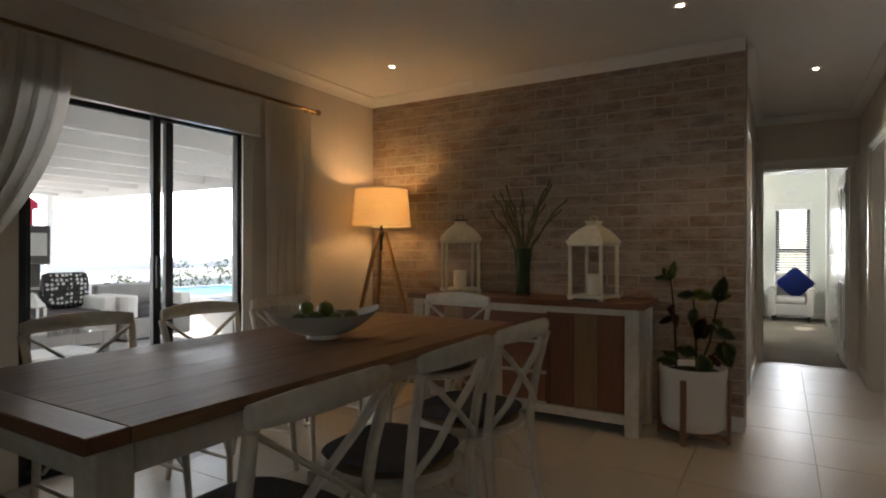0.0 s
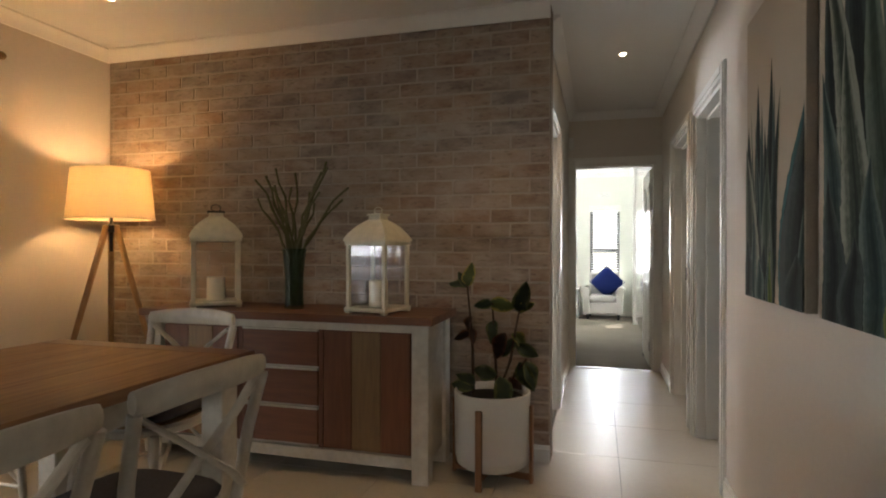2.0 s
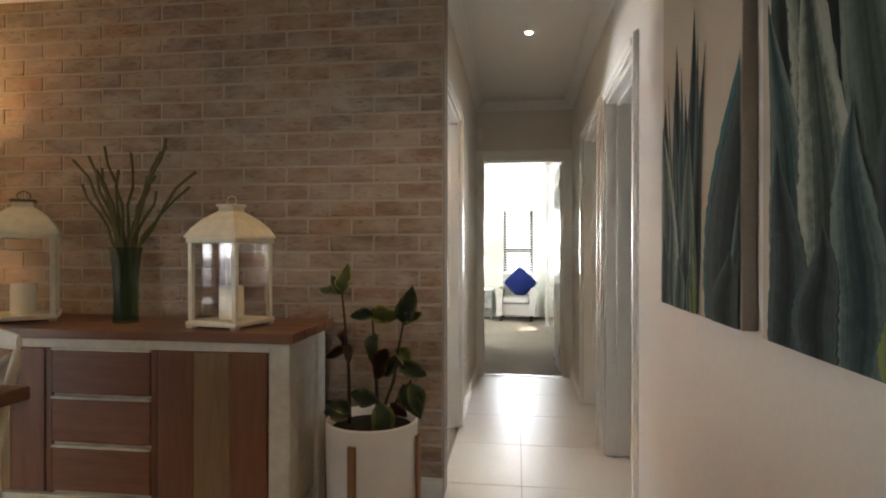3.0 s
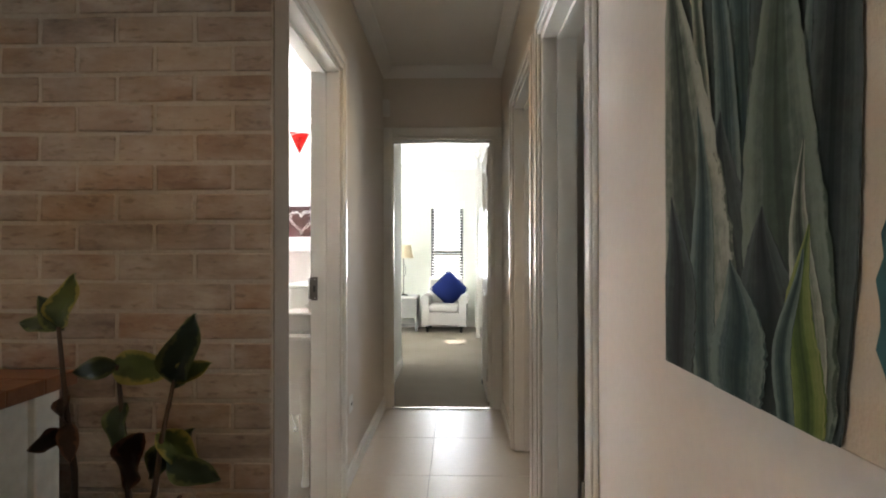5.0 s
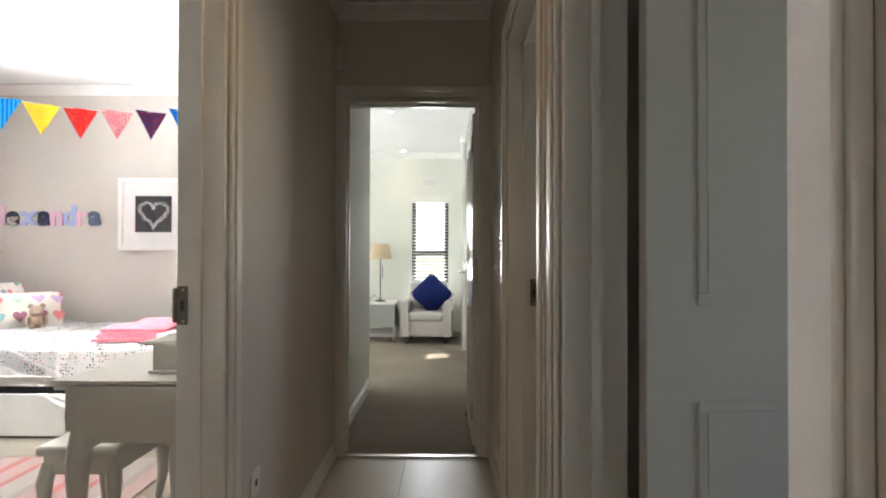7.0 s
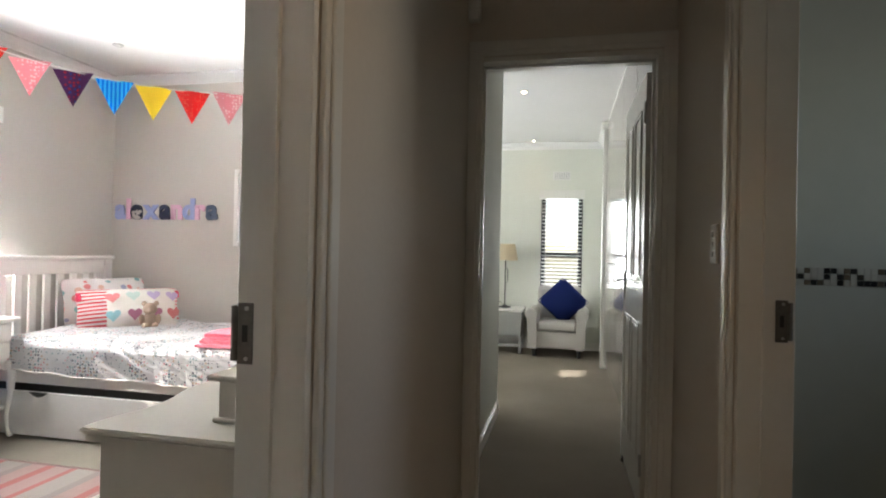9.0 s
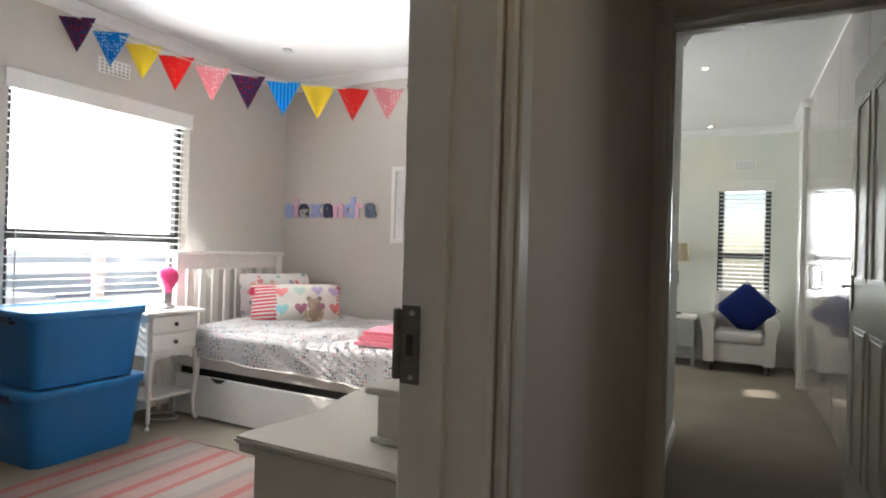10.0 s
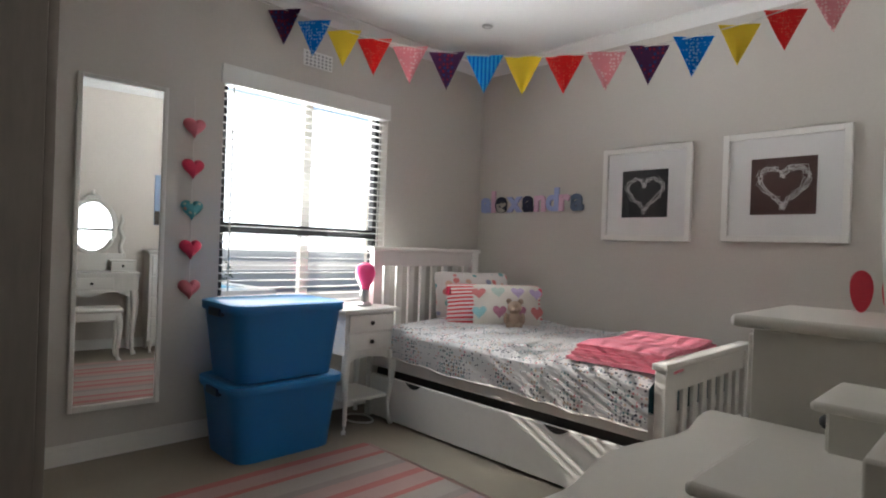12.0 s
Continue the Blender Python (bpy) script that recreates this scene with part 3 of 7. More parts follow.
skirting("baseboard_hall", [("x", XR, -1, -2.6, 3.91), ("x", XR, -1, 6.01, YE), ("x", HL, 1, 5.295, YE)])
skirting("baseboard_brick", [("y", YB, -1, -0.42, -0.302)])
skirting("baseboard_bedroom", [("x", XB, 1, 5.1, 8.33), ("y", YN, -1, XB, -0.488), ("x", -0.473, -1, 5.26, 8.33)])
skirting("baseboard_passage", [("x", -0.36, 1, YE + 0.15, 8.43), ("y", YM, -1, XB, 0.56), ("x", 0.56, -1, 10.40, YM - 0.02)])


def architrave(parent, axis, face, side, a0, a1, near=True):
    """A moulded frame round an opening a0..a1 on one wall face."""
    w, top = 0.068, 2.053

    def bar(s, e, z0, z1, d0, d1):
        f0, f1 = sorted((face + side * d0, face + side * d1))
        return (f0, s, z0, f1, e, z1) if axis == "x" else (s, f0, z0, e, f1, z1)
    rows = ((a0 - w, a0 - 0.001, 0.004, top + w),) if near else ()
    for s, e, z0, z1 in rows + ((a1 + 0.001, a1 + w, 0.004, top + w), (a0 - 0.001, a1 + 0.001, top + 0.001, top + w)):
        bm = bmesh.new()
        box(bm, *bar(s, e, z0, z1, 0.001, 0.014), bevel=0.003)
        horiz = e - s > 0.2
        if horiz:
            box(bm, *bar(s, e, z0 + 0.02, z1 - 0.006, 0.014, 0.022), bevel=0.003)
        else:
            lo, hi = (s + 0.006, e - 0.02) if s < a0 else (s + 0.02, e - 0.006)
            box(bm, *bar(lo, hi, z0, z1 - 0.006, 0.014, 0.022), bevel=0.003)
        part("architrave", bm, GLOSS, parent)


def jambs(parent, axis, f0, f1, a0, a1):
    """The lining of an opening with its stop bead."""
    f0, f1 = sorted((f0, f1))
    m0, m1 = f0 + (f1 - f0) * 0.42, f0 + (f1 - f0) * 0.55
    t, top = 0.022, 2.0515
    for s, e, z0, z1 in ((a0, a0 + t, 0.004, top), (a1 - t, a1, 0.004, top), (a0 + t, a1 - t, top - t, top)):
        bm = bmesh.new()
        row = (f0 + 0.001, s, z0, f1 - 0.001, e, z1) if axis == "x" else (s, f0 + 0.001, z0, e, f1 - 0.001, z1)
        box(bm, *row, bevel=0.002)
        if e - s > 0.2:
            s2, e2, z2, z3 = s, e, z0 - 0.012, z0
        else:
            s2, e2, z2, z3 = (s + t, s + t + 0.012, z0, z1 - t) if s == a0 else (s - 0.012, s, z0, z1 - t)
        box(bm, *((m0, s2, z2, m1, e2, z3) if axis == "x" else (s2, m0, z2, e2, m1, z3)))
        part("jamb", bm, GLOSS, parent)


def strike(parent, x, y, z, lip=-1):
    """A steel strike plate on a jamb that faces along -y, with its rounded lip, latch hole and screws."""
    p = part("strike_plate", boxes((x - 0.014, y - 0.003, z - 0.055, x + 0.016, y, z + 0.055), bevel=0.0012), STRIKE, parent, "worn brushed steel strike plate")
    prof = [(0.014, -0.001), (0.014, -0.006), (0.019, -0.0085), (0.025, -0.006), (0.029, 0.001), (0.029, 0.014), (0.026, 0.014), (0.025, 0.003), (0.021, -0.001)]
    part("lip", outline([(x + lip * u, y + v) for u, v in prof], 0.098, place=lambda u, v, w: (u, v, z - 0.049 + w)), STRIKE, p)
    part("latch_slot", boxes((x - 0.004, y - 0.0042, z - 0.015, x + 0.006, y - 0.0031, z + 0.015)), BLACK, p)
    for s in (-1, 1):
        part("screw", lathe([(0.004, 0), (0.004, 0.002)], 8, centre=(0, 0, 0)), CHROME, p).matrix_local = pose(x + 0.004, y - 0.003, z + s * 0.045, 90)


def lever(parent, place, name="lever_handle"):
    """A lever handle with its back plate; place is its pose: plate in the xz plane, lever to +x."""
    h = part(name, boxes((-0.018, 0, -0.08, 0.018, 0.008, 0.08), bevel=0.003), CHROME, parent, "brushed steel lever handle")
    h.matrix_local = place
    bm = tube([(0, 0.008, 0.03), (0, 0.045, 0.03), (0.02, 0.05, 0.03), (0.115, 0.05, 0.028)], 0.0085, 10)
    part("lever", bm, CHROME, h)


def door_leaf(parent, place, w, handle_side=1):
    """A panelled door leaf: hinge at the local origin, leaf along +x, thickness along y."""
    bm = bmesh.new()
    box(bm, 0, -0.02, 0.012, w, 0.02, 2.005, bevel=0.002)
    leaf = part("door_leaf", bm, GLOSS, parent, "white panelled door leaf")
    leaf.matrix_local = place
    for x0, x1 in ((0.11, w / 2 - 0.04), (w / 2 + 0.04, w - 0.11)):
        for z0, z1 in ((0.20, 0.85), (1.05, 1.86)):
            bm = bmesh.new()
            for s in (-1, 1):
                y0, y1 = sorted((s * 0.0202, s * 0.0225))
                box(bm, x0, y0, z0, x1, y1, z0 + 0.022, bevel=0.0015)
                box(bm, x0, y0, z1 - 0.022, x1, y1, z1, bevel=0.004)
                box(bm, x0, y0, z0 + 0.022, x0 + 0.022, y1, z1 - 0.022, bevel=0.004)
                box(bm, x1 - 0.022, y0, z0 + 0.022, x1, y1, z1 - 0.022, bevel=0.004)
            part("panel_moulding", bm, GLOSS, leaf)
    if handle_side:
        lever(leaf, pose(w - 0.06, 0.02, 1.0, 0, 0, 0) @ Matrix.Scale(-1, 4, (1, 0, 0)))
        lever(leaf, pose(w - 0.06, -0.02, 1.0, 0, 0, 180))
    for z in (0.22, 1.82):
        part("hinge", lathe([(0.007, -0.05), (0.007, 0.05)], 10, centre=(-0.004, 0.022, z)), CHROME, leaf)
    return leaf


d = thing("door_1", "white doorway with its panelled door swung open into a side room", "door", kind="structure")
architrave(d, "x", XR, -1, 3.98, 4.83)
jambs(d, "x", XR, XR + 0.14, 3.98, 4.83)
door_leaf(d, pose(XR + 0.165, 4.79, 0, 0, 0, 4), 0.78)
d = thing("door_2", "white doorway to a tiled bathroom", "door", kind="structure")
architrave(d, "x", XR, -1, 5.06, 5.94)
jambs(d, "x", XR, XR + 0.14, 5.06, 5.94)
strike(d, XR + 0.105, 5.918, 1.0, 1)
d = thing("door_3", "white doorway to a child's bedroom with a steel strike plate", "door", kind="structure")
architrave(d, "x", HL, 1, 4.281, 5.225, near=False)
jambs(d, "x", HL, HL - 0.138, 4.281, 5.225)
strike(d, HL - 0.120, 5.203, 1.008)
d = thing("door_4", "white end doorway with its panelled door open against the wardrobe", "door", kind="structure")
architrave(d, "y", YE, -1, -0.27, 0.50)
jambs(d, "y", YE, YE + 0.15, -0.30, 0.50)
door_leaf(d, pose(0.475, YE + 0.17, 0, 0, 0, 90.5), 0.78)
part("door_stop", lathe([(0.018, 0), (0.018, 0.012), (0.012, 0.03), (0.0, 0.034)], 14, centre=(0.455, 7.65, 0.005)), RUBBER, d, "black rubber door stop")
part("threshold_strip", boxes((-0.30, YE - 0.01, 0.001, 0.50, YE + 0.03, 0.008), bevel=0.002), CHROME, d, "thin metal threshold strip")


def window_unit(name, axis, face, a0, a1, z0, z1, label, out, mullion=True, rail=1.17, slat_tilt=-1, gap=None):
    """A black aluminium window set in the wall with a white slatted blind on the room side; out is the way outdoors (+1 or -1)."""
    w = thing(name, label, "window", kind="structure")

    def bx(d0, d1, s, e, lo, hi):
        f0, f1 = sorted((face + out * d0, face + out * d1))
        return (f0, s, lo, f1, e, hi) if axis == "x" else (s, f0, lo, e, f1, hi)
    t = 0.052
    for s, e, lo, hi in ((a0, a0 + t, z0, z1), (a1 - t, a1, z0, z1), (a0 + t, a1 - t, z0, z0 + t), (a0 + t, a1 - t, z1 - t, z1)):
        part("window_frame", boxes(bx(0.07, 0.12, s, e, lo, hi), bevel=0.003), BLACKALU, w)
    mids = []
    if mullion:
        m = (a0 + a1) / 2
        part("mullion", boxes(bx(0.072, 0.118, m - 0.03, m + 0.03, z0 + t, z1 - t), bevel=0.003), PLASTIC if mullion == "white" else BLACKALU, w)
        mids = [m]
    part("transom", boxes(bx(0.071, 0.119, a0 + t, a1 - t, rail - 0.03, rail + 0.03), bevel=0.003), BLACKALU, w)
    pane = part("pane", boxes(bx(0.098, 0.102, a0 + t, a1 - t, z0 + t, z1 - t)), GLASS, w)
    pane.visible_shadow = False
    part("window_sill", boxes(bx(-0.02, 0.07, a0 - 0.03, a1 + 0.03, z0 - 0.03, z0 - 0.001), bevel=0.004), GLOSS, w)
    # blind
    n = int((z1 - z0 - 0.06) / 0.045)
    c = math.cos(radians(slat_tilt)) * 0.025
    sn = math.sin(radians(slat_tilt)) * 0.025
    mesh = None
    for i in range(n):
        z = z0 + 0.04 + i * 0.045
        a2 = gap[0] if gap and z > gap[1] else a0
        if mesh is None or a2 > a0:
            bm = bmesh.new()
            L = a1 - a2 - 0.02
            rows = []
            for k in range(5):
                q = (k / 4 - 0.5) * 2
                rows.append([bm.verts.new(((q * c if axis == "x" else s), (s if axis == "x" else q * c), out * q * sn + 0.003 * (1 - q * q) + h)) for s in (-L / 2, L / 2) for h in (0, 0.002)])
            for a, b in zip(rows, rows[1:]):
                bm.faces.new((a[0], a[2], b[2], b[0]))
                bm.faces.new((a[1], b[1], b[3], a[3]))
            mesh = mesh_of("slat", bm, SLAT)
        ob = new("slat", mesh)
        ob.parent = w
        m = (a2 + a1) / 2
        ob.location = (face + out * 0.03, m, z) if axis == "x" else (m, face + out * 0.03, z)
    part("head_rail", boxes(bx(-0.012, 0.06, a0 - 0.02, a1 + 0.02, z1 - 0.075, z1 + 0.035), bevel=0.006), PLASTIC, w)
    for s in (a0 + 0.06, a1 - 0.06):
        part("ladder_cord", boxes(bx(0.008, 0.0095, s - 0.004, s + 0.004, z0 + 0.02, z1 - 0.03)), STRING, w)
    return w


window_unit("window_1", "x", XB, 6.19, 7.36, 0.55, 2.05, "black-framed window behind a white slatted blind", -1, mullion="white", slat_tilt=3)
window_unit("window_2", "y", YM, -0.19, 0.32, 0.45, 1.95, "narrow black-framed window with a white slatted blind", 1, mullion=False, slat_tilt=14)
window_unit("window_3", "x", XB, 8.65, 10.25, 0.55, 2.14, "wide black-framed side window with a slatted blind", -1, slat_tilt=-38, gap=(9.02, 1.92))
window_unit("window_4", "y", -2.6, -0.75, 0.75, 0.9, 2.0, "black-framed rear window with a slatted blind", -1)

# sliding door to the patio
s = thing("door_5", "black aluminium sliding glass door standing half open to the patio", "sliding door", kind="structure")
for y0, y1, x0 in ((1.335, 2.19, -3.475), (2.02, 2.695, -3.42)):
    for a, b, lo, hi in ((y0, y0 + 0.05, 0.04, 2.05), (y1 - 0.05, y1, 0.04, 2.05), (y0 + 0.05, y1 - 0.05, 0.04, 0.10), (y0 + 0.05, y1 - 0.05, 1.99, 2.05)):
        part("sash", boxes((x0 - 0.02, a, lo, x0 + 0.02, b, hi), bevel=0.003), BLACKALU, s)
    p = part("pane", boxes((x0 - 0.003, y0 + 0.05, 0.1, x0 + 0.003, y1 - 0.05, 1.99)), GLASS, s)
    p.visible_shadow = False
for a, b, lo, hi in ((1.29, 1.335, 0.0, 2.10), (2.70, 2.74, 0.0, 2.10), (1.335, 2.70, 2.05, 2.10), (1.335, 2.70, 0.0, 0.04)):
    part("outer_frame", boxes((-3.52, a, lo, -3.38, b, hi), bevel=0.003), BLACKALU, s)
part("pull_handle", boxes((-3.40, 2.03, 0.95, -3.375, 2.055, 1.15), bevel=0.004), BLACKALU, s)
setting("trim_door_reveal", boxes((-3.375, 2.66, 0.004, XL, 2.739, 1.999)), GLOSS, "white painted lining beside the sliding door", "door lining")
setting("trim_blind_box", boxes((XL + 0.001, 0.28, 2.0, XL + 0.05, 2.78, 2.275), bevel=0.006), GLOSS, "white roller blind box over the sliding door", "blind box")

# ---- dining room ----
t = thing("dining_table", "long farmhouse dining table with an oiled plank top and cream-painted base", "table")
TX0, TX1, TY0, TY1, TZ = -2.50, -1.445, 0.63, 3.02, 0.77
n = 6
for i in range(n):
    w = (TX1 - TX0) / n
    part("plank", boxes((TX0 + i * w + 0.0008, TY0 + 0.11, TZ - 0.042, TX0 + (i + 1) * w - 0.0008, TY1 - 0.11, TZ), bevel=0.0015), WOOD, t)
for y0, y1 in ((TY0, TY0 + 0.108), (TY1 - 0.108, TY1)):
    part("breadboard_end", boxes((TX0, y0, TZ - 0.042, TX1, y1, TZ), bevel=0.004), WOOD_SB, t)
for x0, x1, y0, y1 in ((TX0 + 0.06, TX1 - 0.06, TY0 + 0.06, TY0 + 0.085), (TX0 + 0.06, TX1 - 0.06, TY1 - 0.085, TY1 - 0.06), (TX0 + 0.06, TX0 + 0.085, TY0 + 0.085, TY1 - 0.085), (TX1 - 0.085, TX1 - 0.06, TY0 + 0.085, TY1 - 0.085)):
    part("apron", boxes((x0, y0, 0.63, x1, y1, TZ - 0.043), bevel=0.002), DISTRESSED, t)
for x in (TX0 + 0.10, TX1 - 0.10):
    for y in (TY0 + 0.10, TY1 - 0.10):
        part("leg", boxes((x - 0.05, y - 0.05, 0.002, x + 0.05, y + 0.05, TZ - 0.043), bevel=0.006), DISTRESSED, t)


def cross_back_chair():
    """A bistro chair with a bowed back, crossed slats and a tufted pad; faces +y, its origin is on the floor under the seat."""
    c = thing("dining_chair", "distressed white cross-back dining chair with a charcoal tufted pad", "chair", group="chairs round the dining table")
    for s in (-1, 1):
        part("back_leg", tube([(s * 0.205, -0.27, 0.003), (s * 0.205, -0.22, 0.22), (s * 0.205, -0.205, 0.45), (s * 0.22, -0.235, 0.66), (s * 0.235, -0.275, 0.83)], [0.014, 0.017, 0.019, 0.018, 0.017], 10), DISTRESSED, c)
        part("front_leg", tube([(s * 0.215, 0.22, 0.003), (s * 0.205, 0.20, 0.25), (s * 0.20, 0.19, 0.44)], [0.013, 0.016, 0.019], 10), DISTRESSED, c)
        part("side_stretcher", tube([(s * 0.205, -0.225, 0.20), (s * 0.208, 0.205, 0.20)], 0.009, 8), DISTRESSED, c)
        part("cross_slat", tube([(s * 0.205, -0.225, 0.50), (s * 0.12, -0.255, 0.57), (0, -0.262 - 0.006 * s, 0.655), (-s * 0.12, -0.27, 0.745), (-s * 0.215, -0.262, 0.815)], 0.017, 8, flat=0.45), DISTRESSED, c)
        part("brace", tube([(s * 0.205, 0.19, 0.22), (s * 0.16, 0.05, 0.38), (s * 0.10, -0.10, 0.41), (s * 0.19, -0.20, 0.24)], 0.008, 8), DISTRESSED, c)

    def rail(u, v):
        x = (u - 0.5) * 0.48
        bow = -0.315 + 0.16 * (x / 0.27) ** 2 * 0.35
        a = 2 * math.pi * v
        hgt = 0.037 * (1 - 0.25 * abs(2 * u - 1) ** 3)
        return (x, bow + 0.014 * math.cos(a), 0.855 + 0.012 * (1 - (2 * u - 1) ** 2) + hgt * math.sin(a))
    bm = grid(rail, 16, 10)
    bmesh.ops.remove_doubles(bm, verts=bm.verts, dist=1e-5)
    bmesh.ops.holes_fill(bm, edges=[e for e in bm.edges if e.is_boundary])
    part("top_rail", bm, DISTRESSED, c)
    part("seat_frame", lathe([(0.235, 0.425), (0.25, 0.435), (0.25, 0.455), (0.235, 0.465)], 28), DISTRESSED, c)
    part("seat", lathe([(0.0, 0.456), (0.225, 0.456), (0.225, 0.468), (0.0, 0.472)], 28), RATTAN, c, "woven rattan seat")

    def pad(d):
        r = 0.225 * (abs(d.x) ** 4 + abs(d.y) ** 4 + 1e-6) ** -0.25 if abs(d.z) < 0.999 else 0
        k = math.hypot(d.x, d.y)
        x, y = d.x * r * k ** 0.35, d.y * r * k ** 0.35
        dim = sum(math.exp(-((x - a) ** 2 + (y - b) ** 2) / 0.0018) for a in (-0.1, 0.1) for b in (-0.1, 0.1)) + math.exp(-(x * x + y * y) / 0.0018)
        return (x * 0.93, y * 0.93, 0.494 + 0.025 * d.z + (-0.013 * dim if d.z > 0 else 0))
    part("seat_pad", blob(pad, 32, 18), CUSHION, c, "charcoal tufted seat pad")
    return c


first = cross_back_chair()
first.matrix_world = pose(-1.30, 0.975, 0, 0, 0, 90)
for x, y, rz in ((-1.295, 1.60, 91), (-1.30, 2.19, 88), (-2.58, 1.33, -90), (-2.56, 1.95, -89), (-2.57, 2.53, -91), (-1.97, 3.00, 180), (-1.98, 0.48, 0)):
    copy_thing(first, pose(x, y, 0, 0, 0, rz))


def bowl():
    b = thing("fruit_bowl", "boat-shaped white ceramic bowl of green fruit on the table", "bowl", at=(-1.98, 1.98, TZ), rz=53)

    def surf(u, v, off):
        a, r = 2 * math.pi * u, v
        x, y = 0.275 * r * math.cos(a), 0.15 * r * math.sin(a)
        z = 0.012 + off + 0.095 * r ** 2.2 + 0.035 * abs(math.cos(a)) ** 5 * r ** 4
        return (x * (1 + 0.02 * off), y, z)
    bm = bmesh.new()
    for off in (0.0, 0.010):
        grid(lambda u, v: surf(u, max(v, 0.02), off), 40, 10, bm)
    bmesh.ops.remove_doubles(bm, verts=bm.verts, dist=1e-5)
    part("bowl_body", bm, CERAMIC, b)
    part("foot", lathe([(0.07, 0.0), (0.075, 0.004), (0.06, 0.02)], 24), CERAMIC, b)
    return b


bowl()
for i, (u, v, h, r) in enumerate(((-0.11, 0.01, 0.074, 0.040), (-0.03, -0.035, 0.072, 0.041), (0.055, 0.02, 0.074, 0.041), (0.135, -0.01, 0.082, 0.038), (-0.035, 0.05, 0.080, 0.037), (0.015, 0.0, 0.128, 0.038), (-0.075, -0.005, 0.135, 0.035))):
    a = radians(53)
    x, y = -1.98 + u * math.cos(a) - v * math.sin(a), 1.98 + u * math.sin(a) + v * math.cos(a)
    f = thing("fruit", "green fruit lying in the white bowl", "fruit", at=(x, y, TZ + h + 0.012), rz=40 * i, group="fruit in the bowl")
    part("flesh", blob(lambda d: (r * d.x, r * d.y, r * (0.95 * d.z - 0.08 * math.exp(-(d.x ** 2 + d.y ** 2) * 12) * (1 if d.z > 0 else -0.5))), 16, 10), FRUIT, f)
    part("stalk", tube([(0, 0, r * 0.8), (0.003, 0.002, r * 1.15)], 0.002, 6), STEM, f)

SX0, SX1, SY0, SY1, SZ = -2.60, -0.835, 3.60, 4.10, 0.855
s = thing("sideboard", "white-framed sideboard with red-brown boarded doors and drawers and a wooden top", "sideboard")
for i in range(4):
    d = (SY1 - SY0) / 4
    part("top_plank", boxes((SX0, SY0 + i * d + 0.001, SZ - 0.04, SX1, SY0 + (i + 1) * d - 0.001, SZ), bevel=0.003), WOOD_SB, s)
for x in (SX0 + 0.075, SX1 - 0.075):
    for y in (SY0 + 0.085, SY1 - 0.075):
        part("post", boxes((x - 0.045, y - 0.045, 0.002, x + 0.045, y + 0.045, SZ - 0.041), bevel=0.004), DISTRESSED, s)
part("carcass", boxes((SX0 + 0.12, SY0 + 0.075, 0.10, SX1 - 0.12, SY1 - 0.05, SZ - 0.075)), DISTRESSED, s)
for x in (SX0 + 0.05, SX1 - 0.075):
    part("side_panel", boxes((x, SY0 + 0.13, 0.10, x + 0.025, SY1 - 0.12, SZ - 0.041)), DISTRESSED, s)
part("top_rail", boxes((SX0 + 0.12, SY0 + 0.045, SZ - 0.085, SX1 - 0.12, SY0 + 0.08, SZ - 0.041), bevel=0.002), DISTRESSED, s)
part("bottom_rail", boxes((SX0 + 0.12, SY0 + 0.045, 0.075, SX1 - 0.12, SY0 + 0.08, 0.135), bevel=0.003), DISTRESSED, s)
IX0, IX1, FZ0, FZ1, FY = SX0 + 0.122, SX1 - 0.122, 0.138, SZ - 0.088, SY0 + 0.055
third = (IX1 - IX0) / 3
for k, xs in ((0, IX0), (2, IX0 + 2 * third)):
    dr = part("cupboard_door", boxes((xs + 0.006, FY + 0.012, FZ0, xs + third - 0.006, FY + 0.022, FZ1)), WOOD_RED, s)
    for j, m in enumerate((WOOD_RED, WOOD_TAN, WOOD_RED)):
        w = (third - 0.02) / 3
        part("board", boxes((xs + 0.01 + j * w + 0.001, FY, FZ0 + 0.004, xs + 0.01 + (j + 1) * w - 0.001, FY + 0.012, FZ1 - 0.004), bevel=0.002), m, dr)
part("stile", boxes((IX0 + third - 0.005, FY + 0.005, FZ0, IX0 + third + 0.02, FY + 0.022, FZ1)), WOOD_RED, s)
part("stile", boxes((IX0 + 2 * third - 0.02, FY + 0.005, FZ0, IX0 + 2 * third + 0.005, FY + 0.022, FZ1)), WOOD_RED, s)
for j in range(3):
    h = (FZ1 - FZ0) / 3
    dw = part("drawer", boxes((IX0 + third + 0.024, FY + 0.002, FZ0 + j * h + 0.012, IX0 + 2 * third - 0.024, FY + 0.022, FZ0 + (j + 1) * h - 0.012), bevel=0.003), WOOD_RED_H, s)
    part("pull_strip", boxes((IX0 + third + 0.024, FY - 0.004, FZ0 + j * h + h - 0.011, IX0 + 2 * third - 0.024, FY + 0.02, FZ0 + j * h + h + 0.001), bevel=0.002), DISTRESSED, dw)


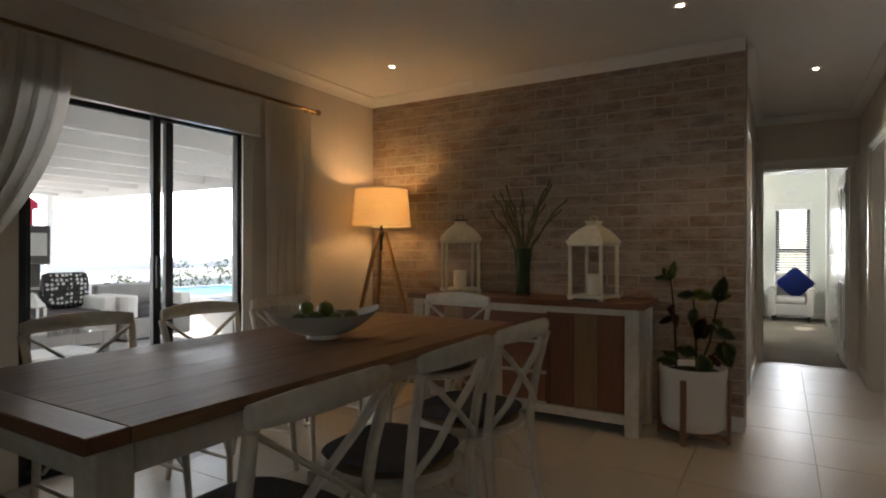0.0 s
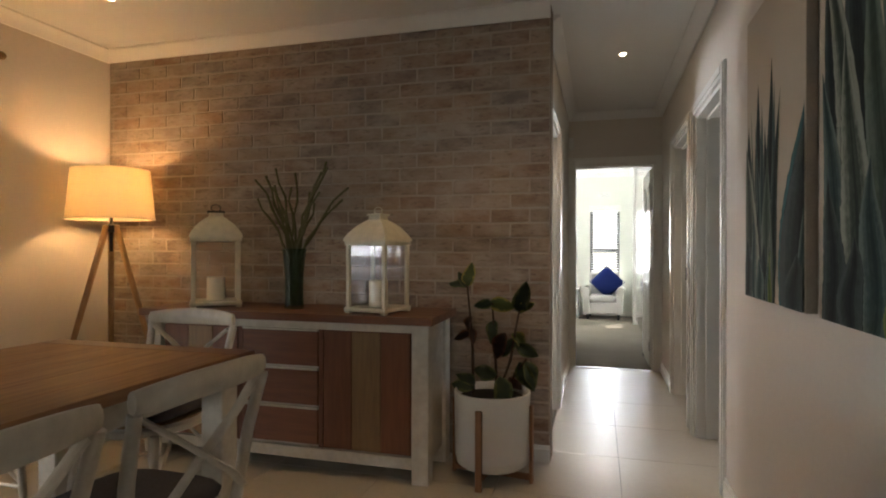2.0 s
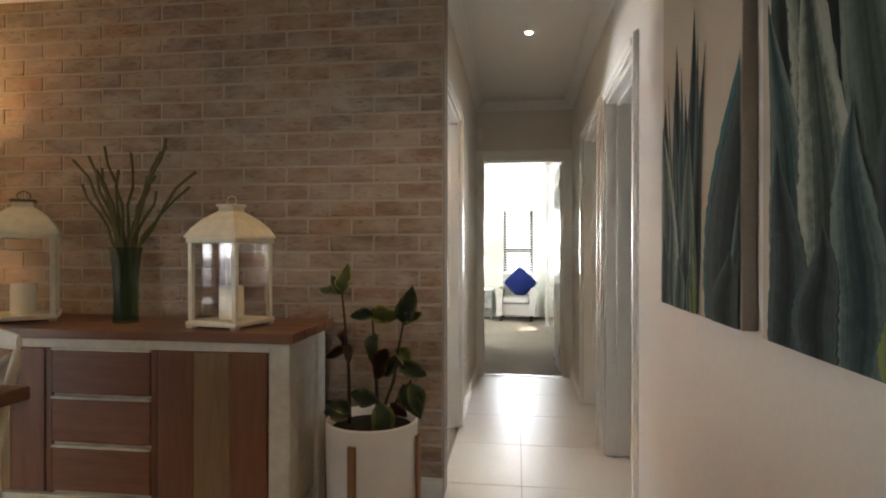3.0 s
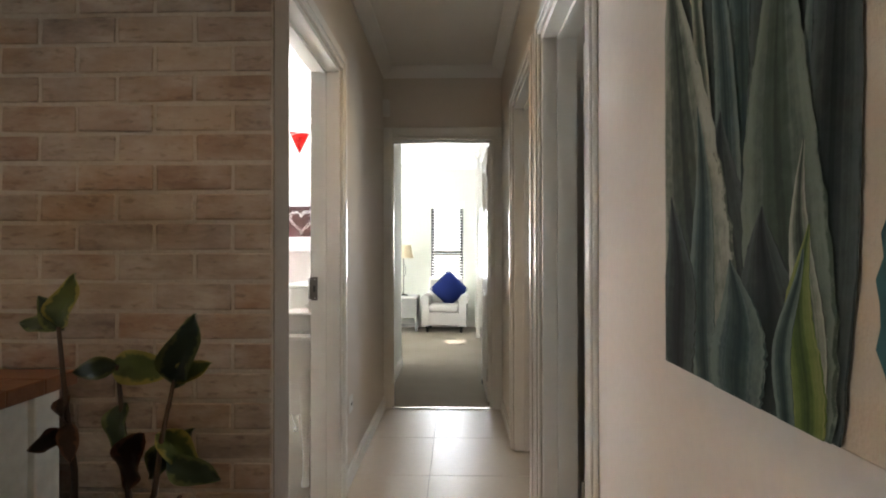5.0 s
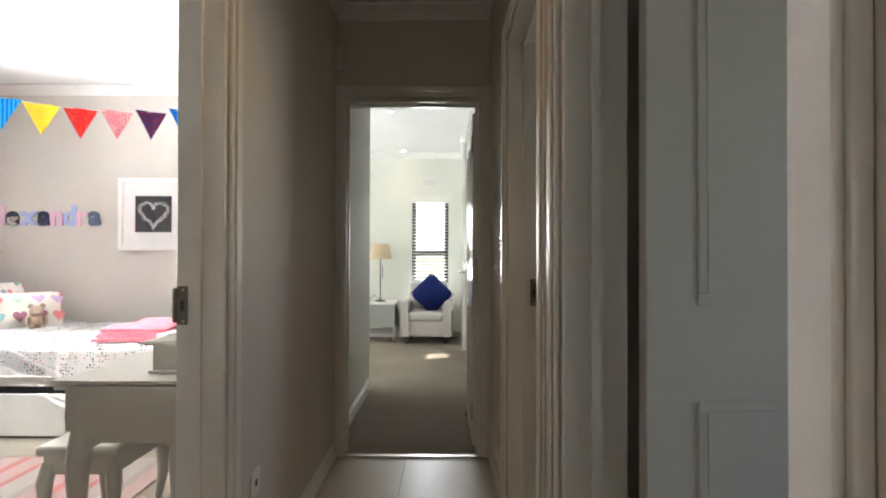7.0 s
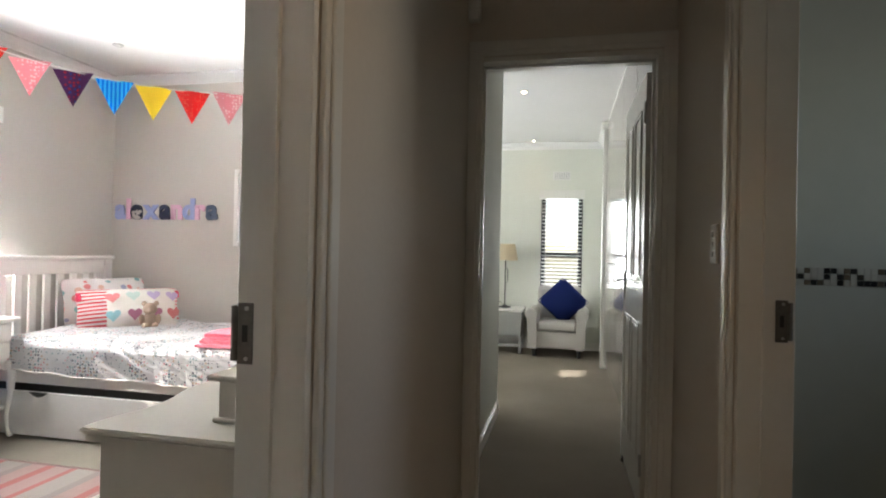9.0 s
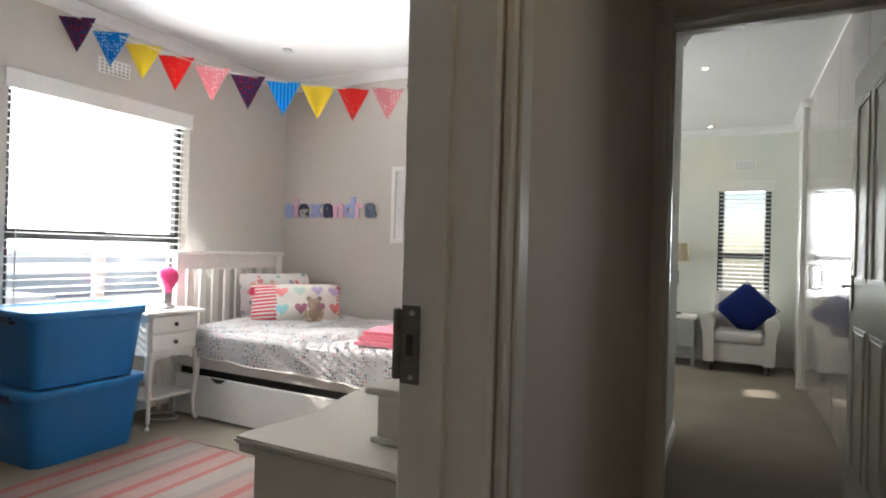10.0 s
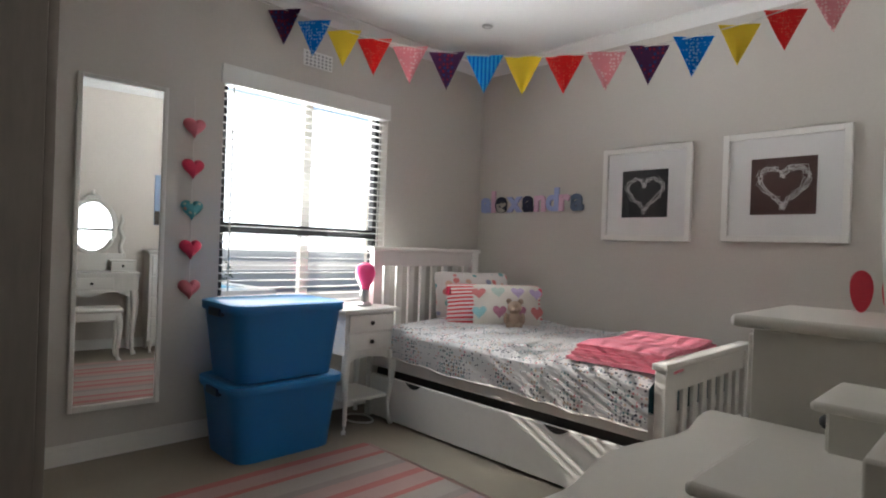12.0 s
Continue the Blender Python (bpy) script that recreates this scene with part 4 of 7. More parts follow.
def lantern(x, y, rz, label, flame):
    l = thing("lantern", label, "lantern", at=(x, y, SZ), rz=rz, group="lanterns on the sideboard")
    w = 0.125
    part("base", boxes((-w - 0.02, -w - 0.02, 0.012, w + 0.02, w + 0.02, 0.036), bevel=0.005), CREAMTIN, l)
    for sx in (-1, 1):
        for sy in (-1, 1):
            part("foot", boxes((sx * w - 0.016, sy * w - 0.016, 0.0005, sx * w + 0.016, sy * w + 0.016, 0.012)), CREAMTIN, l)
            part("corner_post", boxes((sx * w - 0.011, sy * w - 0.011, 0.036, sx * w + 0.011, sy * w + 0.011, 0.40), bevel=0.002), CREAMTIN, l)
    for a in range(4):
        p = part("glass_pane", boxes((-w + 0.012, w - 0.002, 0.04, w - 0.012, w + 0.001, 0.395)), GLASS, l)
        p.matrix_local = pose(0, 0, 0, 0, 0, 90 * a)
        p.visible_shadow = False
    part("top_frame", boxes((-w - 0.018, -w - 0.018, 0.40, w + 0.018, w + 0.018, 0.425), bevel=0.004), CREAMTIN, l)
    bm = bmesh.new()
    rings = []
    for hgt, r in ((0.425, 0.150), (0.437, 0.146), (0.47, 0.128), (0.51, 0.096), (0.54, 0.06), (0.552, 0.042), (0.575, 0.040)):
        rings.append([bm.verts.new((sx * r, sy * r, hgt)) for sx, sy in ((-1, -1), (1, -1), (1, 1), (-1, 1))])
    for a, b in zip(rings, rings[1:]):
        for k in range(4):
            bm.faces.new((a[k], a[(k + 1) % 4], b[(k + 1) % 4], b[k]))
    bm.faces.new(rings[-1])
    bm.faces.new(rings[0][::-1])
    part("roof", bm, CREAMTIN, l, "stepped cream tin roof", smooth=False)
    part("cap", boxes((-0.05, -0.05, 0.575, 0.05, 0.05, 0.588), bevel=0.004), BLACK if flame else CREAMTIN, l)
    part("ring", tube([(0.028 * math.cos(a / 10 * 2 * math.pi), 0, 0.606 + 0.022 * math.sin(a / 10 * 2 * math.pi)) for a in range(11)], 0.003, 6), BLACK if flame else CREAMTIN, l)
    l.scale = (0.99, 0.99, 0.97) if flame else (0.91, 0.91, 0.91)
    return l


lantern(-2.27, 3.85, 38, "tall cream tin lantern with glass sides and a dark cap", True)
lantern(-1.20, 3.80, -12, "tall cream tin lantern with glass sides beside the vase", False)
for x, y in ((-2.27, 3.85), (-1.20, 3.80)):
    c = thing("candle", "thick ivory pillar candle inside a lantern", "candle", at=(x, y, SZ + 0.0335), group="candles in lanterns")
    part("wax", lathe([(0.05, 0), (0.052, 0.004), (0.052, 0.135), (0.047, 0.142), (0.02, 0.138), (0.0, 0.137)], 24), CANDLE, c)
    part("wick", tube([(0, 0, 0.137), (0.002, 0, 0.155)], 0.0015, 6), BLACK, c)

v = thing("vase", "tall clear glass vase on the sideboard", "vase", at=(-1.735, 3.84, SZ))
bm = bmesh.new()
prof = [(0.052, 0.0), (0.055, 0.004), (0.052, 0.10), (0.054, 0.20), (0.066, 0.32), (0.07, 0.345), (0.066, 0.345), (0.062, 0.32), (0.05, 0.20), (0.048, 0.10), (0.048, 0.02), (0.0, 0.018)]
part("glass_body", lathe(prof, 28), VASEGLASS, v).visible_shadow = False
rnd = random.Random(7)
b = thing("twig_bunch", "bunch of dry green knobbly branches standing in the vase", "branches", at=(-1.735, 3.84, SZ + 0.02))
for i in range(17):
    a, spread = 2 * math.pi * i / 17 + rnd.uniform(-0.2, 0.2), rnd.uniform(0.08, 0.42)
    hgt = rnd.uniform(0.66, 0.86) - spread * 0.25
    pts = []
    for k in range(10):
        q = k / 9
        r = 0.022 * (1 - q) * (1 if i % 2 else -1) * 0.6 + spread * max(0, q - 0.30) ** 1.5 * 1.7 + 0.03 * q
        wob = 0.012 * math.sin(k * 2.1 + i) * q
        pts.append((math.cos(a) * r * 1.1 + wob, math.sin(a) * r * 0.42 + wob * 0.5, 0.004 + hgt * q))
    part("twig", tube(pts, [0.0085 - 0.0035 * k / 9 + 0.0018 * (k % 2) for k in range(10)], 6), TWIG, b)

# floor lamp
l = thing("floor_lamp", "oak tripod floor lamp with a lit linen drum shade", "floor lamp", at=(-3.02, 3.82, 0))
for k in range(3):
    a = radians(16 + 120 * k)
    part("leg", tube([(0.41 * math.cos(a), 0.41 * math.sin(a), 0.004), (0.03 * math.cos(a), 0.03 * math.sin(a), 1.34)], [0.014, 0.019], 10), OAK, l)
part("centre_pole", tube([(0, 0, 1.18), (0, 0, 1.46)], 0.010, 10), BLACK, l)
part("collar", lathe([(0.028, 1.30), (0.034, 1.305), (0.034, 1.345), (0.02, 1.355)], 18), BLACK, l, "black metal collar")
bm = bmesh.new()
for i, (r0, r1) in enumerate(((0.25, 0.222), (0.246, 0.218))):
    grid(lambda u, w: ((r0 + (r1 - r0) * w) * math.cos(2 * math.pi * u), (r0 + (r1 - r0) * w) * math.sin(2 * math.pi * u), 1.385 + 0.31 * w), 48, 6, bm)
bmesh.ops.remove_doubles(bm, verts=bm.verts, dist=1e-5)
part("shade", bm, SHADE, l, "lit cream linen drum shade")
for zz, r in ((1.385, 0.249), (1.695, 0.221)):
    part("shade_ring", tube([(r * math.cos(2 * math.pi * k / 40), r * math.sin(2 * math.pi * k / 40), zz) for k in range(41)], 0.0035, 6), CREAMTIN, l)
part("bulb", blob(lambda d: (0.03 * d.x, 0.03 * d.y, 1.52 + 0.042 * d.z), 16, 10), BULB, l, "glowing warm bulb")
lamp = new("floor_lamp_light", bpy.data.lights.new("floor_lamp_light", "POINT"))
lamp.data.energy, lamp.data.color, lamp.data.shadow_soft_size = LAMP_W, (1.0, 0.58, 0.25), 0.035
lamp.location = (-3.02, 3.82, 1.575)

# plant in a stand
PX, PY = -0.58, 3.86
p = thing("plant_pot", "round matt white planter on a four-legged teak stand", "planter", at=(PX, PY, 0))
part("pot_body", lathe([(0.0, 0.075), (0.165, 0.075), (0.186, 0.09), (0.194, 0.13), (0.200, 0.455), (0.194, 0.46), (0.188, 0.455), (0.184, 0.40), (0.0, 0.40)], 40), POTWHITE, p)
for k in range(4):
    a = radians(-98 + 90 * k)
    part("leg", boxes((0.203, -0.017, 0.002, 0.220, 0.017, 0.40), bevel=0.003), LEGWOOD, p).matrix_local = pose(0, 0, 0, 0, 0, math.degrees(a))
for k in range(2):
    part("cross_bar", boxes((-0.203, -0.014, 0.046, 0.203, 0.014, 0.073), bevel=0.002), LEGWOOD, p).matrix_local = pose(0, 0, -0.0285 * k, 0, 0, -98 + 90 * k)
solid("potting_soil", lathe([(0.0, 0.0), (0.182, 0.0), (0.175, 0.02), (0.08, 0.03), (0.0, 0.028)], 28), SOIL, "dark potting soil in the white planter", "soil", at=(PX, PY, 0.401))


def variegate(m, rim):
    """A pale uneven margin on a leaf, from its own distance to the midrib."""
    n, ln = m.node_tree.nodes, m.node_tree.links
    b = n["Principled BSDF"]
    base = b.inputs["Base Color"].links[0].from_socket
    at, ns, ad, mr, mx = n.new("ShaderNodeAttribute"), n.new("ShaderNodeTexNoise"), n.new("ShaderNodeMath"), n.new("ShaderNodeMapRange"), n.new("ShaderNodeMix")
    at.attribute_name = "margin"
    ns.inputs["Scale"].default_value = 55
    geo = n.new("ShaderNodeNewGeometry")
    ln.new(geo.outputs["Position"], ns.inputs["Vector"])
    ad.operation = "ADD"
    ln.new(at.outputs["Fac"], ad.inputs[0])
    ln.new(ns.outputs[0], ad.inputs[1])
    mr.inputs["From Min"].default_value, mr.inputs["From Max"].default_value = 1.12, 1.32
    ln.new(ad.outputs[0], mr.inputs["Value"])
    mx.data_type = "RGBA"
    mx.inputs["B"].default_value = (*rim, 1)
    ln.new(base, mx.inputs["A"])
    ln.new(mr.outputs[0], mx.inputs["Factor"])
    ln.new(mx.outputs["Result"], b.inputs["Base Color"])


variegate(LEAF, (0.10, 0.12, 0.035))
variegate(LEAF2, (0.34, 0.30, 0.07))
variegate(LEAF3, (0.16, 0.07, 0.035))


def leaf_mesh(name, material, length=0.15, width=0.085, fold=0.25):
    def surf(u, w):
        x = (w - 0.5) * 2
        half = width / 2 * math.sin(math.pi * min(1, u ** 0.8 * 0.985 + 0.012)) ** 0.8
        return (x * half, u * length, -0.35 * length * u * u + fold * abs(x) * half - 0.012 * math.cos(9 * u) * abs(x))
    bm = grid(surf, 12, 8)
    tone = bm.verts.layers.float.new("margin")
    for i, v in enumerate(bm.verts):
        v[tone] = abs((i % 9) / 4 - 1)
    bmesh.ops.solidify(bm, geom=bm.faces[:], thickness=0.0014)
    return mesh_of(name, bm, material)


LEAVES = [leaf_mesh("leaf", LEAF, 0.16, 0.088), leaf_mesh("leaf", LEAF2, 0.15, 0.085), leaf_mesh("leaf", LEAF3, 0.15, 0.075)]
g = thing("rubber_plant", "variegated rubber plant with dark and bronze leaves in the white planter", "plant", at=(PX, PY, 0.425))
for pts in (((-0.10, 0.0, 0.0), (-0.108, 0.01, 0.24), (-0.115, -0.01, 0.40), (-0.133, -0.01, 0.58)), ((0.02, 0.03, 0.0), (0.012, 0.02, 0.25), (0.0, 0.0, 0.49)), ((0.03, -0.02, 0.0), (0.10, -0.02, 0.20), (0.12, -0.03, 0.32), (0.145, -0.02, 0.46)), ((0.07, -0.05, 0.0), (0.13, -0.07, 0.14), (0.19, -0.08, 0.22))):
    part("stem", tube(pts, [0.009 - 0.0045 * k / (len(pts) - 1) for k in range(len(pts))], 8), STEM, g)
rnd = random.Random(11)
# each leaf: foot x, y, z, then its heading across and up, kind and size
TALL = [(-0.135, 0, 0.58, -1, 0.25, 0, 0.65), (-0.133, -0.01, 0.575, 0.15, 1, 1, 0.85), (-0.13, 0, 0.57, -0.5, 0.9, 0, 0.6), (-0.115, -0.01, 0.42, -0.35, -1, 2, 0.75), (-0.115, 0, 0.33, -1, -0.3, 2, 0.65), (-0.11, -0.01, 0.36, 0.3, -1, 2, 0.6), (-0.02, 0, 0.49, 1, -0.1, 1, 0.95), (0.0, 0, 0.49, -1, -0.12, 0, 0.6)]
MIDDLE = [(0.01, 0.01, 0.4, -0.2, -1, 0, 0.8), (0.145, -0.02, 0.44, 0.15, 1, 0, 1.05), (0.14, -0.02, 0.46, 0.9, 0.5, 1, 0.6), (0.07, -0.03, 0.34, -0.45, -1, 2, 1.1), (0.11, -0.03, 0.34, 0.8, -0.7, 1, 0.85), (0.13, -0.03, 0.28, 1, -0.5, 0, 0.8), (0.15, -0.07, 0.2, 0.5, -1, 0, 1.0)]
LOW = [(0.19, -0.08, 0.21, 0.4, -1, 0, 0.9), (0.03, -0.04, 0.12, -1, 0.1, 0, 0.95), (0.06, -0.1, 0.13, 0.25, -1, 0, 1.15), (0.1, -0.08, 0.12, 0.6, -0.7, 2, 0.7), (-0.09, -0.02, 0.05, -1, 0.05, 0, 0.85), (-0.07, -0.08, 0.08, -0.5, 0.4, 0, 0.7), (0.04, 0.06, 0.2, 0.5, 0.8, 0, 0.9)]
for x, y, z, hx, hz, kind, size in TALL + MIDDLE + LOW:
    o = new("leaf", LEAVES[kind])
    o.parent = g
    d = Vector((hx, rnd.uniform(-0.45, 0.25), hz)).normalized()
    nrm = Vector((rnd.uniform(-0.5, 0.5), -1, rnd.uniform(0.1, 0.8)))
    nrm = (nrm - d * nrm.dot(d)).normalized()
    side = d.cross(nrm)
    o.matrix_local = Matrix.Translation((x, y, z)) @ Matrix((side, d, nrm)).transposed().to_4x4() @ Matrix.Scale(size, 4)


def curtain(name, x, y0, y1, z0, z1, label, tie=False):
    """Gathered cloth on rings; when tied the free edge sweeps aside halfway down."""
    c = thing(name, label, "curtain", group="curtains at the sliding door")
    folds = (y1 - y0) / 0.085

    def surf(u, w):
        z = z1 - (z1 - z0) * w
        y = y0 + (y1 - y0) * u
        if tie:
            pull = (w / 0.75) ** 2.2 if w < 0.75 else 0.6 + 0.4 * math.exp(-((w - 0.75) / 0.2) ** 2)
            y = y0 + (y1 - y0) * u * (1 - 0.80 * pull)
        depth = 0.035 * (0.75 + 0.25 * math.sin(3 * w + 5 * u))
        return (x + depth * math.sin(2 * math.pi * folds * u + 0.7 * math.sin(2.2 * w)), y + 0.008 * math.sin(4 * math.pi * folds * u), z)
    part("cloth", grid(surf, int(folds * 10), 24), CURTAIN, c)
    return c


curtain("curtain", -3.275, 2.78, 3.26, 0.02, 2.255, "sheer white curtain hanging straight beside the sliding door")
curtain("curtain", -3.275, 0.20, 1.50, 0.02, 2.255, "sheer white curtain tied back beside the sliding door", True)
r = thing("curtain_rod", "thin dark brass curtain rod with round finials", "curtain rod")
part("rod", tube([(-3.275, 0.05, 2.28), (-3.275, 3.29, 2.28)], 0.011, 12), BRASS, r)
for y in (0.03, 3.32):
    part("finial", blob(lambda d: (-3.275 + 0.024 * d.x, y + 0.028 * d.y, 2.28 + 0.024 * d.z), 16, 10), BRASS, r, "round brass finial")
for y in (0.12, 3.275):
    part("bracket", tube([(XL + 0.003, y, 2.26), (-3.31, y, 2.26), (-3.275, y, 2.267)], 0.006, 8), BRASS, r)
    part("bracket_plate", boxes((XL + 0.001, y - 0.02, 2.225, XL + 0.006, y + 0.02, 2.295)), BRASS, r)


def downlight(x, y, lit=True, watts=0.0):
    d = thing("downlight", "small round recessed downlight with a warm lamp" if lit else "small round recessed downlight, switched off", "downlight", at=(x, y, H), group="ceiling downlights")
    part("bezel", lathe([(0.019, -0.0008), (0.036, -0.0008), (0.038, -0.004), (0.030, -0.008), (0.019, -0.004)], 28), CHROME if not lit else PLASTIC, d)
    part("lens", lathe([(0.0, -0.010), (0.011, -0.009), (0.018, -0.006), (0.018, -0.001), (0.0, -0.001)], 24), DOWN if lit else PLASTIC, d, "glowing warm lens" if lit else "")
    if watts:
        s = new("downlight_light", bpy.data.lights.new("downlight_light", "SPOT"))
        s.data.energy, s.data.color, s.data.spot_size, s.data.spot_blend, s.data.shadow_soft_size = watts, (1.0, 0.62, 0.30), radians(104), 1.0, 0.03
        s.location = (x, y, H - 0.02)


downlight(-2.62, 3.42, True, 0.6 * DOWN_W)
downlight(-0.59, 3.36, True, 1.1 * DOWN_W)
downlight(0.12, 5.08, True, 4.6)
downlight(-2.97, 7.66, False)
downlight(-0.26, 9.19, True, 1.0)
downlight(-0.29, 11.30, True, 1.0)


def agave(name, y0, y1, z0, z1, seed, rows):
    """A stretched canvas with broad painted leaves; rows are (foot, tip, height, width, paint) along the width from its far end."""
    c = thing(name, "unframed canvas painting of tall blue-green agave leaves on a beige ground", "painting", group="paintings along the hall")
    part("canvas", boxes((XR - 0.034, y0, z0, XR - 0.002, y1, z1), bevel=0.002), CANVAS, c)
    part("wrapped_edge", boxes((XR - 0.033, y0 - 0.0015, z0, XR - 0.004, y0 - 0.0003, z1)), CANVAS_EDGE, c)
    part("wrapped_edge", boxes((XR - 0.033, y1 + 0.0003, z0, XR - 0.004, y1 + 0.0015, z1)), CANVAS_EDGE, c)
    rnd = random.Random(seed)
    W, Hh = y1 - y0, z1 - z0
    n, cols = 40, 6
    for i, (foot, tip, hgt, width, paint) in enumerate(rows):
        verts, faces, uvs = [], [], []
        w = XR - 0.0344 - 0.0003 * i
        for k in range(n + 1):
            q = k / n
            cx = foot + (tip - foot) * q ** 1.3 + 0.012 * math.sin(6 * q + i)
            half = (width / 2 * (0.75 + 0.5 * math.sin(math.pi * min(1, q * 0.8 + 0.15))) * (1 - q ** 2.2) + 0.0012) / W
            half *= 1 + 0.07 * ((k * 0.37) % 1.0) + 0.03 * rnd.uniform(-1, 1)
            for c_ in range(cols + 1):
                u = min(0.997, max(0.003, cx + half * (2 * c_ / cols - 1)))
                verts.append((w, y1 - W * u, z0 + 0.002 + Hh * q * hgt * 0.994))
                uvs.append((c_ / cols, q * hgt))
        for k in range(n):
            for c_ in range(cols):
                a = k * (cols + 1) + c_
                faces.append((a, a + 1, a + cols + 2, a + cols + 1))
        me = bpy.data.meshes.new("painted_leaf")
        me.from_pydata(verts, [], faces)
        layer = me.uv_layers.new(name="across")
        for lp in me.loops:
            layer.data[lp.index].uv = uvs[lp.vertex_index]
        me.materials.append(paint)
        o = new("painted_leaf", me)
        o.parent = c
    return c


agave("painting", 2.72, 3.375, 1.02, 2.08, 3, [
    (0.10, 0.05, 0.62, 0.15, BLADE3), (0.30, 0.24, 0.74, 0.12, BLADE3), (0.36, 0.31, 0.66, 0.07, BLADE1), (0.45, 0.50, 0.78, 0.11, BLADE3), (0.50, 0.56, 0.70, 0.045, BLADE1), (0.42, 0.40, 0.58, 0.10, BLADE3),
    (0.53, 0.67, 0.62, 0.012, BLADE4), (0.51, 0.65, 0.66, 0.060, BLADE3), (0.86, 1.08, 0.64, 0.29, BLADE6), (0.885, 1.11, 0.62, 0.28, BLADE3), (0.93, 1.2, 0.6, 0.05, BLADE1), (0.30, 0.22, 0.60, 0.05, BLADE1),
    (0.22, 0.13, 0.66, 0.035, BLADE2), (0.28, 0.26, 0.30, 0.16, BLADE3), (0.45, 0.44, 0.48, 0.12, BLADE5), (0.18, 0.01, 0.54, 0.19, BLADE2), (0.20, 0.17, 0.32, 0.06, BLADE1), (0.08, 0.05, 0.22, 0.10, BLADE3),
    (0.40, 0.41, 0.19, 0.12, BLADE3), (0.50, 0.505, 0.24, 0.04, BLADE2), (0.495, 0.505, 0.17, 0.045, BLADE4), (0.45, 0.49, 0.15, 0.025, BLADE1), (0.87, 0.92, 0.16, 0.17, BLADE3), (0.33, 0.31, 0.14, 0.10, BLADE1)])
agave("painting", 1.55, 2.615, 1.02, 2.08, 5, [
    (0.10, 0.06, 0.96, 0.10, BLADE3), (0.30, 0.17, 1.0, 0.19, BLADE3), (0.46, 0.50, 1.0, 0.20, BLADE3), (0.78, 0.90, 1.0, 0.22, BLADE3), (0.25, 0.02, 0.98, 0.13, BLADE2), (0.42, 0.33, 0.97, 0.12, BLADE1),
    (0.50, 0.60, 1.0, 0.13, BLADE1), (0.36, 0.27, 0.86, 0.13, BLADE5), (0.68, 0.62, 0.84, 0.15, BLADE2), (0.82, 0.80, 0.95, 0.16, BLADE1), (0.95, 1.0, 0.82, 0.18, BLADE3), (0.12, 0.04, 0.60, 0.13, BLADE1),
    (0.22, 0.17, 0.66, 0.15, BLADE2), (0.54, 0.51, 0.70, 0.16, BLADE5), (0.40, 0.40, 0.50, 0.12, BLADE3), (0.64, 0.66, 0.52, 0.13, BLADE4), (0.76, 0.74, 0.48, 0.16, BLADE2), (0.90, 0.91, 0.50, 0.16, BLADE3),
    (0.10, 0.08, 0.34, 0.12, BLADE3), (0.30, 0.29, 0.36, 0.13, BLADE1), (0.50, 0.50, 0.30, 0.14, BLADE3), (0.70, 0.69, 0.26, 0.14, BLADE3), (0.20, 0.21, 0.20, 0.12, BLADE3), (0.40, 0.39, 0.18, 0.08, BLADE4)])

# hall fittings
sw = thing("light_switch", "white three-lever light switch plate on the hall wall", "light switch", group="light switches")
part("plate", boxes((XR - 0.010, 6.11, 1.145, XR - 0.001, 6.175, 1.265), bevel=0.003), PLASTIC, sw)
for z in (1.175, 1.205, 1.235):
    part("lever", boxes((XR - 0.016, 6.13, z - 0.008, XR - 0.010, 6.155, z + 0.008), bevel=0.002), PLASTIC, sw)
sw = thing("light_switch", "white three-lever light switch plate in the passage", "light switch", group="light switches")
part("plate", boxes((-0.359, 7.26, 1.145, -0.350, 7.325, 1.265), bevel=0.003), PLASTIC, sw)
for z in (1.175, 1.205, 1.235):
    part("lever", boxes((-0.350, 7.28, z - 0.008, -0.344, 7.305, z + 0.008), bevel=0.002), PLASTIC, sw)
d = thing("motion_detector", "small white alarm sensor high in the hall corner", "sensor")
part("housing", boxes((HL + 0.001, YE - 0.075, 2.20, HL + 0.05, YE - 0.015, 2.32), bevel=0.008), PLASTIC, d)
part("lens", boxes((HL + 0.05, YE - 0.068, 2.215, HL + 0.054, YE - 0.022, 2.26), bevel=0.001), GLOSS, d)
sk = thing("socket_plate", "small white plug socket plate low on the hall wall", "socket")
part("plate", boxes((HL + 0.001, 5.42, 0.36, HL + 0.009, 5.50, 0.44), bevel=0.002), PLASTIC, sk)
part("slot", boxes((HL + 0.009, 5.45, 0.39, HL + 0.0105, 5.47, 0.41)), BLACK, sk)

# ---- child's bedroom ----
BX0, BX1, BY0, BY1 = -3.42, -1.44, 7.10, 8.10
b = thing("bed", "white slatted single bed with a trundle drawer under it", "bed")


